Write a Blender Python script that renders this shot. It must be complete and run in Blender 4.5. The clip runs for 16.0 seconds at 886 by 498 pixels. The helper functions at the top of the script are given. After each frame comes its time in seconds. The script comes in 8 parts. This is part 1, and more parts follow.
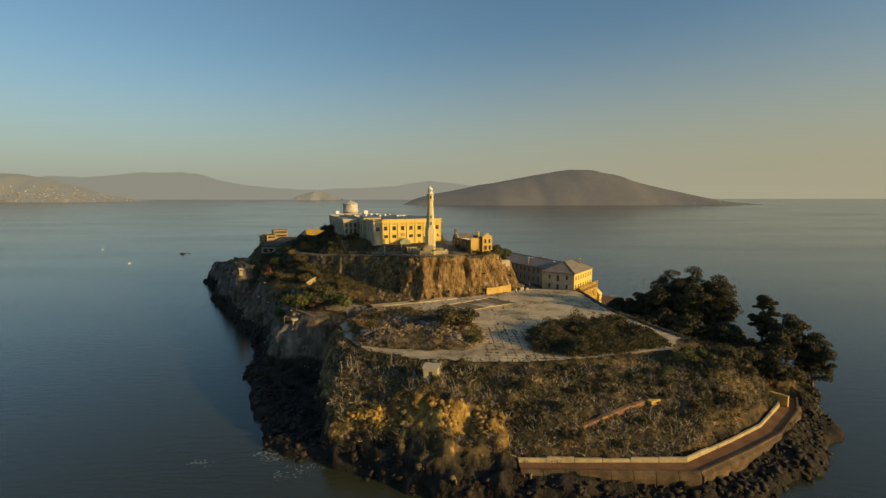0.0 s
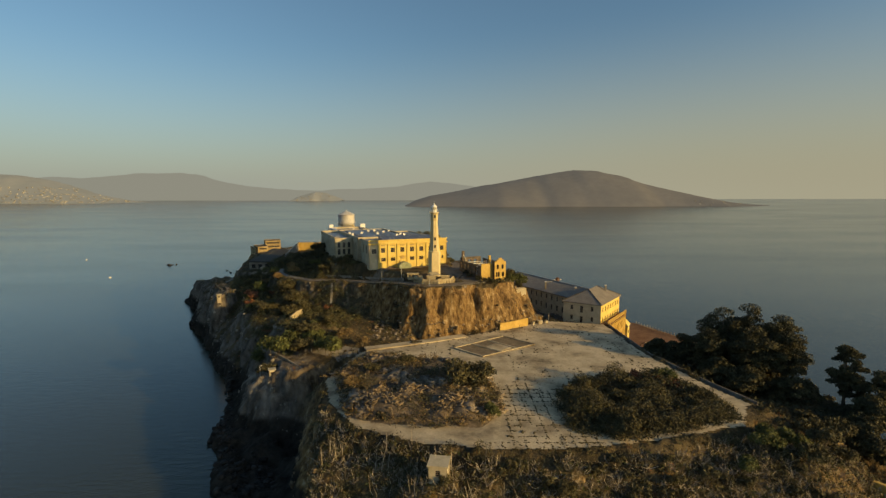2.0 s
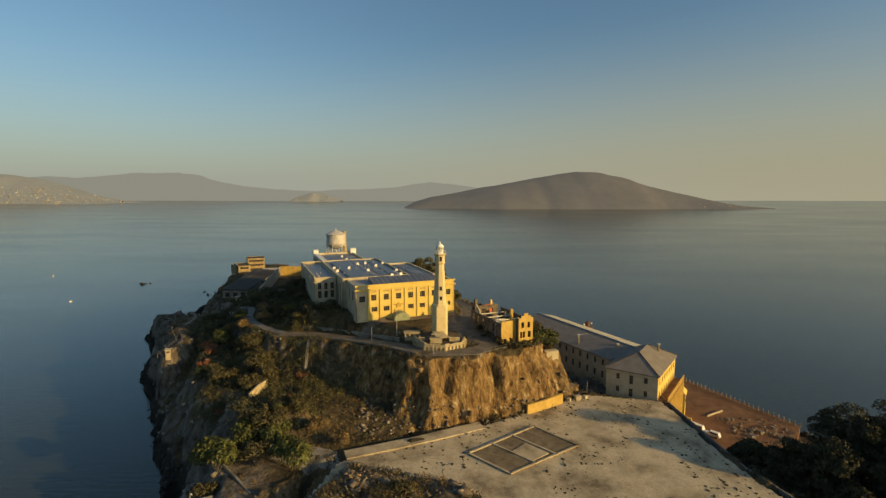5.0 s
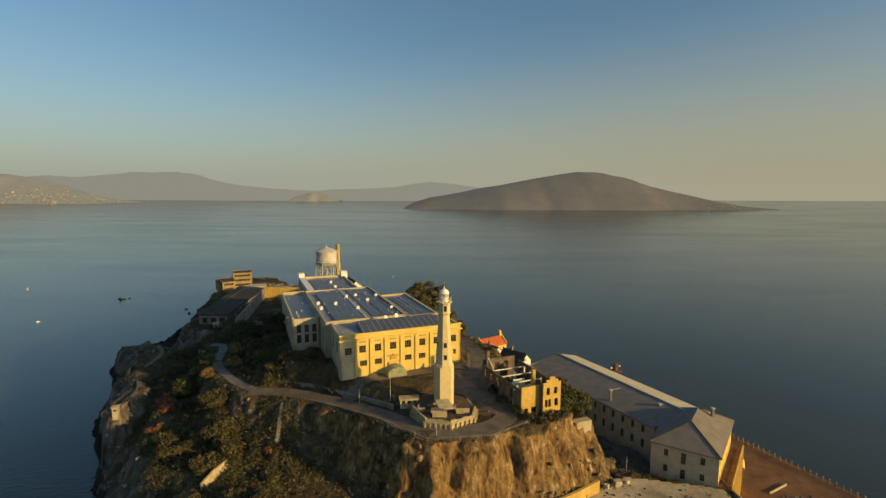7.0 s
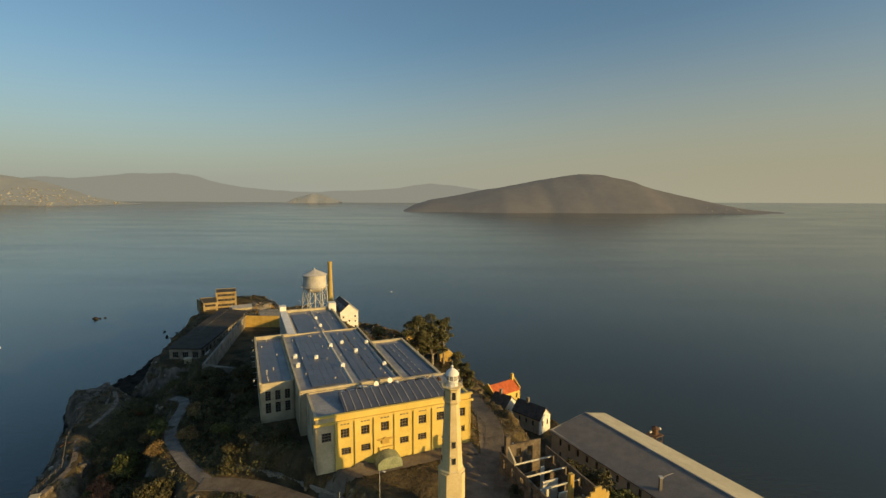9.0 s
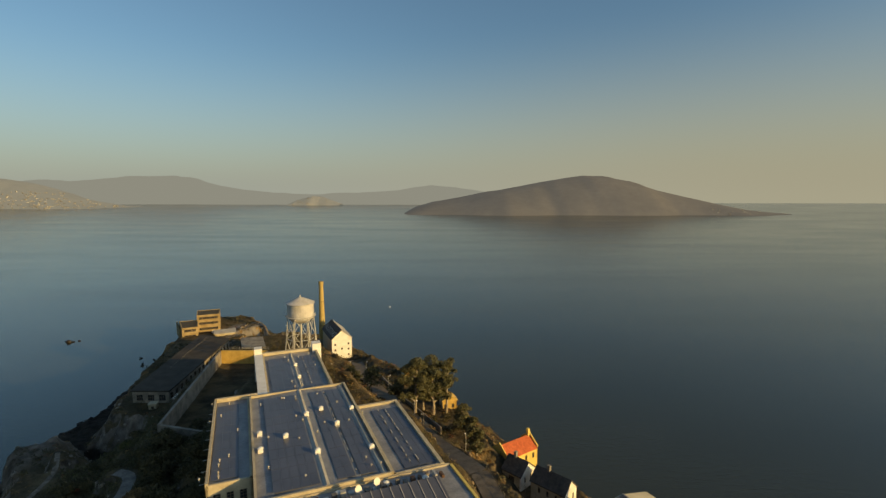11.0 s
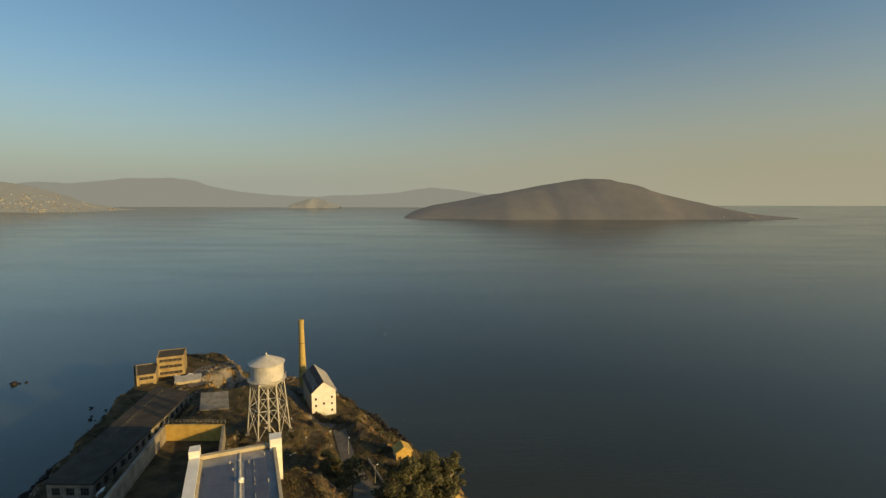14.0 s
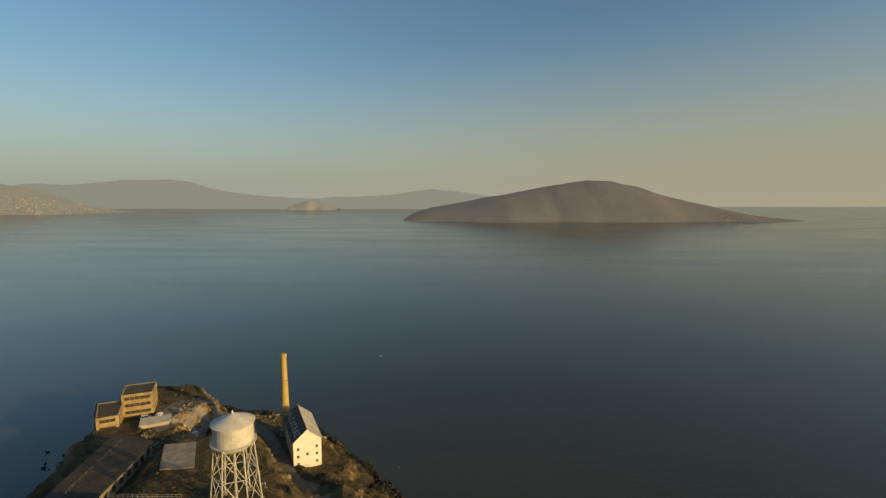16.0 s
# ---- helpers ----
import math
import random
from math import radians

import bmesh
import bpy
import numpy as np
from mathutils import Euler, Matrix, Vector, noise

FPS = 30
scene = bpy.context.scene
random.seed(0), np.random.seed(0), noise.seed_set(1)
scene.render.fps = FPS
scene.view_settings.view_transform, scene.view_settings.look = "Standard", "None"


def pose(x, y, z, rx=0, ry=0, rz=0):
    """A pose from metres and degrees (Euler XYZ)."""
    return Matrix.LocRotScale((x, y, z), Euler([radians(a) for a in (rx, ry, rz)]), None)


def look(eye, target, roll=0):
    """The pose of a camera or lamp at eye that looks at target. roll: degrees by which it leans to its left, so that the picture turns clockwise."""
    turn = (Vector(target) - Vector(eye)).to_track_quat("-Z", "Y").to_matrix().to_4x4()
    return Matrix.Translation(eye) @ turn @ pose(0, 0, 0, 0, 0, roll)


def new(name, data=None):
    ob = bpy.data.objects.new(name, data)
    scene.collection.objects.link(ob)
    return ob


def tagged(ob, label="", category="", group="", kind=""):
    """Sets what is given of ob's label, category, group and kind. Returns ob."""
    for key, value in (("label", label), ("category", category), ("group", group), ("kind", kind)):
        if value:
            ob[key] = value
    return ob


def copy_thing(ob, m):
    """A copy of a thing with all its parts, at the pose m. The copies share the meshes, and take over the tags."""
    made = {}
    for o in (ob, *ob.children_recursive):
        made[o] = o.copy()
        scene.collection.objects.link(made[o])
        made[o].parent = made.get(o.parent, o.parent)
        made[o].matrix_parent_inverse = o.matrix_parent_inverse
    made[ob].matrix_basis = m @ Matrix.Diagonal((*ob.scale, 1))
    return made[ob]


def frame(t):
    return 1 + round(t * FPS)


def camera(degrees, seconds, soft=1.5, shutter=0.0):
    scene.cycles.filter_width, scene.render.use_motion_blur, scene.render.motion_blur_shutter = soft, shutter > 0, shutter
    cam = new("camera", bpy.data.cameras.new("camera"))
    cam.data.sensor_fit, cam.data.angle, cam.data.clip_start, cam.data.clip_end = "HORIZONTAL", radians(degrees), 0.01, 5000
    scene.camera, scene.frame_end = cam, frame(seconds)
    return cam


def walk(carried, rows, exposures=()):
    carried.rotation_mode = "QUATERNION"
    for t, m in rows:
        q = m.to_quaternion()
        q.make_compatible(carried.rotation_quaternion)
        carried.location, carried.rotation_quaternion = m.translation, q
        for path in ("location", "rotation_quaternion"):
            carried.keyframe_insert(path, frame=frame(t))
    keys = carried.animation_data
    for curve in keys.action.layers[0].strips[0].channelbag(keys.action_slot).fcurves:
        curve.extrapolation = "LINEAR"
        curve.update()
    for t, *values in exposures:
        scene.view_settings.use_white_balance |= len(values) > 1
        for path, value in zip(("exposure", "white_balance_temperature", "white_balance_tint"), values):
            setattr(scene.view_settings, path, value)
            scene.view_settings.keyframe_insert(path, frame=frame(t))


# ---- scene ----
cam = camera(84.0, 16.0, 1.4)
SIDE, AHEAD, EYE, TILT = 382.5, 267.7, 68.0, -6.6
ROWS = [
    (0.0, 0.0, 0.0, 0.0, 0.0, 0.0, -0.0),
    (0.5, -0.0013, 0.0296, 0.0081, 0.04, -0.04, 0.01),
    (1.0, -0.0023, 0.0599, 0.0158, 0.09, -0.06, 0.06),
    (1.5, -0.0037, 0.0908, 0.023, 0.1, -0.03, 0.07),
    (2.0, -0.0053, 0.1217, 0.0303, 0.1, -0.02, 0.04),
    (2.5, -0.0065, 0.1526, 0.0376, 0.12, -0.01, 0.02),
    (3.0, -0.0079, 0.1838, 0.0452, 0.13, -0.01, -0.0),
    (3.5, -0.0093, 0.2143, 0.0528, 0.12, -0.02, 0.0),
    (4.0, -0.0108, 0.245, 0.0601, 0.09, -0.0, -0.05),
    (6.5, -0.0162, 0.3973, 0.0995, 0.02, -0.15, -0.16),
    (7.0, -0.017, 0.4286, 0.1076, 0.04, -0.15, -0.19),
    (7.5, -0.0179, 0.4598, 0.1156, 0.05, -0.11, -0.24),
    (8.0, -0.0191, 0.4906, 0.1236, 0.04, -0.08, -0.3),
    (8.5, -0.0202, 0.5212, 0.1319, 0.03, -0.07, -0.34),
    (9.0, -0.0212, 0.5525, 0.1397, 0.03, -0.09, -0.29),
    (11.5, -0.0228, 0.7005, 0.1771, 0.17, -0.01, -0.08),
    (12.0, -0.0236, 0.7309, 0.1851, 0.18, -0.01, -0.13),
    (12.5, -0.0245, 0.7608, 0.1928, 0.19, 0.03, -0.17),
    (13.0, -0.0249, 0.7893, 0.2001, 0.17, 0.03, -0.15),
    (13.5, -0.0254, 0.8205, 0.2073, 0.17, 0.06, -0.14),
    (14.0, -0.0248, 0.8497, 0.215, 0.18, 0.07, -0.12),
    (14.5, -0.0245, 0.8778, 0.2227, 0.17, 0.1, -0.1),
    (15.0, -0.0248, 0.907, 0.2309, 0.16, 0.1, -0.08),
    (15.5, -0.0262, 0.9398, 0.2378, 0.17, 0.12, -0.09),
    (16.0, -0.0267, 0.9687, 0.2458, 0.16, 0.12, -0.07),
]
walk(cam, [(t, pose(0, 0, EYE, TILT) @ pose(SIDE * x, AHEAD * y, SIDE * z, 90 + 1.43 * pitch, roll, 1.43 * yaw)) for t, x, y, z, yaw, pitch, roll in ROWS])
scene.view_settings.exposure = 0.0

# ---- world and sun ----
SUN_EL, SUN_DIR = radians(14.0), Vector((0.885, -0.465, 0.0)).normalized()
world = bpy.data.worlds.new("sky")
scene.world = world
world.use_nodes = True
wt = world.node_tree
wt.nodes.clear()


def node(tree, kind, **props):
    n = tree.nodes.new(kind)
    for k, v in props.items():
        if k in n.inputs:
            n.inputs[k].default_value = v
    return n


sky = wt.nodes.new("ShaderNodeTexSky")
sky.sky_type = "NISHITA"
sky.sun_disc = False
sky.sun_elevation = SUN_EL
sky.sun_rotation = math.atan2(SUN_DIR.x, SUN_DIR.y)
sky.air_density, sky.dust_density, sky.ozone_density = 1.0, 2.0, 2.0
coords = wt.nodes.new("ShaderNodeTexCoord")
axes = wt.nodes.new("ShaderNodeSeparateXYZ")
wt.links.new(coords.outputs["Generated"], axes.inputs[0])
low = node(wt, "ShaderNodeMapRange")          # haze near the horizon
low.interpolation_type = "SMOOTHSTEP"
for i, v in ((1, -0.10), (2, 0.27), (3, 1.0), (4, 0.0)):
    low.inputs[i].default_value = v

side = node(wt, "ShaderNodeMapRange")         # warmer towards the sun
side.interpolation_type = "SMOOTHSTEP"
for i, v in ((1, -0.6), (2, 0.7), (3, 0.0), (4, 1.0)):
    side.inputs[i].default_value = v
wt.links.new(axes.outputs["X"], side.inputs[0])
lifted_haze = wt.nodes.new("ShaderNodeMath")      # the haze stands higher on that side
lifted_haze.operation = "MULTIPLY_ADD"
wt.links.new(side.outputs[0], lifted_haze.inputs[0])
lifted_haze.inputs[1].default_value = -0.07
wt.links.new(axes.outputs["Z"], lifted_haze.inputs[2])
wt.links.new(lifted_haze.outputs[0], low.inputs[0])
haze = wt.nodes.new("ShaderNodeMix")
haze.data_type = "RGBA"
haze.inputs["A"].default_value = (4.05, 4.15, 3.45, 1)
haze.inputs["B"].default_value = (3.85, 3.55, 2.45, 1)
wt.links.new(side.outputs[0], haze.inputs["Factor"])
both = wt.nodes.new("ShaderNodeMix")
both.data_type = "RGBA"
wt.links.new(low.outputs[0], both.inputs["Factor"])
clear = wt.nodes.new("ShaderNodeMix")
clear.data_type, clear.blend_type = "RGBA", "MULTIPLY"
clear.inputs["Factor"].default_value = 1.0
clear.inputs["B"].default_value = (1.02, 1.18, 1.17, 1)
wt.links.new(sky.outputs[0], clear.inputs["A"])
wt.links.new(clear.outputs["Result"], both.inputs["A"])
wt.links.new(haze.outputs["Result"], both.inputs["B"])
back = node(wt, "ShaderNodeBackground", Strength=0.10)
wt.links.new(both.outputs["Result"], back.inputs["Color"])
wout = wt.nodes.new("ShaderNodeOutputWorld")
wt.links.new(back.outputs[0], wout.inputs[0])

sun_data = bpy.data.lights.new("sun", "SUN")
sun_data.energy, sun_data.angle, sun_data.color = 5.0, radians(0.6), (1.0, 0.66, 0.23)
sun = new("sun", sun_data)
sun_from = (SUN_DIR * math.cos(SUN_EL) + Vector((0, 0, math.sin(SUN_EL)))) * 600
sun.matrix_world = look(sun_from, (0, 0, 0))


# ---- materials ----
def material(name, a, b, rough=0.8, size=2.0, fine=0.3, bump=0.3, metal=0.0, spread=(0.35, 0.65), spec=0.3, c=None, island=0.0, by_object=0.0, detail=5.0, grains=0.28):
    """Two tones mixed by a coarse noise (size in metres), a finer grain on top, and relief."""
    m = bpy.data.materials.new(name)
    m.use_nodes = True
    t = m.node_tree
    p = t.nodes["Principled BSDF"]
    p.inputs["Roughness"].default_value = rough
    p.inputs["Metallic"].default_value = metal
    p.inputs["Specular IOR Level"].default_value = spec
    geo = t.nodes.new("ShaderNodeNewGeometry")
    n1 = node(t, "ShaderNodeTexNoise", Scale=1.0 / size, Detail=detail, Roughness=0.6)
    n2 = node(t, "ShaderNodeTexNoise", Scale=1.0 / fine, Detail=3.0, Roughness=0.6)
    t.links.new(geo.outputs["Position"], n1.inputs["Vector"])
    t.links.new(geo.outputs["Position"], n2.inputs["Vector"])
    r = t.nodes.new("ShaderNodeValToRGB")
    r.color_ramp.elements[0].position, r.color_ramp.elements[1].position = spread
    r.color_ramp.elements[0].color, r.color_ramp.elements[1].color = (*a, 1), (*b, 1)
    if c:
        e = r.color_ramp.elements.new(0.5 * (spread[0] + spread[1]))
        e.color = (*c, 1)
    t.links.new(n1.outputs["Fac"], r.inputs[0])
    grain = t.nodes.new("ShaderNodeMapRange")
    for i, v in ((1, 0.25), (2, 0.75), (3, 1 - grains), (4, 1 + grains)):
        grain.inputs[i].default_value = v
    t.links.new(n2.outputs["Fac"], grain.inputs[0])
    mul = t.nodes.new("ShaderNodeMix")
    mul.data_type, mul.blend_type = "RGBA", "MULTIPLY"
    mul.inputs["Factor"].default_value = 1.0
    t.links.new(r.outputs[0], mul.inputs["A"])
    t.links.new(grain.outputs[0], mul.inputs["B"])
    out = mul.outputs["Result"]
    if island or by_object:
        vary = t.nodes.new("ShaderNodeMapRange")
        amount = island or by_object
        vary.inputs[3].default_value, vary.inputs[4].default_value = 1 - amount, 1 + amount
        if island:
            t.links.new(geo.outputs["Random Per Island"], vary.inputs[0])
        else:
            info = t.nodes.new("ShaderNodeObjectInfo")
            t.links.new(info.outputs["Random"], vary.inputs[0])
        mul2 = t.nodes.new("ShaderNodeMix")
        mul2.data_type, mul2.blend_type = "RGBA", "MULTIPLY"
        mul2.inputs["Factor"].default_value = 1.0
        t.links.new(out, mul2.inputs["A"])
        t.links.new(vary.outputs[0], mul2.inputs["B"])
        out = mul2.outputs["Result"]
    t.links.new(out, p.inputs["Base Color"])
    if bump:
        bp = node(t, "ShaderNodeBump", Strength=bump, Distance=fine * 0.5)
        t.links.new(n2.outputs["Fac"], bp.inputs["Height"])
        t.links.new(bp.outputs[0], p.inputs["Normal"])
    return m


# the sunlight's strong yellow is put into this cream
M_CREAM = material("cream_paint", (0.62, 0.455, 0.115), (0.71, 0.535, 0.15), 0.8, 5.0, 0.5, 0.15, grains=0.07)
# greyer copy of the cream: old paint, and shade put into walls facing away
M_CREAM_OLD_SHADE = material("weathered_and_shaded_cream", (0.40, 0.34, 0.225), (0.53, 0.455, 0.31), 0.85, 3.0, 0.4, 0.2, grains=0.1)
M_PALE = material("pale_paint", (0.62, 0.58, 0.48), (0.74, 0.70, 0.58), 0.8, 3.0, 0.3, 0.15, grains=0.07)
M_WHITE = material("white_paint", (0.70, 0.67, 0.60), (0.82, 0.80, 0.74), 0.7, 3.0, 0.3, 0.1, grains=0.07)
M_CONC = material("concrete", (0.17, 0.15, 0.12), (0.32, 0.285, 0.23), 0.9, 4.0, 0.4, 0.3, grains=0.16)
M_TAR = material("tarred_roof", (0.040, 0.034, 0.026), (0.066, 0.057, 0.044), 0.9, 5.0, 0.5, 0.2)
M_LIGHT = material("lighthouse_paint", (0.55, 0.44, 0.225), (0.65, 0.53, 0.29), 0.8, 4.0, 0.5, 0.1, grains=0.06)
M_CONC_DARK = material("old_concrete", (0.13, 0.115, 0.10), (0.24, 0.215, 0.18), 0.9, 3.0, 0.4, 0.3)
M_PANEL = material("solar_roof", (0.07, 0.075, 0.095), (0.095, 0.10, 0.125), 0.36, 6.0, 0.6, 0.05, spec=0.6, grains=0.07)
# sunlight on the barracks' seaward slope, put into the colour
M_ROOF_SUN = material("sunlit_yellow_roof_tone", (0.50, 0.44, 0.29), (0.62, 0.55, 0.38), 0.7, 4.0, 0.4, 0.15, grains=0.14)
M_ROOF = material("roof_felt", (0.19, 0.19, 0.195), (0.31, 0.305, 0.30), 0.5, 5.0, 0.5, 0.2, grains=0.16)
M_ROOF_GREY = material("grey_shingle_roof", (0.175, 0.155, 0.132), (0.225, 0.20, 0.172), 0.85, 3.0, 0.3, 0.3, grains=0.16)
M_ROOF_PALE = material("pale_roof_sheet", (0.34, 0.32, 0.28), (0.47, 0.44, 0.38), 0.7, 4.0, 0.4, 0.15, grains=0.16)
M_GLASS = material("dark_window_glass", (0.02, 0.022, 0.024), (0.05, 0.05, 0.05), 0.12, 1.5, 0.4, 0.0, spec=0.6)
M_FRAME = material("window_frame_paint", (0.16, 0.12, 0.08), (0.26, 0.20, 0.14), 0.7, 1.0, 0.2, 0.1)
M_STEEL = material("galvanised_steel", (0.42, 0.40, 0.36), (0.58, 0.56, 0.50), 0.55, 1.0, 0.2, 0.1, metal=0.3)
M_RUST = material("rusty_steel", (0.09, 0.055, 0.035), (0.18, 0.105, 0.065), 0.85, 0.8, 0.2, 0.2)
M_TANK = material("water_tank_paint", (0.42, 0.395, 0.355), (0.58, 0.55, 0.50), 0.6, 2.5, 0.4, 0.1, grains=0.07)
M_BRICK = material("yellowish_stack_brick", (0.36, 0.26, 0.085), (0.46, 0.34, 0.12), 0.85, 1.2, 0.25, 0.3)
M_REDROOF = material("red_clay_tile", (0.42, 0.09, 0.03), (0.58, 0.15, 0.05), 0.8, 1.2, 0.3, 0.3)
M_DARKROOF = material("dark_shingle", (0.05, 0.045, 0.04), (0.10, 0.085, 0.07), 0.85, 1.5, 0.3, 0.3)
M_ASPH = material("worn_asphalt", (0.10, 0.083, 0.065), (0.16, 0.135, 0.105), 0.9, 5.0, 0.4, 0.2, grains=0.16)
M_LOT = material("cracked_parade_concrete", (0.16, 0.125, 0.078), (0.53, 0.435, 0.285), 0.92, 8.0, 0.6, 0.3, c=(0.39, 0.315, 0.20), spread=(0.30, 0.60), detail=9.0, grains=0.16)
M_ROAD = material("brown_worn_road", (0.115, 0.095, 0.070), (0.195, 0.160, 0.118), 0.92, 3.0, 0.4, 0.3, grains=0.2)
M_EARTH = material("brown_earth", (0.06, 0.045, 0.028), (0.13, 0.10, 0.065), 0.95, 1.5, 0.3, 0.4)
M_RUSTWALL = material("rust_stained_stair", (0.22, 0.11, 0.055), (0.42, 0.24, 0.13), 0.9, 1.5, 0.3, 0.3, grains=0.2)
M_SEAWALL = material("stained_sea_wall", (0.065, 0.043, 0.024), (0.15, 0.102, 0.055), 0.9, 2.5, 0.4, 0.3)
M_PATH = material("brown_sea_walk", (0.14, 0.068, 0.030), (0.22, 0.115, 0.055), 0.9, 4.0, 0.4, 0.2)
M_RUBBLE = material("broken_concrete", (0.10, 0.08, 0.058), (0.27, 0.22, 0.165), 0.92, 1.5, 0.3, 0.3, island=0.35)
M_LEAF = material("shrub_leaves", (0.043, 0.039, 0.018), (0.092, 0.080, 0.033), 0.7, 3.0, 0.6, 0.0, island=0.45)
M_LEAF_LIT = material("light_green_leaves", (0.052, 0.060, 0.016), (0.12, 0.125, 0.034), 0.7, 2.5, 0.6, 0.0, island=0.4)
M_CYPRESS = material("cypress_foliage", (0.032, 0.032, 0.015), (0.070, 0.064, 0.028), 0.75, 3.0, 0.6, 0.0, island=0.45)
M_DRY = material("dry_brush", (0.13, 0.085, 0.035), (0.26, 0.18, 0.075), 0.85, 2.5, 0.5, 0.0, island=0.45)
M_STALK = material("grey_stalks", (0.16, 0.135, 0.098), (0.40, 0.34, 0.255), 0.85, 1.5, 0.4, 0.0, island=0.45)
M_REDBRUSH = material("reddish_brush", (0.15, 0.06, 0.03), (0.26, 0.12, 0.06), 0.85, 2.5, 0.5, 0.0, island=0.4)
M_BARK = material("bark", (0.10, 0.075, 0.05), (0.20, 0.16, 0.11), 0.9, 0.8, 0.2, 0.4)
M_CLIFF = material("cliff_rock", (0.07, 0.048, 0.028), (0.24, 0.175, 0.105), 0.92, 1.6, 0.4, 0.5, island=0.4)
M_GOLD = material("golden_rock", (0.15, 0.09, 0.025), (0.34, 0.22, 0.065), 0.92, 1.6, 0.4, 0.5, island=0.35)
M_GREYROCK = material("grey_cliff_rock", (0.13, 0.115, 0.092), (0.30, 0.27, 0.22), 0.92, 2.0, 0.4, 0.5, island=0.35)
M_ROCKS = material("shore_rocks", (0.010, 0.009, 0.007), (0.034, 0.027, 0.021), 0.75, 2.0, 0.5, 0.4, island=0.4)
M_CAR_W = material("white_car_paint", (0.7, 0.7, 0.7), (0.78, 0.78, 0.78), 0.35, 2.0, 0.5, 0.0, grains=0.07)
M_TYRE = material("tyre_rubber", (0.02, 0.02, 0.02), (0.035, 0.035, 0.035), 0.85, 0.5, 0.2, 0.0)
M_ORANGE = material("orange_paint", (0.65, 0.16, 0.02), (0.75, 0.22, 0.04), 0.6, 1.0, 0.2, 0.0)
M_LAMP = material("lantern_glass", (0.30, 0.29, 0.24), (0.45, 0.43, 0.36), 0.15, 1.0, 0.3, 0.0, spec=0.6)
M_YWALL = material("yellow_ochre_wall", (0.44, 0.285, 0.065), (0.58, 0.395, 0.11), 0.85, 2.5, 0.4, 0.2, grains=0.07)


# ---- mesh helpers ----
def part(name, bm, mat, parent=None, label=""):
    """Links a bmesh as one mesh object."""
    me = bpy.data.meshes.new(name)
    bm.to_mesh(me)
    bm.free()
    me.materials.append(mat)
    ob = new(name, me)
    if parent is not None:
        ob.parent = parent
    if label:
        tagged(ob, label)
    return ob


def raw(name, verts, faces, mat, parent=None, label="", smooth=False):
    me = bpy.data.meshes.new(name)
    verts = np.asarray(verts, dtype=np.float32)
    faces = np.asarray(faces, dtype=np.int32)
    k = faces.shape[1]
    me.vertices.add(len(verts))
    me.vertices.foreach_set("co", verts.ravel())
    me.loops.add(faces.size)
    me.loops.foreach_set("vertex_index", faces.ravel())
    me.polygons.add(len(faces))
    me.polygons.foreach_set("loop_start", np.arange(0, faces.size, k, dtype=np.int32))
    if smooth:
        me.polygons.foreach_set("use_smooth", np.ones(len(faces), dtype=bool))
    me.update(calc_edges=True)
    me.validate()
    me.materials.append(mat)
    ob = new(name, me)
    if parent is not None:
        ob.parent = parent
    if label:
        tagged(ob, label)
    return ob


def shared(name, ob, m, parent):
    """Another object on the mesh of ob, at the pose m under the same thing."""
    o = new(name, ob.data)
    o.parent = parent
    o.matrix_basis = m
    return o


def box(bm, x0, x1, y0, y1, z0, z1, m=None):
    vs = [bm.verts.new((x, y, z)) for z in (z0, z1) for x, y in ((x0, y0), (x1, y0), (x1, y1), (x0, y1))]
    if m is not None:
        for v in vs:
            v.co = m @ v.co
    for f in ((3, 2, 1, 0), (4, 5, 6, 7), (0, 1, 5, 4), (1, 2, 6, 5), (2, 3, 7, 6), (3, 0, 4, 7)):
        bm.faces.new([vs[i] for i in f])
    return vs


def prism(bm, poly, z0, z1):
    """An upright block on a polygon; z1 may be a list of heights."""
    n = len(poly)
    top = z1 if isinstance(z1, (list, tuple)) else [z1] * n
    bot = z0 if isinstance(z0, (list, tuple)) else [z0] * n
    a = [bm.verts.new((p[0], p[1], z)) for p, z in zip(poly, bot)]
    b = [bm.verts.new((p[0], p[1], z)) for p, z in zip(poly, top)]
    bm.faces.new(a[::-1])
    bm.faces.new(b)
    for i in range(n):
        j = (i + 1) % n
        bm.faces.new((a[i], a[j], b[j], b[i]))


def tube(bm, p, q, r0, r1=None, sides=8):
    """A round bar from p to q."""
    r1 = r0 if r1 is None else r1
    p, q = Vector(p), Vector(q)
    turn = (q - p).to_track_quat("Z", "Y").to_matrix()
    rings = []
    for c, r in ((p, r0), (q, r1)):
        rings.append([bm.verts.new(c + turn @ Vector((r * math.cos(2 * math.pi * i / sides), r * math.sin(2 * math.pi * i / sides), 0))) for i in range(sides)])
    for i in range(sides):
        j = (i + 1) % sides
        bm.faces.new((rings[0][i], rings[0][j], rings[1][j], rings[1][i]))
    bm.faces.new(rings[0][::-1])
    bm.faces.new(rings[1])


def lathe(bm, rows, sides=16, turn=0.0):
    """A round body from rows of (radius, z)."""
    rings = [[bm.verts.new((r * math.cos(turn + 2 * math.pi * i / sides), r * math.sin(turn + 2 * math.pi * i / sides), z)) for i in range(sides)] for r, z in rows]
    for a, b in zip(rings, rings[1:]):
        for i in range(sides):
            j = (i + 1) % sides
            bm.faces.new((a[i], a[j], b[j], b[i]))
    bm.faces.new(rings[0][::-1])
    bm.faces.new(rings[-1])


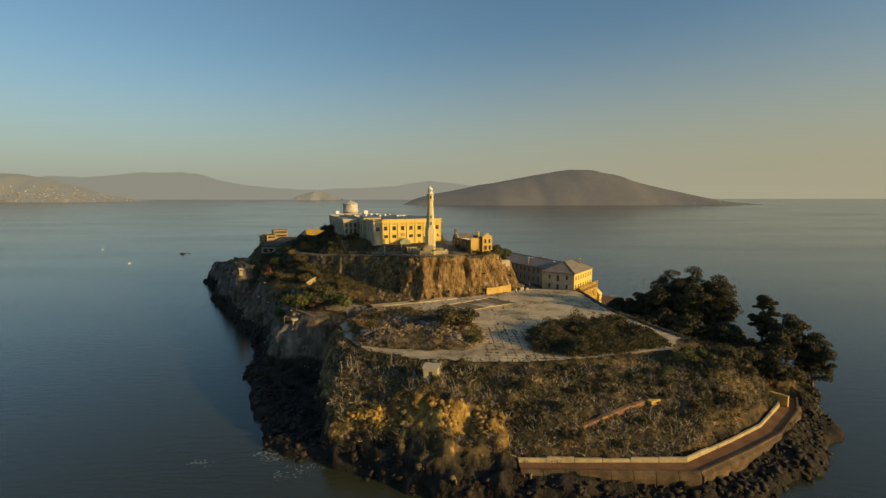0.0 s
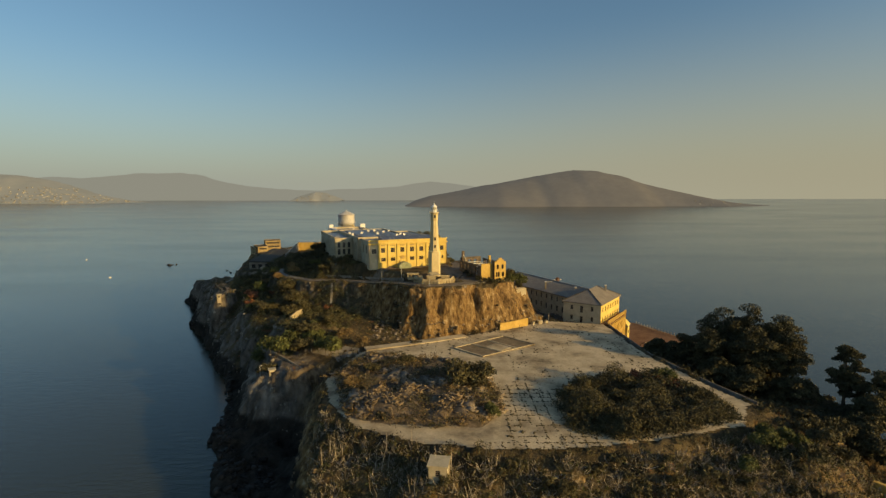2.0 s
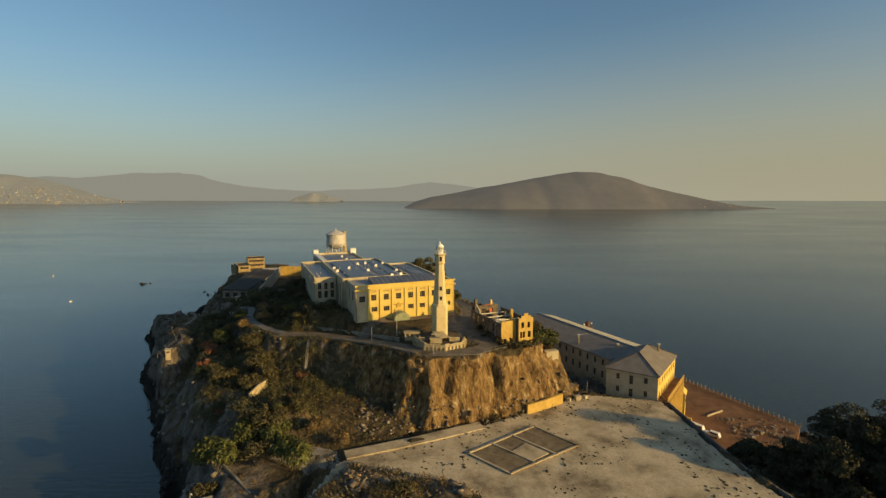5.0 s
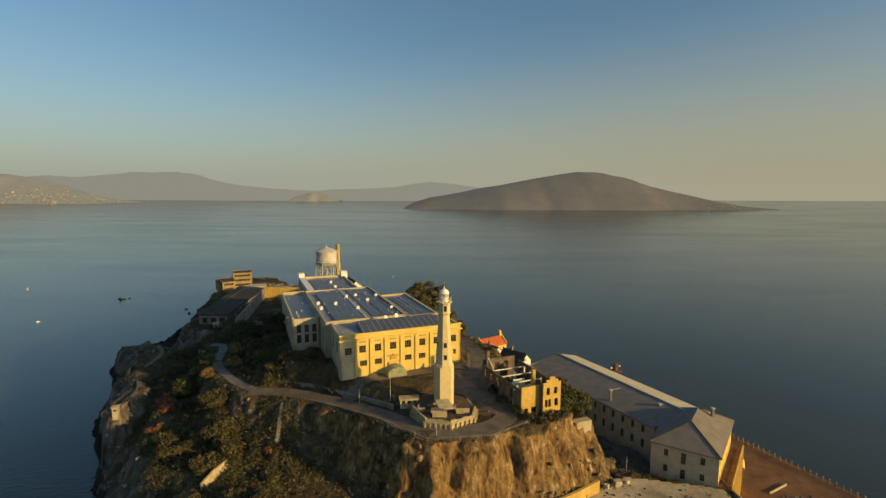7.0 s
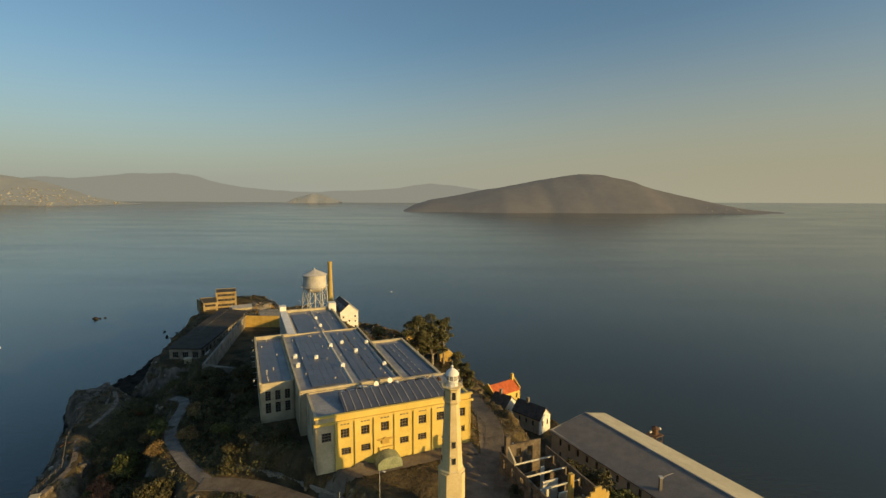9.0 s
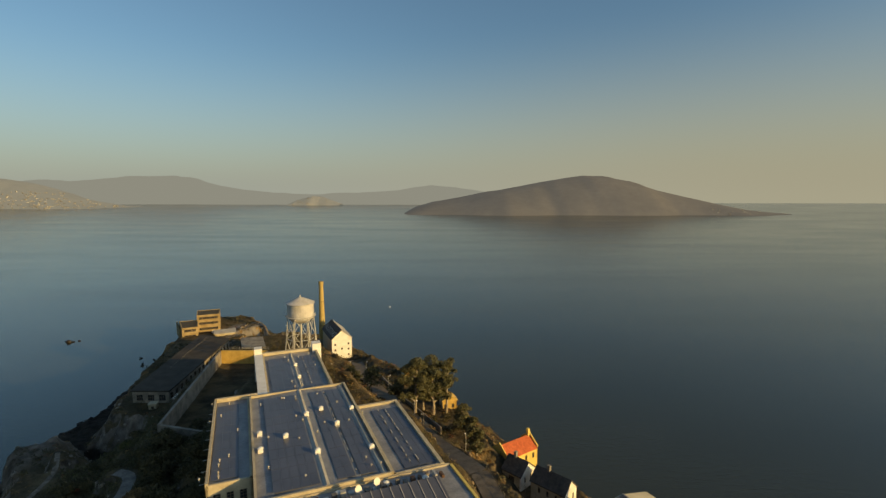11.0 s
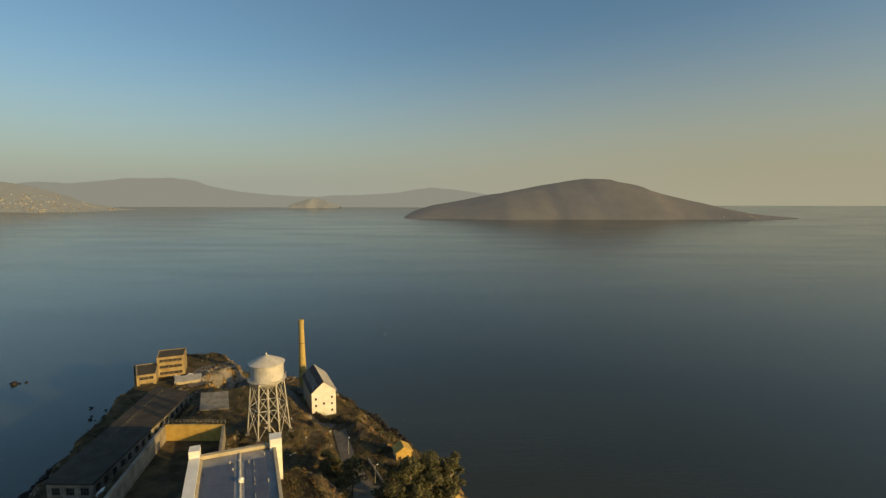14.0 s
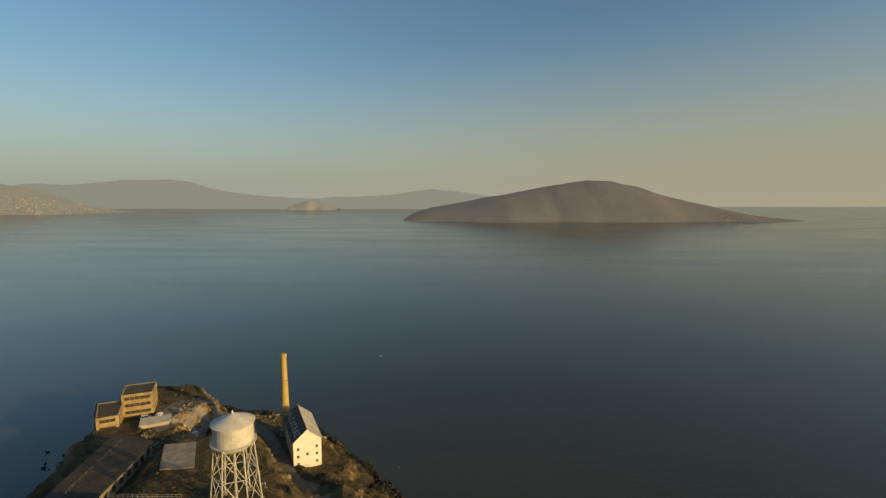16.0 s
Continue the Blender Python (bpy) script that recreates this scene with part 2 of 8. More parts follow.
def thing(name, m, label, category, group="", kind=""):
    e = new(name)
    e.matrix_basis = m
    return tagged(e, label, category, group, kind)


def solid(fn, *args, **kw):
    bm = bmesh.new()
    fn(bm, *args, **kw)
    return bm


def run_wall(bm, p, q, z0, z1, thick, holes=()):
    """A wall from p to q (plan points), with its outer face on that line and its thickness to the left of it. Openings are (u0, u1, v0, v1) from its start and foot, and go right through."""
    p, q = Vector((*p, 0)), Vector((*q, 0))
    d = (q - p).normalized()
    inn = Vector((-d.y, d.x, 0)) * thick
    ln, ht = (q - p).length, z1 - z0
    us = sorted({0, ln, *[h[0] for h in holes], *[h[1] for h in holes]})
    vs = sorted({0, ht, *[h[2] for h in holes], *[h[3] for h in holes]})

    def full(i, j):
        if not (0 <= i < len(us) - 1 and 0 <= j < len(vs) - 1):
            return False
        u, v = 0.5 * (us[i] + us[i + 1]), 0.5 * (vs[j] + vs[j + 1])
        return not any(h[0] < u < h[1] and h[2] < v < h[3] for h in holes)

    def at(u, v, k):
        return bm.verts.new(p + d * u + inn * k + Vector((0, 0, z0 + v)))

    def quad(*c):
        bm.faces.new([at(*x) for x in c])

    for i in range(len(us) - 1):
        for j in range(len(vs) - 1):
            if not full(i, j):
                continue
            u0, u1, v0, v1 = us[i], us[i + 1], vs[j], vs[j + 1]
            quad((u0, v0, 0), (u1, v0, 0), (u1, v1, 0), (u0, v1, 0))
            quad((u1, v0, 1), (u0, v0, 1), (u0, v1, 1), (u1, v1, 1))
            if not full(i - 1, j):
                quad((u0, v0, 1), (u0, v0, 0), (u0, v1, 0), (u0, v1, 1))
            if not full(i + 1, j):
                quad((u1, v0, 0), (u1, v0, 1), (u1, v1, 1), (u1, v1, 0))
            if not full(i, j - 1):
                quad((u0, v0, 1), (u1, v0, 1), (u1, v0, 0), (u0, v0, 0))
            if not full(i, j + 1):
                quad((u0, v1, 0), (u1, v1, 0), (u1, v1, 1), (u0, v1, 1))


WINDOWS = {}


def window_at(parent, p, q, z0, hole, depth=0.25, cols=2, rows=3):
    """A window (frame with glazing bars, and pane) set back in an opening of a wall from p to q."""
    u0, u1, v0, v1 = hole
    key = (round(u1 - u0, 2), round(v1 - v0, 2), cols, rows)
    if key not in WINDOWS:
        w, h = u1 - u0, v1 - v0
        bm = bmesh.new()
        b = 0.09
        xs, ys = [0, b], [0, b]
        for c in range(1, cols):
            xs += [w * c / cols - 0.03, w * c / cols + 0.03]
        for r in range(1, rows):
            ys += [h * r / rows - 0.03, h * r / rows + 0.03]
        xs, ys = xs + [w - b, w], ys + [h - b, h]
        solid_at = lambda i, j: 0 <= i < len(xs) - 1 and 0 <= j < len(ys) - 1 and (i % 2 == 0 or j % 2 == 0)
        grid = [[[bm.verts.new((x, d, y)) for d in (0.0, 0.10)] for y in ys] for x in xs]
        for i in range(len(xs) - 1):
            for j in range(len(ys) - 1):
                if solid_at(i, j):
                    ring = [grid[i][j], grid[i + 1][j], grid[i + 1][j + 1], grid[i][j + 1]]
                    bm.faces.new([v[0] for v in ring])
                    bm.faces.new([v[1] for v in ring[::-1]])
                    for k, (di, dj) in enumerate(((0, -1), (1, 0), (0, 1), (-1, 0))):
                        if not solid_at(i + di, j + dj):
                            p0, p1 = ring[k], ring[(k + 1) % 4]
                            bm.faces.new((p0[0], p0[1], p1[1], p1[0]))
        bmesh.ops.recalc_face_normals(bm, faces=bm.faces)
        f = bpy.data.meshes.new("window")
        bm.to_mesh(f)
        bm.free()
        f.materials.append(M_FRAME)
        bm = bmesh.new()
        box(bm, 0, w, 0.075, 0.095, 0, h)
        g = bpy.data.meshes.new("pane")
        bm.to_mesh(g)
        bm.free()
        g.materials.append(M_GLASS)
        WINDOWS[key] = (f, g)
    p, q = Vector((*p, 0)), Vector((*q, 0))
    d = (q - p).normalized()
    inn = Vector((-d.y, d.x, 0))
    o = new("window", WINDOWS[key][0])
    o.parent = parent
    base = p + d * u0 + inn * depth + Vector((0, 0, z0 + v0))
    o.matrix_basis = Matrix.Translation(base) @ Matrix.Rotation(math.atan2(d.y, d.x), 4, "Z")
    g = new("pane", WINDOWS[key][1])
    g.parent = o
    return o


def wall_part(parent, p, q, z0, z1, thick, mat, holes=(), glazed=True, cols=2, rows=3, name="wall", label=""):
    bm = bmesh.new()
    run_wall(bm, p, q, z0, z1, thick, holes)
    o = part(name, bm, mat, parent, label)
    if glazed:
        for h in holes:
            window_at(parent, p, q, z0, h, min(0.25, thick * 0.5), cols, rows)
    return o


def row_of(n, first, last, w, v0, v1):
    """n openings of width w with centres from first to last."""
    return [(c - w / 2, c + w / 2, v0, v1) for c in (np.linspace(first, last, n) if n > 1 else [first])]
M_TERRACE = material("stained_foundation_wall", (0.33, 0.265, 0.15), (0.50, 0.41, 0.245), 0.9, 1.8, 0.3, 0.3, grains=0.16)
# dark tone of burnt brick, with the ruin's shade put into it
M_BURNT_SHADE = material("burnt_and_shaded_brick", (0.075, 0.058, 0.042), (0.21, 0.165, 0.115), 0.92, 1.6, 0.3, 0.3, grains=0.2)
M_WORKS = material("brown_stained_plaster", (0.27, 0.195, 0.085), (0.42, 0.32, 0.16), 0.88, 3.0, 0.4, 0.2, grains=0.1)
# eucalyptus leaves; also lifts the shadows of the western scrub by colour
M_EUC_SCRUB = material("eucalyptus_and_lifted_scrub_leaves", (0.055, 0.055, 0.024), (0.12, 0.112, 0.046), 0.7, 3.0, 0.6, 0.0, island=0.45)
M_PALEBARK = material("pale_bark", (0.20, 0.165, 0.12), (0.36, 0.30, 0.22), 0.9, 0.8, 0.2, 0.3)

# ---- the ground of the island ----
COAST = [(-47, 125), (-26, 114), (0, 105), (14, 97), (61, 96), (94, 112), (114, 135), (123, 165), (127, 205), (124, 250), (104, 296), (80, 322),
         (50, 352), (26, 378), (10, 400), (-4, 432), (-34, 476), (-52, 500), (-80, 530), (-120, 552), (-160, 566), (-196, 560), (-206, 530),
         (-194, 502), (-186, 458), (-182, 432), (-184, 388), (-181, 368), (-169, 351), (-154, 333), (-149, 313), (-134, 290), (-120, 270), (-94, 231), (-83, 205), (-73, 182), (-56, 146)]
PARADE = [(-33, 158), (-23, 144), (-8, 137), (10, 133), (27, 134), (46, 138), (70, 145), (80, 158), (75, 172), (68, 198), (66, 238), (42, 243), (24, 232), (5, 220), (-20, 206), (-34, 196), (-38, 175)]
ROADTOP = [(-15, 227.5), (-8, 226.5), (6, 231), (18, 234), (25, 240), (24, 256), (14, 278), (10, 300), (-8, 330), (-38, 262), (-52, 258.5), (-37, 249), (-24.5, 238)]
CELLPAD = [(-38, 260), (-26, 264.4), (-15, 269), (-1, 276), (-4, 300), (-22, 336), (-52, 372), (-80, 366), (-78, 326), (-62, 279), (-48, 262)]
# (plan, height, fall of its flanks)
TERRACES = [
    (PARADE, 20.0, 0.50),
    (ROADTOP, 37.8, 2.3),
    (CELLPAD, 41.9, 0.9),
    ([(-38, 256), (-34.5, 251.5), (-20, 247), (-12, 250), (2, 264), (2, 274), (-4, 275), (-36, 262)], 40.2, 1.2),
    ([(-172, 356), (-158, 336), (-138, 314), (-126, 328), (-138, 350), (-158, 364)], 17.0, 1.5),
    ([(-17, 249), (-1, 245), (10, 256), (7, 285), (-1, 290), (-1, 272), (-15, 265)], 39.5, 1.0),
    ([(24, 238), (33, 245), (34, 252), (22, 272), (16, 276)], 33.8, 2.3),
    ([(-60, 256), (-50, 252), (-34, 240), (-22, 229), (-14, 220), (-20, 209), (-36, 203), (-50, 208), (-62, 222)], (19.3, -30.0, 206.0, -0.035, 0.115), 0.9),
    ([(-66, 204), (-60, 187), (-50, 183), (-41, 197), (-40, 210), (-60, 216)], 18.3, 1.5),
    ([(-113, 272), (-98, 254), (-76, 232), (-60, 216), (-46, 222), (-56, 258), (-70, 276), (-92, 304), (-122, 336), (-140, 330), (-128, 298)], 23.5, 1.5),
    ([(-64, 262), (-72, 268), (-88, 302), (-106, 345), (-80, 335), (-62, 285)], 33.5, 0.75),
    ([(-114, 352), (-80, 326), (-76, 368), (-92, 414), (-118, 414)], 31.0, 1.3),
    ([(-150, 384), (-130, 380), (-114, 356), (-112, 430), (-142, 500), (-182, 500), (-172, 468)], 19.0, 1.4),
    ([(-196, 512), (-168, 474), (-140, 530), (-160, 552), (-190, 552)], 17.0, 1.4),
    ([(-126, 466), (-112, 415), (-84, 412), (-62, 384), (-56, 420), (-72, 440), (-100, 476)], 27.0, 0.7),
    ([(-88, 412), (-79, 408), (-69, 413), (-66, 421), (-70, 430), (-79, 433), (-89, 429), (-91, 420)], 29.5, 0.8),
    ([(-58, 458), (-54, 478), (-92, 524), (-130, 522), (-104, 470), (-78, 452)], 11.5, 0.9),
    ([(6, 344), (-4, 372), (-20, 402), (-45, 436), (-58, 446), (-56, 396), (-40, 378), (-14, 340)], 25.0, 0.75),
    ([(12, 298), (26, 308), (36, 326), (16, 358), (0, 346)], 16.0, 0.8),
    ([(82, 214), (121, 250), (101, 293), (76, 318), (44, 346), (34, 326), (62, 282), (80, 252)], 4.6, 2.0),
    ([(76, 172), (70, 202), (73, 212), (90, 210), (108, 192), (112, 166), (100, 150), (82, 154)], 14.5, 0.7),
    ([(40, 242), (56, 242), (28, 294), (16, 302), (22, 270), (38, 252)], 18.6, 1.2),
    ([(18, 106), (58, 105), (77, 115), (89, 123), (103, 136), (104, 148), (96, 150), (60, 122), (20, 120)], 4.9, 0.9),
    ([(13, 103), (59, 102), (79, 112), (92, 120), (107, 134), (108, 148), (96, 150), (60, 122), (20, 120)], 2.4, 0.6),
    ([(20, 111), (57, 111), (72, 120), (88, 132), (84, 140), (56, 132), (24, 128)], (6.4, 40.0, 111.0, -0.02, 0.48), 1.4),
    ([(-40, 390), (-38, 376), (-23, 350), (-13, 352), (-27, 378), (-31, 390)], 26.2, 0.9),
    ([(-7, 123.5), (1.5, 123.5), (1.5, 132), (-7, 132)], 17.9, 0.8),
]


SEA = [(17.6, 104.6), (57.8, 103.6), (75.8, 113.9), (88.0, 121.6), (102.0, 135.0), (107.8, 143.6)]
INN = [(17.6, 108.0), (56.8, 108.0), (72.0, 117.0), (85.0, 125.2), (98.2, 137.4), (103.4, 146.0)]

# roads and paths, cut into the slopes: points (x, y, z) and half the width
ROAD_UP = [(-66, 263, 34.2), (-60, 263.4, 34.3), (-50, 261, 34.6), (-34, 252, 35.4), (-20, 240, 37.4), (-10, 229.6, 38.2), (4, 231.5, 38.2), (11, 238, 38.2), (9, 248, 38.5), (5, 262, 39.3), (6, 285, 38.6), (1, 312, 36.0), (-12, 340, 30.0), (-28, 376, 26.2), (-44, 404, 25.6), (-56, 440, 22.0), (-72, 458, 14.0), (-97, 500, 12.0), (-112, 514, 12.0)]
PATH_WEST = [(-63, 263, 34.2), (-72, 270, 33.8), (-84, 283.5, 33.2), (-90, 293, 32.8), (-94, 308, 32.0), (-98, 319, 31.0), (-104, 320, 30.6)]
PATH_COAST = [(-113, 271, 24.6), (-114, 286, 25.0), (-126, 304, 25.2), (-128, 318, 24.0), (-132, 332, 23.0), (-143, 347, 21.6)]
ROADS = [(ROAD_UP, 3.0), (PATH_WEST, 2.0), (PATH_COAST, 0.7)]


def outside(poly, x, y):
    """Signed distance to a polygon: above nought outside, below inside."""
    best = np.full(x.shape, 1e9)
    ins = np.zeros(x.shape, dtype=bool)
    n = len(poly)
    for i in range(n):
        (ax, ay), (bx, by) = poly[i], poly[(i + 1) % n]
        ex, ey = bx - ax, by - ay
        t = np.clip(((x - ax) * ex + (y - ay) * ey) / (ex * ex + ey * ey), 0, 1)
        best = np.minimum(best, (x - ax - t * ex) ** 2 + (y - ay - t * ey) ** 2)
        cross = (ay > y) != (by > y)
        with np.errstate(divide="ignore", invalid="ignore"):
            ins ^= cross & (x < ex * (y - ay) / (ey if ey else 1e-9) + ax)
    return np.where(ins, -1, 1) * np.sqrt(best)


def lattice(x, y, seed):
    """Smooth value noise, -1 to 1, on unit cells."""
    xi, yi = np.floor(x).astype(np.int64), np.floor(y).astype(np.int64)
    fx, fy = x - xi, y - yi
    fx, fy = fx * fx * (3 - 2 * fx), fy * fy * (3 - 2 * fy)

    def h(a, b):
        v = (a * 374761393 + b * 668265263 + seed * 974634777) & 0x7FFFFFFF
        v = ((v ^ (v >> 13)) * 1274126177) & 0x7FFFFFFF
        return ((v ^ (v >> 16)) & 0xFFFF) / 32767.5 - 1

    return (h(xi, yi) * (1 - fx) + h(xi + 1, yi) * fx) * (1 - fy) + (h(xi, yi + 1) * (1 - fx) + h(xi + 1, yi + 1) * fx) * fy


def fbm(x, y, size, seed, octaves=4):
    out, amp = 0, 1.0
    for k in range(octaves):
        out = out + amp * lattice(x / size, y / size, seed + k)
        size, amp = size * 0.5, amp * 0.5
    return out


def land(x, y):
    """Height of the island's ground."""
    x, y = np.asarray(x, float), np.asarray(y, float)
    wx = x + 2.2 * fbm(x, y, 9.0, 11, 3)
    wy = y + 2.2 * fbm(x, y, 9.0, 31, 3)
    inland = -outside(COAST, x + 2.8 * fbm(x, y, 22.0, 51, 4), y + 2.8 * fbm(x, y, 22.0, 71, 4))
    z = np.full(x.shape, 2.0)
    flat = np.zeros(x.shape)
    for poly, h, fall in TERRACES:
        if isinstance(h, tuple):                 # a tilted plot: height at a point, and its slopes
            xs, ys = [p[0] for p in poly], [p[1] for p in poly]
            h = h[0] + h[3] * (np.clip(x, min(xs), max(xs)) - h[1]) + h[4] * (np.clip(y, min(ys), max(ys)) - h[2])
        d = np.maximum(outside(poly, wx, wy), 0)
        if poly is PARADE:                       # gentle to the south, steep above the dock and the western gully
            fall = 0.5 + 1.2 * np.clip((y - 195) / 20, 0, 1) + 1.2 * np.clip((-30 - x) / 8, 0, 1)
        z = np.maximum(z, h - fall * d)
        flat = np.maximum(flat, (outside(poly, x, y) < -0.5) * 1.0)
    south = np.clip((150 - y) / 25, 0, 1)
    ramp = np.where(inland > 0, (1.15 - 0.35 * south) * inland + 3.2 * np.clip(inland / 3, 0, 1), 0.8 * inland)
    west = np.clip((-118 - x) / 15, 0, 1) * np.clip((385 - y) / 20, 0, 1) * np.clip((y - 255) / 20, 0, 1)
    ramp = ramp * (1 + 0.7 * west)             # sheer western headland
    ramp = ramp * (1 + 0.30 * fbm(x, y, 14.0, 91, 3)) - 0.2
    z = np.minimum(z, ramp)
    for pts, half in ROADS:
        best, lev = np.full(x.shape, 1e9), np.zeros(x.shape)
        for (ax, ay, az), (bx, by, bz) in zip(pts, pts[1:]):
            ex, ey = bx - ax, by - ay
            t = np.clip(((x - ax) * ex + (y - ay) * ey) / (ex * ex + ey * ey), 0, 1)
            d = np.hypot(x - ax - t * ex, y - ay - t * ey)
            lev = np.where(d < best, az + t * (bz - az), lev)
            best = np.minimum(best, d)
        k = np.clip((best - half - 0.6) / 3.0, 0, 1)
        z = lev * (1 - k) + z * k
        flat = np.maximum(flat, 1.0 * (k < 0.2))
    d = np.maximum(outside(SEA + INN[::-1], x, y), 0)
    z = np.minimum(z, 4.7 + 1.1 * d)             # the sea walk, cut into the southern slope
    flat = np.maximum(flat, 1.0 * (d < 1.2))
    rough = (1 - 0.92 * flat) * np.clip(inland / 4, 0.1, 1)
    wild = 1 + 0.15 * np.clip((-108 - x) / 10, 0, 1) * np.clip((400 - y) / 20, 0, 1) + 0.9 * (y < 121) * (x < 22) + 0.8 * (x < -44) * (y < 215)
    return z + wild * rough * (1.1 * fbm(x, y, 6.0, 131, 4) + 0.4 * fbm(x, y, 2.2, 151, 2))


def ground_z(x, y):
    return float(land(np.array([x]), np.array([y]))[0])


STEP = 0.75
gx, gy = np.meshgrid(np.arange(-222, 146, STEP), np.arange(84, 586, STEP))
gz = land(gx, gy)
gz = np.where(gz < -3, -3, gz)
ny, nx = gx.shape
idx = np.arange(nx * ny).reshape(ny, nx)
quads = np.stack([idx[:-1, :-1], idx[:-1, 1:], idx[1:, 1:], idx[1:, :-1]], axis=-1).reshape(-1, 4)
keep = (gz.ravel()[quads] > -2.9).any(axis=1)
# craggy faces: push the steep ground in and out, with upright flutes and broken ledges
sy, sx = np.gradient(gz, STEP)
steepness = np.hypot(sx, sy)
push = np.clip((steepness - 0.7) / 0.9, 0, 1) * (1.0 * fbm(gx, gy, 4.5, 331, 3) + 1.1 * fbm(gx + 0.35 * gz, gy - 0.9 * gz, 2.0, 341, 3) - 0.5 * np.abs(fbm(gx, gy, 9.0, 351, 2)))
cx, cy = gx - push * sx / (steepness + 0.01), gy - push * sy / (steepness + 0.01)


def ground_material():
    """Bare rock where it is steep, dry soil and grass where it is flat, wet dark rock at the tide line."""
    m = bpy.data.materials.new("island_rock_and_soil")
    m.use_nodes = True
    t = m.node_tree
    p = t.nodes["Principled BSDF"]
    p.inputs["Roughness"].default_value = 0.92
    p.inputs["Specular IOR Level"].default_value = 0.15
    geo = t.nodes.new("ShaderNodeNewGeometry")
    up = t.nodes.new("ShaderNodeSeparateXYZ")
    t.links.new(geo.outputs["Normal"], up.inputs[0])
    pos = t.nodes.new("ShaderNodeSeparateXYZ")
    t.links.new(geo.outputs["Position"], pos.inputs[0])

    def noise_at(size, detail=6.0, squash=None):
        n = node(t, "ShaderNodeTexNoise", Scale=1.0 / size, Detail=detail, Roughness=0.62)
        if squash:
            mp = t.nodes.new("ShaderNodeMapping")
            mp.inputs["Scale"].default_value = squash
            t.links.new(geo.outputs["Position"], mp.inputs[0])
            t.links.new(mp.outputs[0], n.inputs["Vector"])
        else:
            t.links.new(geo.outputs["Position"], n.inputs["Vector"])
        return n.outputs["Fac"]

    def ramp(fac, *stops):
        r = t.nodes.new("ShaderNodeValToRGB")
        el = r.color_ramp.elements
        while len(el) < len(stops):
            el.new(0.5)
        for e, (at, c) in zip(el, stops):
            e.position, e.color = at, (*c, 1)
        t.links.new(fac, r.inputs[0])
        return r.outputs[0]

    def mix(fac, a, b):
        n = t.nodes.new("ShaderNodeMix")
        n.data_type = "RGBA"
        for s, k in ((fac, "Factor"), (a, "A"), (b, "B")):
            t.links.new(s, n.inputs[k])
        return n.outputs["Result"]

    def span(v, a, b, c=0.0, d=1.0):
        n = t.nodes.new("ShaderNodeMapRange")
        n.interpolation_type = "SMOOTHSTEP"
        for i, x in ((1, a), (2, b), (3, c), (4, d)):
            n.inputs[i].default_value = x
        t.links.new(v, n.inputs[0])
        return n.outputs[0]

    rock = ramp(noise_at(5.0, 9.0, (1, 1, 0.45)), (0.33, (0.048, 0.040, 0.032)), (0.45, (0.12, 0.102, 0.082)), (0.58, (0.20, 0.174, 0.142)), (0.72, (0.33, 0.293, 0.243)))
    gilt = ramp(noise_at(1.6, 10.0, (1, 1, 0.4)), (0.34, (0.042, 0.027, 0.013)), (0.46, (0.16, 0.098, 0.042)), (0.58, (0.27, 0.178, 0.076)), (0.70, (0.47, 0.38, 0.24)))
    brown = t.nodes.new("ShaderNodeMath")
    brown.operation = "MAXIMUM"
    t.links.new(span(pos.outputs["X"], -52.0, -36.0), brown.inputs[0])
    t.links.new(span(pos.outputs["Y"], 385.0, 430.0), brown.inputs[1])
    rock = mix(brown.outputs[0], rock, gilt)      # golden-brown rock on the southern cliff
    soil = ramp(noise_at(8.0), (0.33, (0.040, 0.033, 0.019)), (0.48, (0.082, 0.064, 0.035)), (0.60, (0.135, 0.100, 0.052)), (0.72, (0.092, 0.080, 0.038)))
    steep = span(up.outputs["Z"], 0.54, 0.76, 1.0, 0.0)
    bare = t.nodes.new("ShaderNodeMath")              # the western headland is bare rock to its top
    bare.operation = "MAXIMUM"
    t.links.new(steep, bare.inputs[0])
    crag = t.nodes.new("ShaderNodeMath")              # and so are the crags west of the parade ground
    crag.operation = "MULTIPLY"
    t.links.new(span(pos.outputs["X"], -42.0, -50.0), crag.inputs[0])
    t.links.new(span(pos.outputs["Y"], 226.0, 212.0), crag.inputs[1])
    both_bare = t.nodes.new("ShaderNodeMath")
    both_bare.operation = "MAXIMUM"
    t.links.new(crag.outputs[0], both_bare.inputs[0])
    head = t.nodes.new("ShaderNodeMath")
    head.operation = "MULTIPLY"
    t.links.new(span(pos.outputs["X"], -146.0, -160.0), head.inputs[0])
    t.links.new(span(pos.outputs["Y"], 400.0, 375.0), head.inputs[1])
    t.links.new(head.outputs[0], both_bare.inputs[1])
    t.links.new(both_bare.outputs[0], bare.inputs[1])
    sheltered = [span(pos.outputs["Y"], 256.0, 262.0), span(pos.outputs["Y"], 350.0, 340.0), span(pos.outputs["Z"], 27.0, 31.0), span(pos.outputs["X"], -106.0, -98.0)]
    while len(sheltered) > 1:                         # the bank below the prison keeps its soil
        m3 = t.nodes.new("ShaderNodeMath")
        m3.operation = "MULTIPLY"
        t.links.new(sheltered.pop(), m3.inputs[0])
        t.links.new(sheltered.pop(), m3.inputs[1])
        sheltered.insert(0, m3.outputs[0])
    stony = t.nodes.new("ShaderNodeMath")
    stony.operation = "SUBTRACT"
    stony.use_clamp = True
    t.links.new(bare.outputs[0], stony.inputs[0])
    t.links.new(sheltered[0], stony.inputs[1])
    colour = mix(stony.outputs[0], soil, rock)
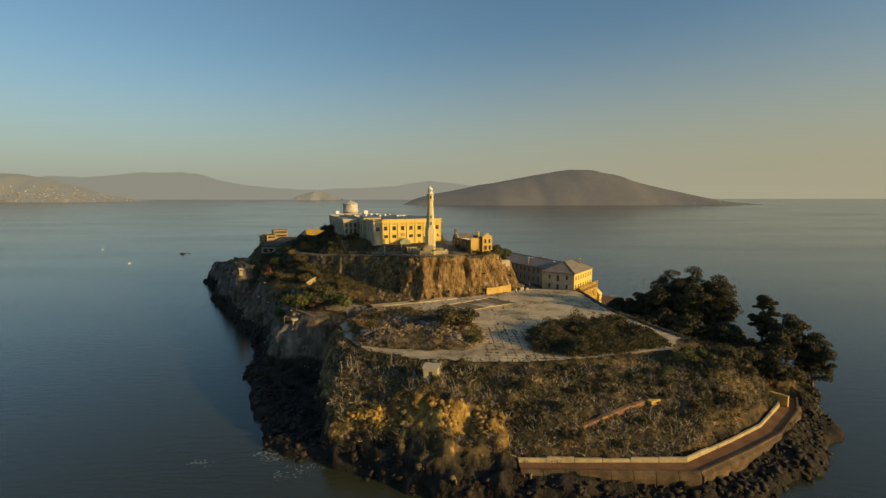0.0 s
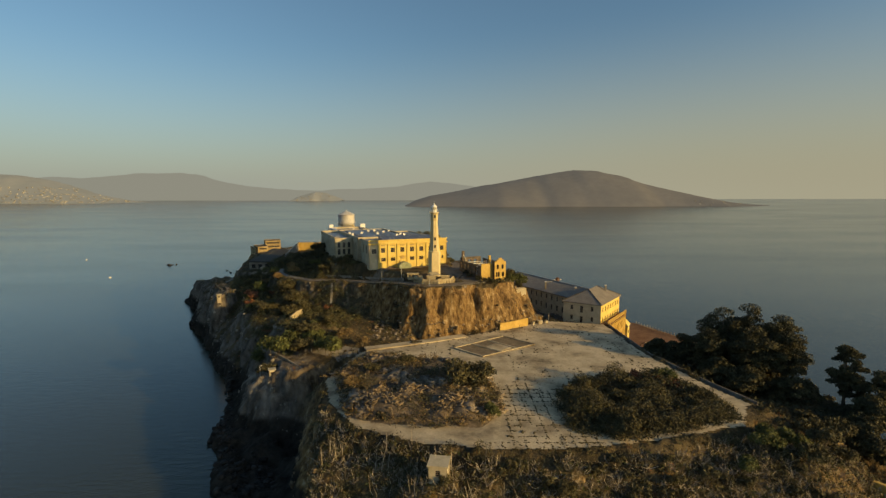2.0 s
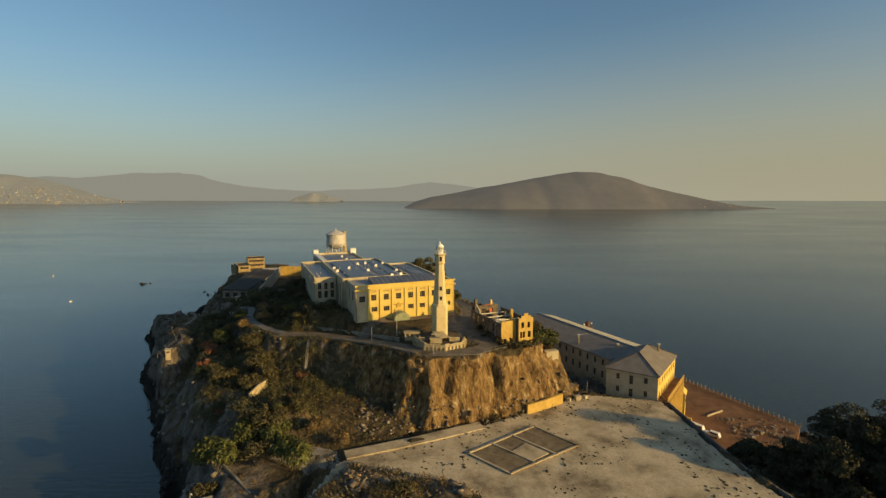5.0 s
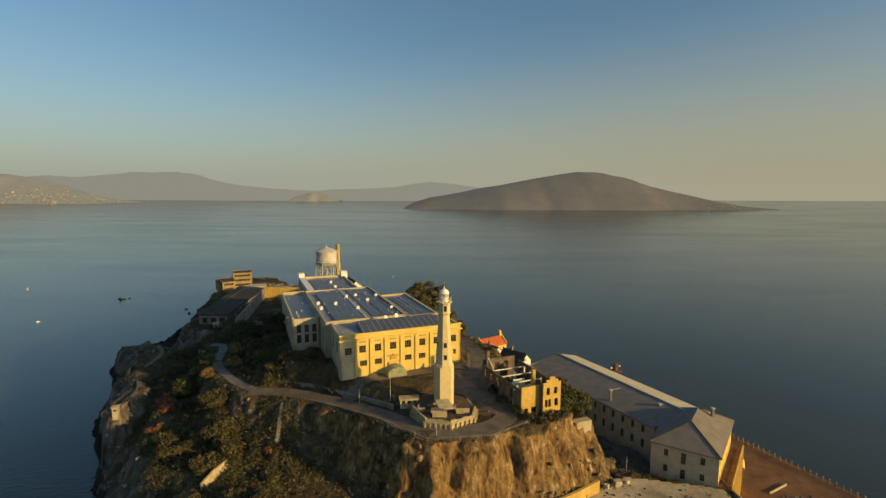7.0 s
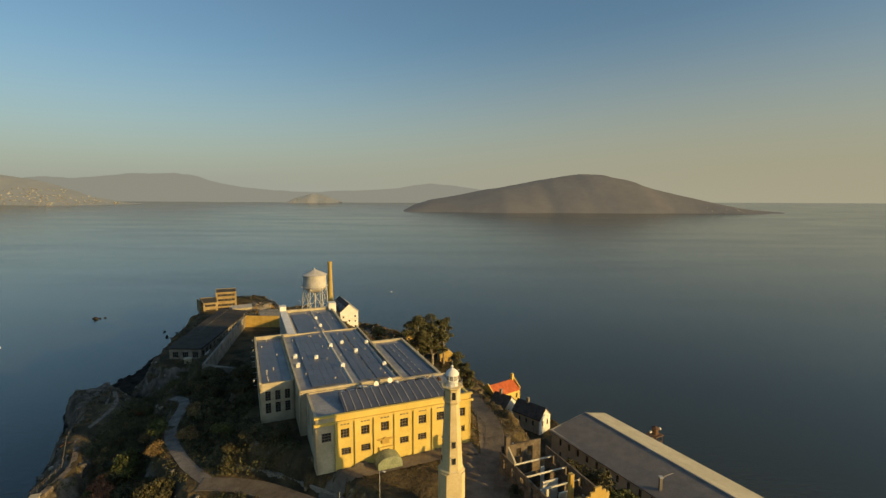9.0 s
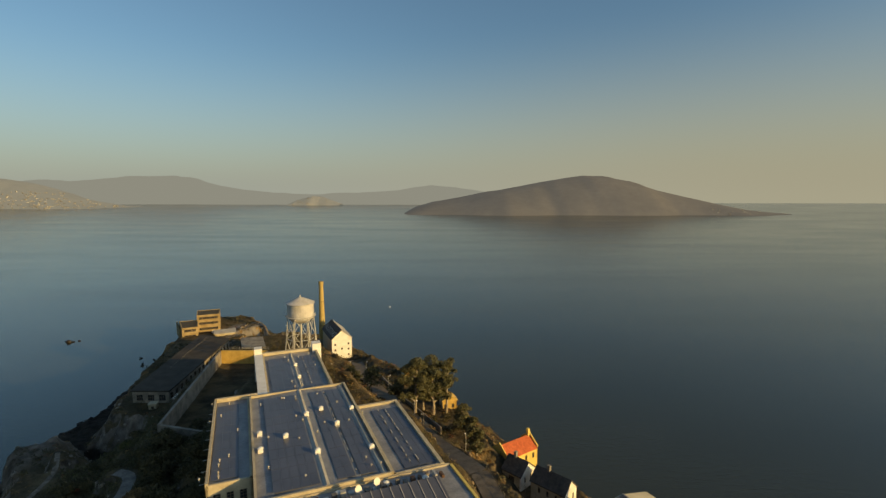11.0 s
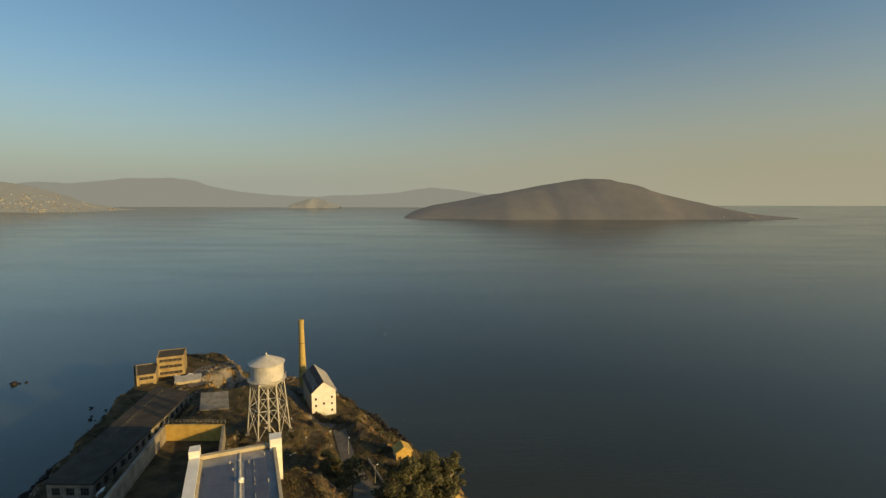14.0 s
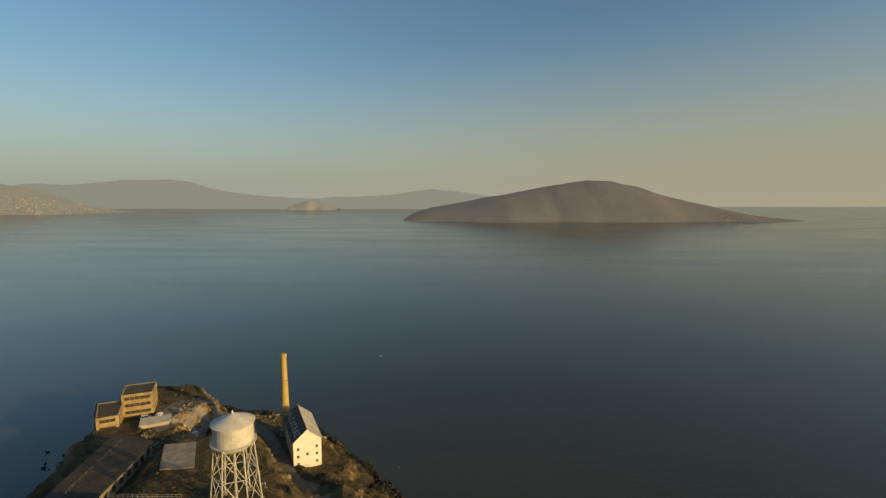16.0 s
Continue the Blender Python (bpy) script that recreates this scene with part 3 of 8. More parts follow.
    # a band of golden rock laid bare above the southern shore
    band = t.nodes.new("ShaderNodeMath")
    band.operation = "MULTIPLY_ADD"
    t.links.new(pos.outputs["X"], band.inputs[0])
    band.inputs[1].default_value = 0.20
    t.links.new(pos.outputs["Y"], band.inputs[2])
    off = t.nodes.new("ShaderNodeMath")
    off.operation = "MULTIPLY_ADD"
    t.links.new(noise_at(6.0), off.inputs[0])
    off.inputs[1].default_value = 14.0
    t.links.new(band.outputs[0], off.inputs[2])
    parts = [span(off.outputs[0], 121.0, 122.5), span(off.outputs[0], 128.5, 127.0), span(pos.outputs["X"], -26.0, -22.0), span(pos.outputs["X"], 17.0, 13.0)]
    while len(parts) > 1:
        m2 = t.nodes.new("ShaderNodeMath")
        m2.operation = "MULTIPLY"
        t.links.new(parts.pop(), m2.inputs[0])
        t.links.new(parts.pop(), m2.inputs[1])
        parts.insert(0, m2.outputs[0])
    gold = ramp(noise_at(2.4, 8.0), (0.32, (0.10, 0.06, 0.02)), (0.50, (0.30, 0.19, 0.05)), (0.68, (0.50, 0.33, 0.10)))
    colour = mix(parts[0], colour, gold)
    wet = ramp(noise_at(3.0), (0.35, (0.016, 0.014, 0.011)), (0.65, (0.05, 0.042, 0.032)))
    tide = t.nodes.new("ShaderNodeMath")
    tide.operation = "MULTIPLY_ADD"
    t.links.new(noise_at(12.0), tide.inputs[0])
    tide.inputs[1].default_value = -7.0
    t.links.new(pos.outputs["Z"], tide.inputs[2])
    colour = mix(span(tide.outputs[0], 2.2, 4.6, 1.0, 0.0), colour, wet)
    t.links.new(colour, p.inputs["Base Color"])
    bp = node(t, "ShaderNodeBump", Strength=1.0, Distance=1.4)
    t.links.new(noise_at(2.2, 8.0, (1, 1, 0.6)), bp.inputs["Height"])
    t.links.new(bp.outputs[0], p.inputs["Normal"])
    return m


ground = raw("ground", np.stack([cx.ravel(), cy.ravel(), gz.ravel()], axis=1), quads[keep], ground_material(), smooth=True)
tagged(ground, "rocky island ground of brown cliffs and dry soil above the sea", "ground", kind="structure")


# ---- the bay ----
def water_material():
    m = bpy.data.materials.new("bay_water")
    m.use_nodes = True
    t = m.node_tree
    p = t.nodes["Principled BSDF"]
    p.inputs["IOR"].default_value = 1.44
    geo = t.nodes.new("ShaderNodeNewGeometry")
    broad = node(t, "ShaderNodeTexNoise", Scale=0.006, Detail=4.0)
    mp = t.nodes.new("ShaderNodeMapping")
    mp.inputs["Scale"].default_value = (0.6, 1.6, 1.0)
    t.links.new(geo.outputs["Position"], mp.inputs[0])
    t.links.new(mp.outputs[0], broad.inputs["Vector"])
    r = t.nodes.new("ShaderNodeValToRGB")
    r.color_ramp.elements[0].position, r.color_ramp.elements[1].position = 0.35, 0.7
    r.color_ramp.elements[0].color, r.color_ramp.elements[1].color = (0.031, 0.035, 0.021, 1), (0.041, 0.045, 0.027, 1)
    t.links.new(broad.outputs["Fac"], r.inputs[0])
    t.links.new(r.outputs[0], p.inputs["Base Color"])
    calm = t.nodes.new("ShaderNodeMapRange")           # streaks of smoother and rougher water
    streak = node(t, "ShaderNodeTexNoise", Scale=0.004, Detail=6.0, Roughness=0.65)
    sm = t.nodes.new("ShaderNodeMapping")
    sm.inputs["Scale"].default_value = (0.5, 2.4, 1.0)
    t.links.new(geo.outputs["Position"], sm.inputs[0])
    t.links.new(sm.outputs[0], streak.inputs["Vector"])
    for i, v in ((1, 0.35), (2, 0.68), (3, 0.11), (4, 0.19)):
        calm.inputs[i].default_value = v
    t.links.new(streak.outputs["Fac"], calm.inputs[0])
    t.links.new(calm.outputs[0], p.inputs["Roughness"])
    waves = node(t, "ShaderNodeTexNoise", Scale=0.35, Detail=5.0, Roughness=0.6)
    t.links.new(mp.outputs[0], waves.inputs["Vector"])
    bp = node(t, "ShaderNodeBump", Strength=0.24, Distance=0.5)
    t.links.new(waves.outputs["Fac"], bp.inputs["Height"])
    t.links.new(bp.outputs[0], p.inputs["Normal"])
    return m


bm = bmesh.new()
bmesh.ops.create_grid(bm, x_segments=8, y_segments=8, size=9000)
sea = part("water", bm, water_material())
sea.location = (0, 3000, 0)
tagged(sea, "calm grey-blue bay water reaching the hazy horizon", "water", kind="structure")


# ---- hills across the bay ----
def hill(name, crest, shore_y, deep, mat, label, seed, lump=0.045):
    """A range of hills: crest is a list of (x, height); it rises from shore_y over deep metres and falls behind."""
    xs, hs = [c[0] for c in crest], [c[1] for c in crest]
    x, v = np.meshgrid(np.linspace(xs[0], xs[-1], 150), np.linspace(0, 1, 40))
    h = np.interp(x, xs, hs)
    y = shore_y + v * deep * 1.5 + 60 * fbm(x, x * 0 + seed, 300, seed, 3)
    s = np.where(v < 0.667, np.sin(np.clip(v / 0.667, 0, 1) * math.pi / 2) ** 0.9, np.cos((v - 0.667) / 0.333 * math.pi / 2))
    z = h * s * (1 + lump * fbm(x, y, 260, seed + 5, 5)) - 3
    i = np.arange(x.size).reshape(x.shape)
    q = np.stack([i[:-1, :-1], i[:-1, 1:], i[1:, 1:], i[1:, :-1]], axis=-1).reshape(-1, 4)
    o = raw(name, np.stack([x.ravel(), y.ravel(), z.ravel()], axis=1), q, mat, smooth=True)
    return tagged(o, label, "hill", kind="structure")


M_ISLE = material("hazy_wooded_slopes", (0.080, 0.076, 0.066), (0.105, 0.098, 0.084), 0.95, 160.0, 30.0, 0.0, spec=0.0, grains=0.12)
M_FAR = bpy.data.materials.new("hazy_far_range")          # flat emission in the haze's colour, painted in place of haze
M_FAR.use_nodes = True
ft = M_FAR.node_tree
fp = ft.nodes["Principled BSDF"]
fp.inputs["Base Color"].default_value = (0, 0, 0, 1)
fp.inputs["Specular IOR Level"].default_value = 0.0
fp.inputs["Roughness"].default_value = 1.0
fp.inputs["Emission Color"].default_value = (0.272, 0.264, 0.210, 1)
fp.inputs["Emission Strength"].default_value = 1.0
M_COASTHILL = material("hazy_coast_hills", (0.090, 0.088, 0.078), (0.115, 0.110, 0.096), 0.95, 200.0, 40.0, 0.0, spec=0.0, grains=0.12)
for far, glow in ((M_ISLE, (0.078, 0.071, 0.060)), (M_COASTHILL, (0.175, 0.165, 0.125))):     # haze of kilometres of lit air, put in as an even glow
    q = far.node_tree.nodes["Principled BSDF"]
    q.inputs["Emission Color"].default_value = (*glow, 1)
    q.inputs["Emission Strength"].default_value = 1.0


def profile(points, d):
    """Crest points from bearings and rises: (across, above) in thousandths of the distance."""
    return [(d * a / 1000, max(0.5, 68 + d * b / 1000)) for a, b in points]


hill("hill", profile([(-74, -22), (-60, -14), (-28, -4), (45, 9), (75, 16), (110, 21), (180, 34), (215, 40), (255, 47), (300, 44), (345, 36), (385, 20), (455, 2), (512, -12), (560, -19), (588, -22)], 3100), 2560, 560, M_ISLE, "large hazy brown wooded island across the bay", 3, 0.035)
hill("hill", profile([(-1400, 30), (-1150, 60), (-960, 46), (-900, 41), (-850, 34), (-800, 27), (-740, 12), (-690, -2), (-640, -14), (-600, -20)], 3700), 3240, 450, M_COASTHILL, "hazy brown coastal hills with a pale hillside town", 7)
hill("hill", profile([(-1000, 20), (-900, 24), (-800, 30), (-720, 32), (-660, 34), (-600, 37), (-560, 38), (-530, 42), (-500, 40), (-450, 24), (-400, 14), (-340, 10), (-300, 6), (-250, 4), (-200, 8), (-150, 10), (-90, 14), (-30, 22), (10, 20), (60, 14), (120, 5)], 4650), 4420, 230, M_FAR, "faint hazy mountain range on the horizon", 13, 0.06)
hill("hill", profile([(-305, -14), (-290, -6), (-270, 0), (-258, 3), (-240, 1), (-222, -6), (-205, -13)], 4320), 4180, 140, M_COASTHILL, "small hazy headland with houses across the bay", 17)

# ---- the cell house ----
AXIS = 22.6
CELL = pose(-36.5, 257.5, 0, 0, 0, AXIS)
cell = thing("prison_building", CELL, "large cream concrete prison block with a dark solar-panelled roof", "building")
TOP, FOOT = 53.2, 40.0
# front block, its front wall with two rows of windows
front = row_of(6, 6.6, 30.2, 2.0, 7.7, 9.9) + row_of(2, 6.8, 11.4, 2.2, 3.6, 5.3) + row_of(2, 20.8, 25.4, 2.2, 3.6, 5.3) + row_of(1, 2.4, 2.4, 2.2, 7.4, 9.6) + row_of(1, 36.0, 36.0, 1.9, 7.7, 9.9) + row_of(1, 36.4, 36.4, 1.0, 3.6, 5.2)
# lighthouse's shadow on the end bay, put into a greyer cream
wall_part(cell, (0, 0), (4.3, 0), FOOT, TOP, 0.6, M_CREAM_OLD_SHADE, [h for h in front if h[0] < 4], name="front_wall", label="end bay with the lighthouse shadow painted in as greyer cream", cols=3, rows=3)
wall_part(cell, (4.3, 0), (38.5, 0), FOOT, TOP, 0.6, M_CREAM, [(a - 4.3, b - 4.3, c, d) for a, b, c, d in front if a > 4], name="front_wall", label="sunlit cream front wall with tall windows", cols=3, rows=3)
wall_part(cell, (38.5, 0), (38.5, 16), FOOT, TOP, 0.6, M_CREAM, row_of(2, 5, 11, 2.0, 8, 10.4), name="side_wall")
# west and back walls: shade put into the greyer cream
wall_part(cell, (0, 16), (0, 0), FOOT, TOP, 0.6, M_CREAM_OLD_SHADE, row_of(1, 5.0, 5.0, 1.8, 7.0, 11.0) + row_of(1, 11.0, 11.0, 1.8, 7.0, 11.0), name="side_wall", rows=4)
wall_part(cell, (38.5, 16), (0, 16), FOOT, TOP, 0.5, M_CREAM_OLD_SHADE, name="back_wall")
# pilasters, cornice and the doorway of the front
for u in (4.6, 9.1, 13.6, 18.6, 23.4, 28.2, 32.6):
    part("pilaster", solid(box, u - 0.35, u + 0.35, -0.35, 0.0, FOOT, TOP - 1.4), M_CREAM, cell)
part("cornice", solid(box, -0.4, 38.9, -0.55, -0.002, TOP - 1.6, TOP - 1.1), M_CREAM, cell)
part("cornice", solid(box, -0.3, 38.8, -0.3, 0.4, TOP, TOP + 0.45), M_CREAM, cell)
for u in (6.6, 11.3, 16.0, 20.8, 25.5, 30.2):
    for du in (-0.75, 0.0, 0.75):
        part("vent_slot", solid(box, u + du - 0.28, u + du + 0.28, -0.05, 0.02, TOP - 2.35, TOP - 2.05), M_FRAME, cell)
bm = bmesh.new()
box(bm, 14.7, 15.2, -0.5, -0.01, FOOT, FOOT + 3.4)
box(bm, 17.0, 17.5, -0.5, -0.01, FOOT, FOOT + 3.4)
prism(bm, [(14.5, -0.6), (17.7, -0.6), (17.7, -0.01), (14.5, -0.01)], FOOT + 3.4, FOOT + 3.9)
door = part("entrance", bm, M_CREAM, cell, "cream doorway below a carved emblem")
part("door_leaf", solid(box, 15.2, 17.0, -0.12, -0.01, FOOT, FOOT + 3.4), M_FRAME, door)
bm = bmesh.new()                                     # spread wings over a shield
prism(bm, [(14.3, -0.3), (17.9, -0.3), (17.9, -0.02), (14.3, -0.02)], FOOT + 5.5, [FOOT + 5.9, FOOT + 5.9, FOOT + 5.9, FOOT + 5.9])
prism(bm, [(15.2, -0.36), (16.1, -0.4), (17.0, -0.36), (17.0, -0.02), (15.2, -0.02)], FOOT + 4.6, [FOOT + 5.5, FOOT + 6.5, FOOT + 5.5, FOOT + 5.5, FOOT + 5.5])
part("emblem", bm, M_YWALL, door)
bm = bmesh.new()
arc = [(16.1 + 2.9 * math.cos(a), FOOT + 1.6 + 1.7 * math.sin(a)) for a in np.linspace(0, math.pi, 13)]
ends = [[bm.verts.new((u, v, z)) for u, z in [(19.0, FOOT + 0.3)] + arc + [(13.2, FOOT + 0.3)]] for v in (-4.2, -0.7)]
bm.faces.new(ends[0][::-1]), bm.faces.new(ends[1])
for k in range(15):
    q = (k + 1) % 15
    bm.faces.new((ends[0][k], ends[0][q], ends[1][q], ends[1][k]))
part("awning", bm, material("faded_green_canvas", (0.22, 0.25, 0.15), (0.32, 0.34, 0.21), 0.85, 1.5, 0.3, 0.2), door, "rounded faded green entrance canopy")

# main block, west wing, north wing, east annex
def block(u0, u1, v0, v1, top, mat, west=(), south=(), east=(), north=(), rows=4):
    wall_part(cell, (u0, v0), (u1, v0), FOOT, top, 0.5, mat, south, name="wall", rows=rows)
    wall_part(cell, (u1, v0), (u1, v1), FOOT, top, 0.5, mat, east, name="wall", rows=rows)
    wall_part(cell, (u1, v1), (u0, v1), FOOT, top, 0.5, mat, north, name="wall", rows=rows)
    wall_part(cell, (u0, v1), (u0, v0), FOOT, top, 0.5, mat, west, name="wall", rows=rows)


# these blocks carry the west walls' shade in their greyer cream all round
block(-1.6, 25.4, 16.1, 68.5, TOP + 0.6, M_CREAM_OLD_SHADE, west=row_of(2, 43.5, 48.0, 1.8, 4.0, 11.0))
block(-10.6, -1.7, 27.0, 71.0, TOP - 0.4, M_CREAM_OLD_SHADE, south=[h for c in (2.0, 4.5, 7.0) for h in ((c - 0.7, c + 0.7, 4.4, 7.3), (c - 0.7, c + 0.7, 7.9, 10.6))], west=row_of(9, 4, 40, 1.8, 4.4, 10.6))
block(25.5, 36.8, 16.2, 51.5, TOP, M_CREAM_OLD_SHADE, east=row_of(7, 4, 31, 1.8, 4.4, 10.6))
block(3.6, 22.6, 68.6, 112.0, TOP - 1.6, M_CREAM_OLD_SHADE, east=row_of(7, 4, 38, 1.8, 3.8, 9.6), west=row_of(7, 4, 38, 1.8, 3.8, 9.6))


def roof(u0, u1, v0, v1, z, ridge=0.0):
    """A roof deck within its parapets, sloping gently from a ridge along v."""
    bm = bmesh.new()
    c = 0.5 * (u0 + u1)
    prism(bm, [(u0, v0), (c, v0), (u1, v0), (u1, v1), (c, v1), (u0, v1)], z - 0.35, [z, z + ridge, z, z, z + ridge, z])
    return part("roof", bm, M_ROOF, cell, "grey felt roof deck with parapet")


roof(0.6, 37.9, 0.6, 15.5, TOP - 0.35)
roof(-1.1, 24.9, 16.6, 68.0, TOP - 0.1, 0.5)
roof(-10.1, -2.2, 27.5, 70.5, TOP - 0.95)
roof(26.0, 36.3, 16.7, 51.0, TOP - 0.5)
roof(4.1, 22.1, 69.1, 111.5, TOP - 2.2, 0.3)
bm = bmesh.new()                                   # slatted front strip of roof
prism(bm, [(7.0, 1.6), (33.0, 1.6), (33.0, 10.0), (7.0, 10.0)], TOP - 0.345, [TOP + 0.1, TOP + 0.1, TOP + 1.5, TOP + 1.5])
lean = part("lean_to_roof", bm, M_PANEL, cell, "dark sloping glazed roof strip with pale bars")
for u in np.linspace(7.6, 32.4, 14):
    part("bar", solid(prism, [(u - 0.07, 1.6), (u + 0.07, 1.6), (u + 0.07, 10.0), (u - 0.07, 10.0)], [TOP + 0.104] * 2 + [TOP + 1.504] * 2, [TOP + 0.22] * 2 + [TOP + 1.62] * 2), M_ROOF_PALE, lean)

# rows of solar panels, each panel a piece of its own
PANEL = None


def panels(u0, u1, v0, v1, z, rise=0.0, cu=None):
    """A field of panels, in strips along v with walkways left between."""
    global PANEL
    du, dv = 1.75, 4.2
    for u in np.arange(u0, u1 - du + 0.01, du + 0.05):
        for v in np.arange(v0, v1 - dv + 0.01, dv + 0.06):
            if PANEL is None:
                bm = bmesh.new()
                box(bm, 0, du, 0, dv, 0.10, 0.16)
                for k in (0.3, dv - 0.4):
                    box(bm, 0.1, du - 0.1, k, k + 0.1, 0.0, 0.10)
                PANEL = part("solar_panel", bm, M_PANEL, cell)
                PANEL.location = (u, v, z)
            else:
                shared("solar_panel", PANEL, Matrix.Translation((u, v, z)), cell)


panels(-9.8, -3.0, 29.0, 69.0, TOP - 0.9)
panels(1.9, 10.9, 18, 66, TOP + 0.30)
panels(14.4, 18.0, 18, 66, TOP + 0.36)
panels(19.0, 22.7, 18, 66, TOP + 0.28)
panels(28.6, 36.0, 18, 50, TOP - 0.45)
panels(5.0, 12.3, 72, 110, TOP - 2.0)
panels(14.8, 21.8, 72, 110, TOP - 2.0)

# pale roof ridges, skylight hoods, vents, dishes
for u0, u1, v0, v1, z in ((11.3, 12.6, 16.6, 68, TOP + 0.85), (23.2, 24.4, 16.6, 68, TOP + 0.55), (13.0, 13.9, 70, 111, TOP - 1.45)):
    part("roof_ridge", solid(prism, [(u0, v0), (0.5 * (u0 + u1), v0), (u1, v0), (u1, v1), (0.5 * (u0 + u1), v1), (u0, v1)], z - 0.9, [z - 0.5, z - 0.15, z - 0.5] * 2), M_ROOF_PALE, cell, "pale raised roof ridge")
rr = random.Random(14)
for u, v0, v1, z in ((18.5, 20, 65, TOP + 0.42), (30.4, 20, 48, TOP - 0.2), (32.3, 20, 48, TOP - 0.2), (17.0, 74, 106, TOP - 1.8)):
    v = v0
    while v < v1:                                   # broken runs of white cable tray
        ln = rr.uniform(0.8, 3.2)
        part("cable_tray", solid(box, u - 0.10, u + 0.10, v, v + ln * 0.7, z, z + 0.16), M_ROOF_PALE, cell)
        v += ln + rr.uniform(0.3, 3.4)
rng = random.Random(4)
for u, v, z in ((0.2, 36, TOP), (0.3, 44, TOP), (12.0, 30, TOP + 0.4), (12.0, 50, TOP + 0.4), (18.5, 42, TOP + 0.3), (23.8, 28, TOP), (23.8, 50, TOP), (16.0, 52, TOP + 0.3), (6.0, 40, TOP + 0.3), (13.8, 84, TOP - 2), (13.8, 96, TOP - 2), (8.5, 12, TOP - 0.4), (13.5, 13.5, TOP - 0.4), (23, 13.2, TOP - 0.4), (31, 12, TOP - 0.4)):
    hood = part("roof_hood", solid(box, u - 0.55, u + 0.55, v - 0.5, v + 0.5, z - 0.3, z + 0.85), M_WHITE, cell, "white sheet-metal roof hood")
    part("cap", solid(lathe, [(0.6, z + 0.85), (0.72, z + 0.9), (0.45, z + 1.15), (0.08, z + 1.25)], 10), M_WHITE, hood).location = (u, v, 0)
for k in range(44):
    u, v = rng.choice([(rng.uniform(0, 26), rng.uniform(20, 66)), (rng.uniform(-12, -3), rng.uniform(28, 70)), (rng.uniform(6, 24), rng.uniform(72, 108))])
    z = TOP - 2.0 if v > 70.6 and u > 4 else (TOP - 0.8 if u < -2 else TOP + 0.1)
    part("roof_vent", solid(lathe, [(0.12, z), (0.12, z + 0.6), (0.26, z + 0.64), (0.18, z + 0.8)], 8), M_ROOF_PALE, cell).location = (u, v, 0)
for u, v in ((17.0, 12.0), (21.0, 13.2)):
    bm = bmesh.new()
    tube(bm, (u, v, TOP - 0.4), (u, v, TOP + 1.2), 0.12)
    dish = part("dish_mast", bm, M_STEEL, cell)
    bm = bmesh.new()
    lathe(bm, [(0.1, 0), (0.45, 0.1), (0.72, 0.3), (0.75, 0.32)], 14)
    d = part("dish", bm, M_WHITE, dish, "white satellite dish")
    d.matrix_basis = pose(u, v - 0.1, TOP + 1.3, 70, 0, 20)
for u in np.arange(9, 36, 1.6):
    part("roof_clutter", solid(box, u, u + rng.uniform(0.5, 1.2), 12.0 + rng.uniform(-1, 1), 13.4, TOP - 0.35, TOP + rng.uniform(0.1, 1.1)), rng.choice([M_RUST, M_STEEL, M_CONC_DARK, M_WHITE]), cell)
# parapets of the north wing, the pale blocks at its corners
for nm, u0, u1, v0, v1, z1 in (("parapet", 0.8, 3.5, 70.0, 111.9, TOP - 1.0), ("parapet", 22.2, 23.0, 69.0, 111.9, TOP - 1.2), ("corner_block", 0.8, 3.5, 111.0, 114.4, TOP + 0.9), ("corner_block", 21.4, 24.6, 109.5, 113.4, TOP + 1.1), ("parapet", -10.7, -10.1, 27.0, 71.0, TOP + 0.05), ("parapet", -10.6, 0.7, 70.4, 71.2, TOP + 0.2), ("parapet", 24.9, 25.5, 16.2, 68.5, TOP + 0.7), ("parapet", 3.6, 21.3, 111.0, 112.3, TOP - 0.9), ("parapet", 36.1, 36.95, 16.2, 51.5, TOP + 0.15), ("parapet", 25.6, 36.9, 50.8, 51.6, TOP + 0.2)):
    part(nm, solid(box, u0, u1, v0, v1, z1 - (14 if nm == "corner_block" else 1.0), z1), M_WHITE if nm == "corner_block" or u0 == 0.8 else M_CREAM_OLD_SHADE, cell)
for v in range(30, 70, 5):
    part("drain_spout", solid(tube, (-10.6, v, TOP - 1.5), (-12.0, v, TOP - 1.6), 0.07), M_STEEL, cell)

# ---- recreation yard ----
yard = thing("walled_yard", pose(0, 0, 0), "high-walled concrete exercise yard beside the prison block", "yard")
YARD = [(-78.5, 330), (-74, 372), (-92, 411), (-115, 411), (-101, 336)]
part("floor", solid(prism, YARD, 26.5, 28.6), M_CONC, yard, "brown worn concrete yard floor")
# the sun's yellow on the end wall is put into an ochre colour
for (p, q, m, nm) in (((-101, 336), (-78.5, 330), M_CONC, "wall"), ((-115, 411), (-101, 336), M_CONC, "wall"), ((-92, 411), (-115, 411), M_YWALL, "sunlit_wall"), ((-77, 372), (-92, 411), M_CONC, "wall")):
    part(nm, solid(run_wall, p, q, 24.0, 37.2, 0.9), m, yard, "end wall with sunlight painted in as ochre" if nm == "sunlit_wall" else "")
bm = bmesh.new()
for k in range(16):
    f = k / 15
    x, y = -92 - 23 * f, 411.5
    tube(bm, (x, y, 37.2), (x, y, 38.6), 0.04, sides=5)
for z in (37.9, 38.6):
    tube(bm, (-92, 411.5, z), (-115, 411.5, z), 0.03, sides=5)
part("railing", bm, M_STEEL, yard)

# ---- lighthouse ----
LH = pose(-6.3, 243.8, 0, 0, 0, 12)
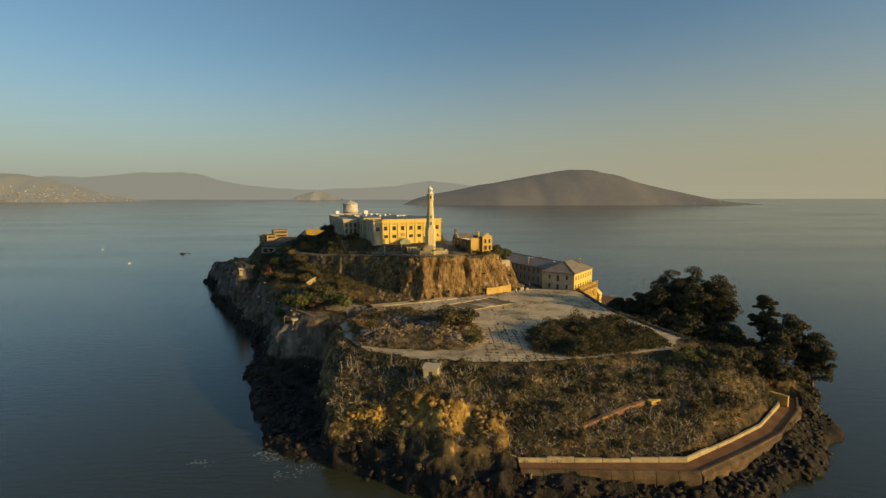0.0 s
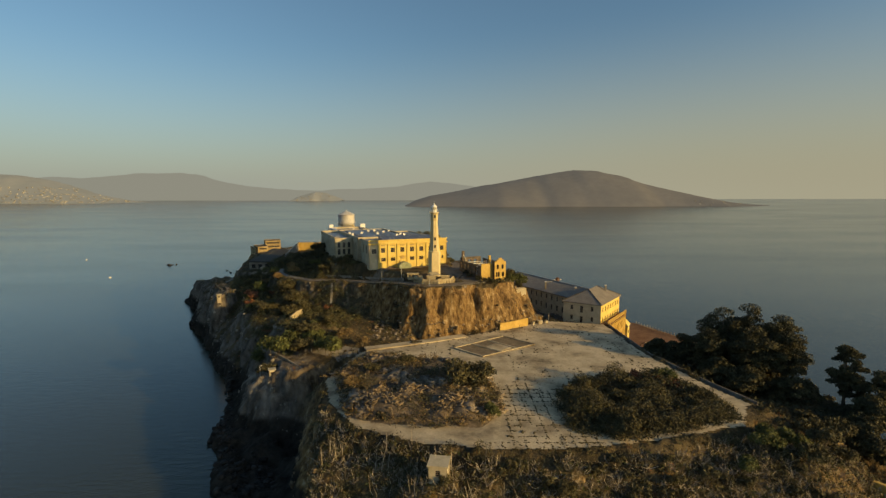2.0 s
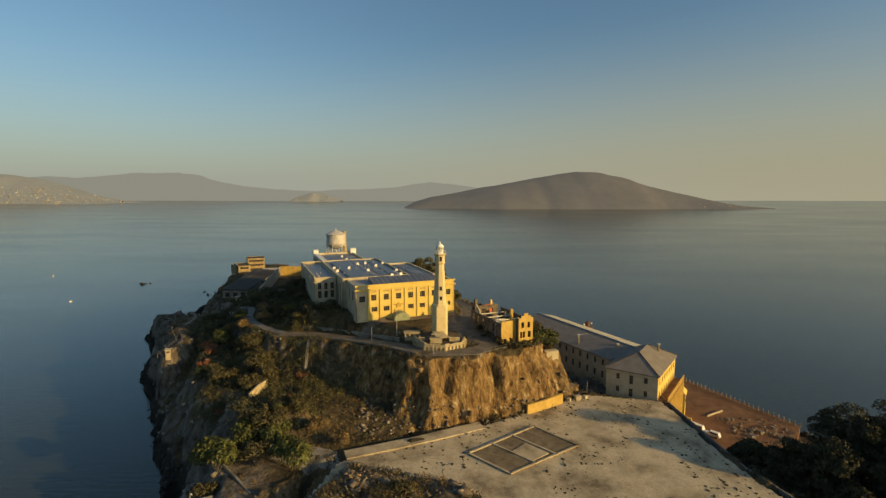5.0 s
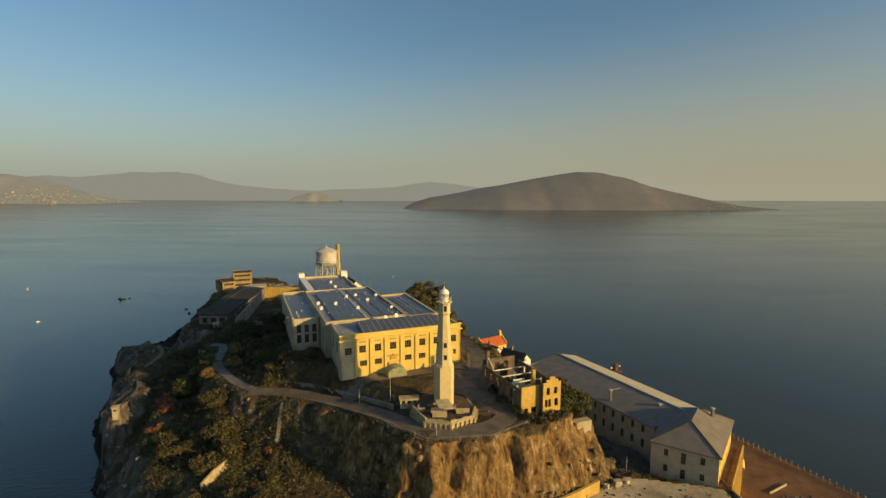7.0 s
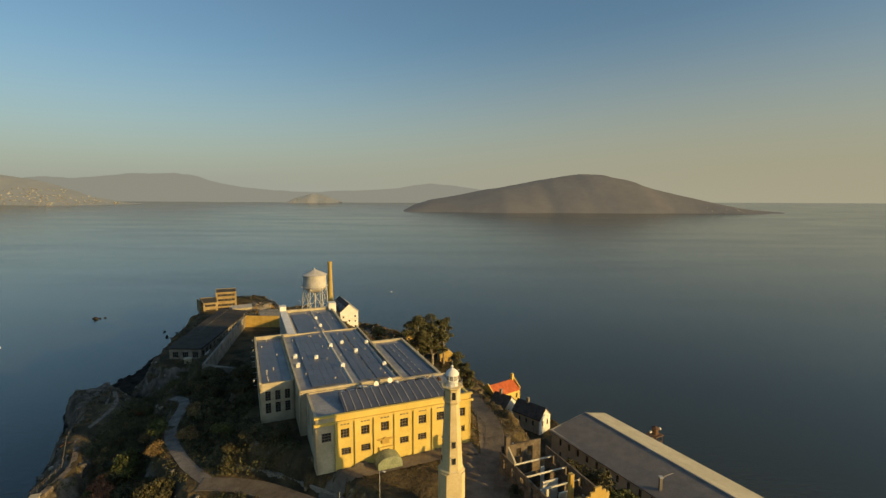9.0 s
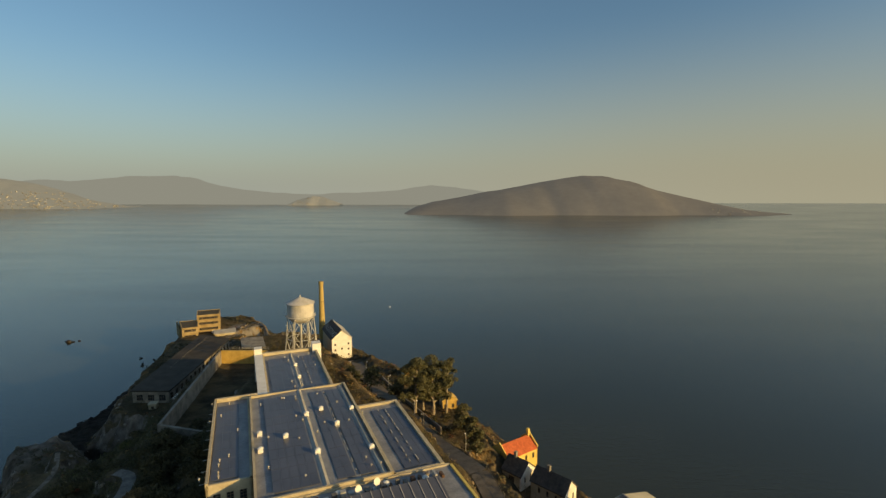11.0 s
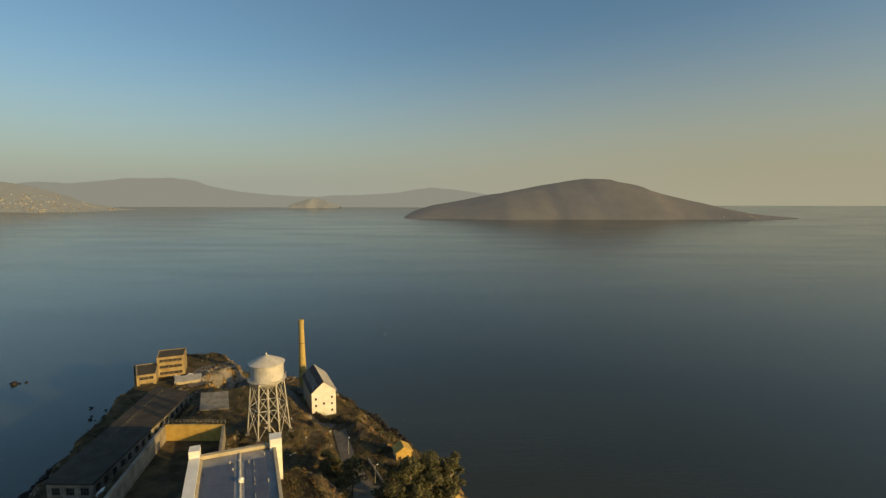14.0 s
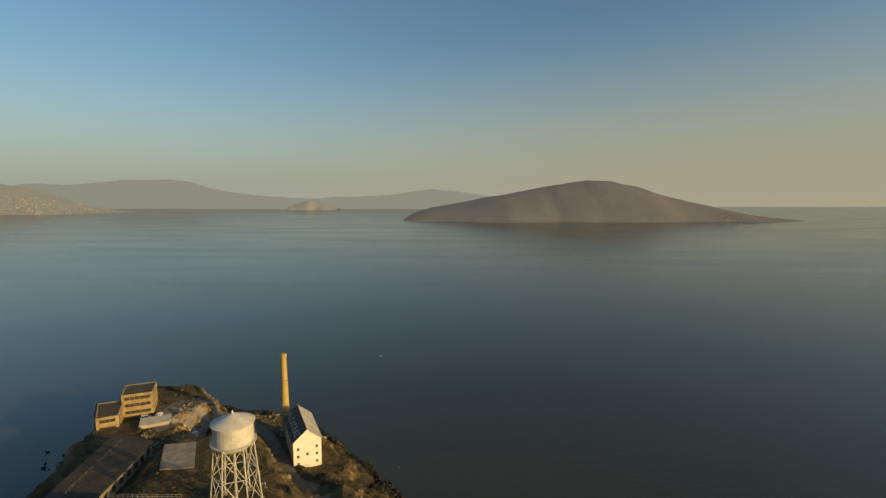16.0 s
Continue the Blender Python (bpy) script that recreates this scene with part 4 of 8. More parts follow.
lh = thing("lighthouse", LH, "tall slender cream octagonal concrete lighthouse with a white lantern", "lighthouse")
OCT = math.pi / 8


def octagon(half, cut):
    return [(-half, -cut), (-cut, -half), (cut, -half), (half, -cut), (half, cut), (cut, half), (-cut, half), (-half, cut)]


part("plinth", solid(prism, octagon(2.35, 1.5), 38.5, 50.1), M_LIGHT, lh)
part("plinth_cap", solid(lathe, [(2.6, 50.1), (2.6, 50.4), (2.25, 50.6)], 8, OCT), M_LIGHT, lh)
part("shaft", solid(lathe, [(2.2, 50.6), (1.95, 55.0), (1.45, 63.4), (1.45, 63.6)], 8, OCT), M_LIGHT, lh)
part("corbel", solid(lathe, [(1.45, 63.6), (1.75, 64.1), (1.75, 64.35)], 8, OCT), M_LIGHT, lh)
part("watch_room", solid(lathe, [(1.62, 64.35), (1.62, 66.5)], 8, OCT), M_LIGHT, lh)
part("gallery", solid(lathe, [(1.62, 66.5), (1.95, 66.8), (2.1, 66.9), (2.1, 67.1)], 8, OCT), M_LIGHT, lh, "projecting gallery slab")
for z, half, high in ((52.0, 1.98, 1.3), (55.2, 1.80, 1.3), (64.7, 1.50, 1.5)):
    for a in (-90, 0, 180):
        w = part("slit_window", solid(box, -0.36, 0.36, -0.06, 0.10, 0, high), M_GLASS, lh)
        w.matrix_basis = pose(0, 0, 0, 0, 0, a + 90) @ pose(0, -half, z)
        lintel = part("lintel", solid(box, -0.5, 0.5, -0.1, 0.1, high, high + 0.18), M_LIGHT, w)
        shared("sill", lintel, Matrix.Translation((0, 0, -high - 0.18)), w)
part("lantern_base", solid(lathe, [(1.2, 67.1), (1.2, 68.2), (1.28, 68.25)], 16), M_WHITE, lh)
part("lantern_glass", solid(lathe, [(1.08, 68.25), (1.08, 69.25)], 16), M_LAMP, lh)
for i in range(8):
    a = 2 * math.pi * i / 8
    part("glazing_bar", solid(tube, (1.12 * math.cos(a), 1.12 * math.sin(a), 68.25), (1.12 * math.cos(a), 1.12 * math.sin(a), 69.25), 0.06, sides=5), M_WHITE, lh)
part("lantern_roof", solid(lathe, [(1.35, 69.25), (1.3, 69.4), (1.0, 69.95), (0.55, 70.3), (0.2, 70.45), (0.2, 70.7), (0.3, 70.85), (0.12, 71.05)], 16), M_WHITE, lh)
part("lightning_rod", solid(tube, (0, 0, 71.0), (0, 0, 72.0), 0.04, sides=5), M_STEEL, lh)
for i in range(16):
    a, b = 2 * math.pi * i / 16, 2 * math.pi * (i + 1) / 16
    p, q = (1.95 * math.cos(a), 1.95 * math.sin(a)), (1.95 * math.cos(b), 1.95 * math.sin(b))
    part("railing_post", solid(tube, (*p, 67.05), (*p, 68.1), 0.035, sides=5), M_STEEL, lh)
    part("railing_bar", solid(tube, (*p, 68.1), (*q, 68.1), 0.03, sides=5), M_STEEL, lh)

# ---- ruined terrace at its foot ----
terrace = thing("ruined_terrace", pose(0, 0, 0), "low broken concrete foundation walls around the lighthouse foot", "ruin")
part("base", solid(prism, [(-14.5, 240.0), (-10.8, 233.2), (-4.5, 232.0), (1.2, 235.6), (2.0, 240.6), (-1.5, 248), (-12, 249)], 36.0, 39.7), M_EARTH, terrace, "brown earth-filled foundation platform")
for a, b in (((-14.7, 240.0), (-10.9, 233.0)), ((-10.9, 233.0), (-4.45, 231.8)), ((-4.45, 231.8), (1.35, 235.5)), ((1.35, 235.5), (2.2, 240.6))):
    part("facing_wall", solid(run_wall, a, b, 36.5, 39.69, 0.19), M_TERRACE, terrace, "pale chamfered retaining wall")
TW = [(-14.5, 240.0), (-10.8, 233.2), (-4.5, 232.0), (1.2, 235.6), (2.0, 240.6)]
for i in range(4):
    p, q = Vector(TW[i]), Vector(TW[i + 1])
    n = max(2, int((q - p).length / 1.6))
    for k in range(n):
        a, b = p.lerp(q, k / n), p.lerp(q, (k + 0.97) / n)
        part("parapet_stone", solid(run_wall, a, b, 39.7, 39.7 + rng.uniform(0.3, 0.8), 0.45), M_TERRACE, terrace)
for x0, x1, y0, y1, h in ((-9.5, -5.5, 235.0, 238.0, 1.6), (-13, -11, 238, 241, 1.0), (-3.5, 0.2, 237, 239.6, 1.4), (-9, -5, 238.6, 240.6, 2.0)):
    part("room_wall", solid(run_wall, (x0, y0), (x1, y0), 39.7, 39.7 + h, 0.35), M_TERRACE, terrace)
    part("room_wall", solid(run_wall, (x0, y1), (x0, y0), 39.7, 39.7 + h * 0.8, 0.35), M_TERRACE, terrace)
    if h > 1.5:
        part("slab", solid(box, x0, x1 - 0.8, y0 + 0.36, y1 - 0.4, 39.7 + h * 0.8, 39.7 + h * 0.9), M_CONC_DARK, terrace)

for (x0, y0), (x1, y1) in zip(TW, TW[1:]):
    n = max(3, int(math.hypot(x1 - x0, y1 - y0) / 1.25))
    for k in range(n + 1):
        x, y = x0 + (x1 - x0) * k / n, y0 + (y1 - y0) * k / n
        a = math.degrees(math.atan2(y1 - y0, x1 - x0))
        rib = part("buttress", solid(box, -0.16, 0.16, -0.62, -0.2, 36.6, 39.4), M_TERRACE, terrace)
        rib.matrix_basis = pose(x, y, 0, 0, 0, a)
bm = bmesh.new()
sheet_top = [(-8.6, 240.2, 42.0), (-5.2, 240.6, 42.0), (-3.4, 237.2, 41.1), (-7.4, 236.6, 41.1)]
vs = [bm.verts.new(p) for p in sheet_top] + [bm.verts.new((x, y, z - 0.22)) for x, y, z in sheet_top]
for f in ((3, 2, 1, 0), (4, 5, 6, 7), (0, 1, 5, 4), (1, 2, 6, 5), (2, 3, 7, 6), (3, 0, 4, 7)):
    bm.faces.new([vs[i] for i in f])
part("sloping_slab", bm, M_TERRACE, terrace, "pale tilted roof slab")
shelter = thing("concrete_shelter", pose(-15.6, 244.6, 39.0, 0, 0, 8), "small flat-roofed concrete shelter beside the lighthouse", "shelter")
part("body", solid(run_wall, (-2.4, -1.0), (2.4, -1.0), -1.0, 1.5, 0.3, row_of(3, 0.9, 3.9, 0.9, 1.3, 2.2)), M_TERRACE, shelter)
part("back_wall", solid(box, -2.4, 2.4, 0.9, 1.2, -1.0, 1.5), M_CONC, shelter)
part("roof", solid(box, -2.7, 2.7, -1.3, 1.4, 1.5, 1.75), M_TERRACE, shelter)

# ---- warden's house ruin ----
ruin = thing("ruined_house", pose(19.4, 240.4, 0, 0, 0, AXIS), "roofless burnt-out yellow house with empty windows and gables", "ruin")
G0 = 36.2
gable = [(0.9, 2.1, 0.5, 2.2), (3.4, 4.6, 0.5, 2.2), (0.6, 1.4, 3.5, 5.6), (1.6, 2.4, 3.5, 5.6), (3.5, 4.6, 3.5, 5.6), (1.0, 2.0, 6.8, 8.7), (3.3, 4.3, 6.8, 8.7)]
wall_part(ruin, (0, 0), (5.4, 0), G0, 45.6, 0.4, M_YWALL, gable, False, name="gable_wall", label="sunlit ochre gable wall with empty window holes")
part("gable_top", solid(prism, [(0, 0), (5.4, 0), (5.4, 0.4), (0, 0.4)], 45.6, 46.3), M_YWALL, ruin)
bm = bmesh.new()
for x0, x1, z0, z1 in ((0.9, 4.5, 46.3, 47.0), (1.9, 3.5, 47.0, 47.8)):
    box(bm, x0, x1, 0, 0.4, z0, z1)
part("stepped_gable", bm, M_YWALL, ruin)
# burnt walls; shade of the west and inner sides is in their colour
wall_part(ruin, (5.4, 0.42), (5.4, 21), G0, 45.2, 0.4, M_BURNT_SHADE, row_of(4, 3, 17, 1.2, 2.2, 4.4) + row_of(4, 3, 17, 1.2, 6.2, 8.2), False)
wall_part(ruin, (-5.5, 24), (-5.5, 2.02), G0, 44.4, 0.4, M_BURNT_SHADE, row_of(5, 2.5, 17, 1.3, 1.2, 3.6) + row_of(5, 2.5, 17, 1.3, 5.0, 7.2), False)
wall_part(ruin, (-5.5, 1.6), (-0.02, 1.6), G0, 45.4, 0.4, M_YWALL, [(0.8, 2.0, 1.2, 3.4), (3.0, 4.6, 1.2, 3.6)], False, name="sunlit_wall")
wall_part(ruin, (5.4, 24), (-5.1, 24), G0, 45.6, 0.4, M_BURNT_SHADE, row_of(3, 3, 9, 1.3, 6.0, 8.2), False)
wall_part(ruin, (0, 1.6), (0, 0.42), G0, 46.0, 0.4, M_BURNT_SHADE, (), False)
part("chimney", solid(box, -0.4, 0.5, 4.5, 5.4, G0, 48.4), M_YWALL, ruin, "tall ochre chimney stack")
part("chimney", solid(box, -4.8, -3.8, 22.2, 23.2, G0, 48.6), M_BURNT_SHADE, ruin)
part("gable_end", solid(prism, [(-5.4, 17.5), (-5.0, 17.5), (-5.0, 20.5), (-5.4, 20.5)], 44.4, [45.2, 45.2, 47.2, 47.2]), M_CREAM_OLD_SHADE, ruin)
for v in (8.5, 13.5, 18.5):
    part("beam", solid(box, -5.1, 5.0, v, v + 0.22, 43.7, 44.0), M_PALE, ruin, "bare pale floor beam")
    part("inner_wall", solid(run_wall, (-5.1, v - 0.5), (5.0, v - 0.5), G0, 42.0 + rng.uniform(-2, 1), 0.3, row_of(2, 3, 8, 1.2, 0.5, 2.8)), M_BURNT_SHADE, ruin)
for v in (6.5, 11, 16):
    part("post", solid(box, -1.0 + rng.uniform(-2, 2), -0.7 + 2.1, v, v + 0.3, G0, 43.6), M_PALE, ruin)
part("floor", solid(box, -5.1, 5.0, 4.5, 23.6, G0 - 2.5, G0 + 0.5), M_CONC_DARK, ruin)
part("porch", solid(box, -5.0, -0.5, -0.6, 1.55, G0 - 2.5, G0 + 0.9), M_BURNT_SHADE, ruin)
block_wall = thing("retaining_wall", pose(0, 0, 0), "short sunlit cream retaining wall on the cliff top", "wall")
part("wall", solid(run_wall, (26.5, 243.0), (33.8, 245.6), 28.0, 34.0, 2.2), M_CREAM_OLD_SHADE, block_wall)

# ---- long barracks above the dock ----
barracks = thing("barracks", pose(0, 0, 0), "long three-storey pale barracks with a grey shingle roof", "building")
EAVE, RIDGE = 28.4, 33.0
P1, P2, P3, P4 = (50.2, 245.4), (64.0, 236.8), (78.8, 256.8), (65.0, 265.4)
W1, W2, E2, E1 = (54.6, 253.6), (27.0, 303.0), (46.4, 314.8), (74.0, 261.0)
# yellow cream towards the sun, shade put into a greyer cream elsewhere
wall_part(barracks, P1, P2, 16.0, EAVE, 0.5, M_CREAM_OLD_SHADE, [(3.2, 4.3, 9.0, 11.0), (7.4, 8.6, 7.9, 11.0), (12.0, 13.1, 9.0, 11.0), (3.2, 4.3, 4.6, 6.6), (7.4, 8.6, 3.6, 6.4), (12.0, 13.1, 4.6, 6.6)], name="end_wall", label="shaded cream end wall with tall windows")
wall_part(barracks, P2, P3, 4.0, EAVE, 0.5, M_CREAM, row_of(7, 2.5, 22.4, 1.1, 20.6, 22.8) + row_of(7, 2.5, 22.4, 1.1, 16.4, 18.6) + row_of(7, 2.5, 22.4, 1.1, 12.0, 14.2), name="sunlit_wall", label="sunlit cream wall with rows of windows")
wall_part(barracks, P3, P4, 4.0, EAVE, 0.5, M_CREAM_OLD_SHADE, name="wall")
wall_part(barracks, W2, W1, 14.0, EAVE - 0.3, 0.5, M_CREAM_OLD_SHADE, row_of(14, 4, 52.6, 1.1, 10.6, 12.9) + row_of(14, 4, 52.6, 1.1, 6.0, 8.6), name="long_wall", label="long shaded wall with two rows of tall windows")
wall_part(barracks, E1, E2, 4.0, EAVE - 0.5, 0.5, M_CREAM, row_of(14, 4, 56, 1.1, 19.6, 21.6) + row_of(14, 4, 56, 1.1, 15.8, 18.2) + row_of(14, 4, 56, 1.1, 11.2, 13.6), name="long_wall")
wall_part(barracks, E2, W2, 10.0, EAVE - 1.9, 0.5, M_CREAM_OLD_SHADE, row_of(4, 4, 19, 1.1, 12, 14.4), name="end_wall")


def mid(a, b, z, f=0.5):
    return Vector((a[0] + (b[0] - a[0]) * f, a[1] + (b[1] - a[1]) * f, z))


def sheet(bm, pts, drop=0.3):
    """A sloping slab: a flat top and its underside."""
    a = [bm.verts.new(p) for p in pts]
    b = [bm.verts.new(Vector(p) - Vector((0, 0, drop))) for p in pts]
    bm.faces.new(a)
    bm.faces.new(b[::-1])
    n = len(a)
    for i in range(n):
        j = (i + 1) % n
        bm.faces.new((a[j], a[i], b[i], b[j]))


def out_from(p, c, d):
    v = Vector((p[0] - c[0], p[1] - c[1], 0))
    v *= 1 + d / v.length
    return (c[0] + v.x, c[1] + v.y)


pc = (64.5, 251.1)
Q1, Q2, Q3, Q4 = [out_from(p, pc, 0.9) for p in (P1, P2, P3, P4)]
ra = Vector((*Q1, 0)).lerp(Vector((*Q2, 0)), 0.5).lerp(Vector((*pc, 0)), 0.62)
ra.z = RIDGE
rb = Vector((*Q3, 0)).lerp(Vector((*Q4, 0)), 0.5).lerp(Vector((*pc, 0)), 0.55)
rb.z = RIDGE
flat = lambda p, z: Vector((p[0], p[1], z))
bm = bmesh.new()
sheet(bm, [flat(Q1, EAVE), flat(Q2, EAVE), ra])
part("hip_roof", bm, M_ROOF_GREY, barracks)
bm = bmesh.new()
sheet(bm, [flat(Q2, EAVE), flat(Q3, EAVE), rb, ra])
part("hip_roof", bm, M_ROOF_GREY, barracks)
bm = bmesh.new()
sheet(bm, [flat(Q4, EAVE), flat(Q1, EAVE), ra, rb])
part("hip_roof", bm, M_ROOF_GREY, barracks)
bm = bmesh.new()
sheet(bm, [flat(Q3, EAVE), flat(Q4, EAVE), rb])
part("hip_roof", bm, M_ROOF_GREY, barracks)
r0, r1 = Vector((66.6, 255.4, 30.9)), Vector((39.6, 310.6, 30.5))
bm = bmesh.new()
sheet(bm, [Vector((26.2, 303.2, EAVE - 0.5)), Vector((53.8, 253.2, EAVE - 0.3)), r0, r1])
part("long_roof", bm, M_ROOF_GREY, barracks, "grey-brown shingle slope facing inland")
# lit half of the same roof, its sunlight painted as pale yellow
bm = bmesh.new()
sheet(bm, [r1, r0, Vector((75.6, 261.8, EAVE - 0.1)), Vector((48.1, 315.6, EAVE - 0.3))])
part("long_roof", bm, M_ROOF_SUN, barracks, "slope facing the sea, sunlight put into its pale yellow")
bm = bmesh.new()
prism(bm, [(27.0, 303.0), (39.4, 310.4), (39.0, 310.9), (26.6, 303.5)], EAVE - 1.9, [EAVE - 0.3, 30.2, 30.2, EAVE - 0.3])
prism(bm, [(39.4, 310.4), (46.6, 314.6), (46.2, 315.1), (39.0, 310.9)], EAVE - 1.9, [30.2, EAVE - 0.5, EAVE - 0.5, 30.2])
part("gable", bm, M_CREAM_OLD_SHADE, barracks)
part("ridge_cap", solid(tube, r0 + Vector((0, 0, 0.08)), r1 + Vector((0, 0, 0.08)), 0.25, sides=6), M_ROOF_PALE, barracks)
for a, b in ((ra, Q2), (ra, Q1), (rb, Q3)):
    part("hip_cap", solid(tube, a + Vector((0, 0, 0.08)), Vector((b[0], b[1], EAVE + 0.08)), 0.16, sides=6), M_DARKROOF, barracks)
for x, y, h in ((47.5, 270.5, 1.6), (60.0, 262.8, 0.4), (71.4, 254.2, 3.0)):
    ch = part("chimney", solid(box, x - 0.35, x + 0.35, y - 0.35, y + 0.35, 28.5, 30.4 + h), M_CONC, barracks)
    part("chimney_cap", solid(box, x - 0.5, x + 0.5, y - 0.5, y + 0.5, 30.4 + h, 30.7 + h), M_STEEL, ch)
part("aerial", solid(tube, (47.6, 270.5, 32.0), (51.6, 272.6, 32.0), 0.06, sides=5), M_STEEL, barracks)
# balcony and outer stair on the sunlit side
dq = (Vector(P3) - Vector(P2)).normalized()
nq = Vector((dq.y, -dq.x))
bal = part("balcony", solid(prism, [Vector(P2), Vector(P2) + nq * 3.4, Vector(P3) + nq * 3.4, Vector(P3)], 19.9, 20.3), M_PATH, barracks, "long cream balcony with posts and a railing")
for k in range(13):
    a = Vector(P2) + nq * 3.2 + dq * (0.4 + k * 1.97)
    part("post", solid(box, a.x - 0.2, a.x + 0.2, a.y - 0.2, a.y + 0.2, 4.6, 22.0), M_YWALL, bal)
for z in (20.8, 21.35, 21.9):
    part("rail", solid(tube, (*(Vector(P2) + nq * 3.2), z), (*(Vector(P3) + nq * 3.2), z), 0.13, sides=6), M_YWALL, bal)
part("lower_wall", solid(run_wall, Vector(P2) + nq * 3.2, Vector(P3) + nq * 3.2, 3.8, 19.0, 0.3, row_of(8, 2, 22.5, 1.5, 1.0, 4.2) + row_of(8, 2, 22.5, 1.5, 6.0, 9.0) + row_of(8, 2, 22.5, 1.5, 11.0, 14.0)), M_YWALL, bal)
gate = thing("gatehouse", pose(82.5, 259.5, 0, 0, 0, -30), "small sunlit cream gabled guard porch by the dock", "building")
part("body", solid(box, -2, 2, -2.5, 2.5, 3.8, 13.4), M_CREAM, gate)
part("roof", solid(prism, [(-2.3, -2.8), (2.3, -2.8), (2.3, 2.8), (-2.3, 2.8)], 13.4, 13.8), M_ROOF_PALE, gate)
part("gable", solid(prism, [(-2.3, -2.8), (0, -2.8), (2.3, -2.8), (2.3, 2.8), (0, 2.8), (-2.3, 2.8)], 13.8, [13.9, 16.2, 13.9, 13.9, 16.2, 13.9]), M_CREAM, gate)
for y in (-1.2, 1.0):
    part("window", solid(box, 1.98, 2.06, y, y + 0.9, 10.0, 11.6), M_GLASS, gate)

# ---- water tower ----
WT = pose(-79.0, 420.5, 0, 0, 0, 20)
tower = thing("water_tower", WT, "pale steel water tank on a tall braced trestle", "water tower")
FT, TB = 29.6, 51.6
part("tank", solid(lathe, [(0.4, 47.8), (2.4, 48.2), (4.4, 49.2), (5.7, 50.4), (6.2, 51.4), (6.25, 57.7), (6.3, 57.9)], 32), M_TANK, tower, "pale painted steel tank")
part("tank_roof", solid(lathe, [(6.85, 57.9), (6.9, 58.05), (3.4, 59.7), (0.6, 60.8), (0.3, 61.0)], 32), M_TANK, tower, "low conical tank roof")
part("finial", solid(lathe, [(0.3, 61.0), (0.35, 61.3), (0.08, 61.9)], 8), M_STEEL, tower)
legs = []
for i in range(6):
    a = 2 * math.pi * i / 6
    legs.append((Vector((8.0 * math.cos(a), 8.0 * math.sin(a), FT)), Vector((6.0 * math.cos(a), 6.0 * math.sin(a), TB))))
    part("leg", solid(tube, legs[-1][0], legs[-1][1], 0.26, sides=6), M_STEEL, tower)
    part("footing", solid(box, legs[-1][0].x - 0.7, legs[-1][0].x + 0.7, legs[-1][0].y - 0.7, legs[-1][0].y + 0.7, FT - 2.2, FT + 0.4), M_CONC, tower)
for i in range(6):
    (a0, a1), (b0, b1) = legs[i], legs[(i + 1) % 6]
    for f0, f1 in ((0.0, 0.5), (0.5, 0.985)):
        part("brace", solid(tube, a0.lerp(a1, f0), b0.lerp(b1, f1), 0.12, sides=5), M_STEEL, tower)
        part("brace", solid(tube, b0.lerp(b1, f0), a0.lerp(a1, f1), 0.12, sides=5), M_STEEL, tower)
        part("strut", solid(tube, a0.lerp(a1, f1), b0.lerp(b1, f1), 0.15, sides=6), M_STEEL, tower)
part("walkway", solid(lathe, [(6.24, 51.5), (7.2, 51.5), (7.2, 51.65), (6.24, 51.66)], 32), M_STEEL, tower)
bm = bmesh.new()
for i in range(24):
    a, b = 2 * math.pi * i / 24, 2 * math.pi * (i + 1) / 24
    p, q = (7.1 * math.cos(a), 7.1 * math.sin(a)), (7.1 * math.cos(b), 7.1 * math.sin(b))
    tube(bm, (*p, 51.6), (*p, 52.7), 0.04, sides=5)
    tube(bm, (*p, 52.7), (*q, 52.7), 0.04, sides=5)
part("railing", bm, M_STEEL, tower)
part("riser_pipe", solid(tube, (0, 0, FT - 1), (0, 0, 48.0), 0.45, sides=10), M_STEEL, tower)
part("ladder", solid(box, 6.28, 6.36, -0.25, 0.25, 51.6, 58.1), M_STEEL, tower)

# ---- powerhouse and its stack ----
power = thing("powerhouse", pose(-65.0, 475.5, -1.0, 0, 0, 25), "white gabled powerhouse with small windows and a dark shingle roof", "building")
PZ, PE, PR, PW, PL = 10.0, 25.2, 30.2, 12.0, 27.0
holes = [(c - 0.55, c + 0.55, v, v + 1.3) for c in (2.0, 10.0) for v in (4.2, 7.6, 11.0)] + [(5.4, 6.5, 8.2, 9.5)]
wall_part(power, (-PW, 0), (0, 0), PZ, PE, 0.5, M_WHITE, holes, name="gable_wall", label="sunlit white gable wall with small square windows", cols=2, rows=2)
part("gable", solid(prism, [(-PW, 0), (-PW / 2, 0), (0, 0), (0, 0.5), (-PW / 2, 0.5), (-PW, 0.5)], PE, [PE + 0.05, PR, PE + 0.05, PE + 0.05, PR, PE + 0.05]), M_WHITE, power)
wall_part(power, (0, 0.01), (0, PL), PZ, PE, 0.5, M_WHITE, row_of(5, 4, 23, 1.2, 9.5, 11.5), name="side_wall")
# west and back walls have their shade in the paint colour
wall_part(power, (-PW, PL), (-PW, 0.51), PZ, PE, 0.5, M_CREAM_OLD_SHADE, row_of(5, 4, 23, 1.2, 9.5, 11.5), name="side_wall")
wall_part(power, (-0.01, PL), (-PW + 0.01, PL), PZ, PE, 0.5, M_CREAM_OLD_SHADE, name="back_wall")
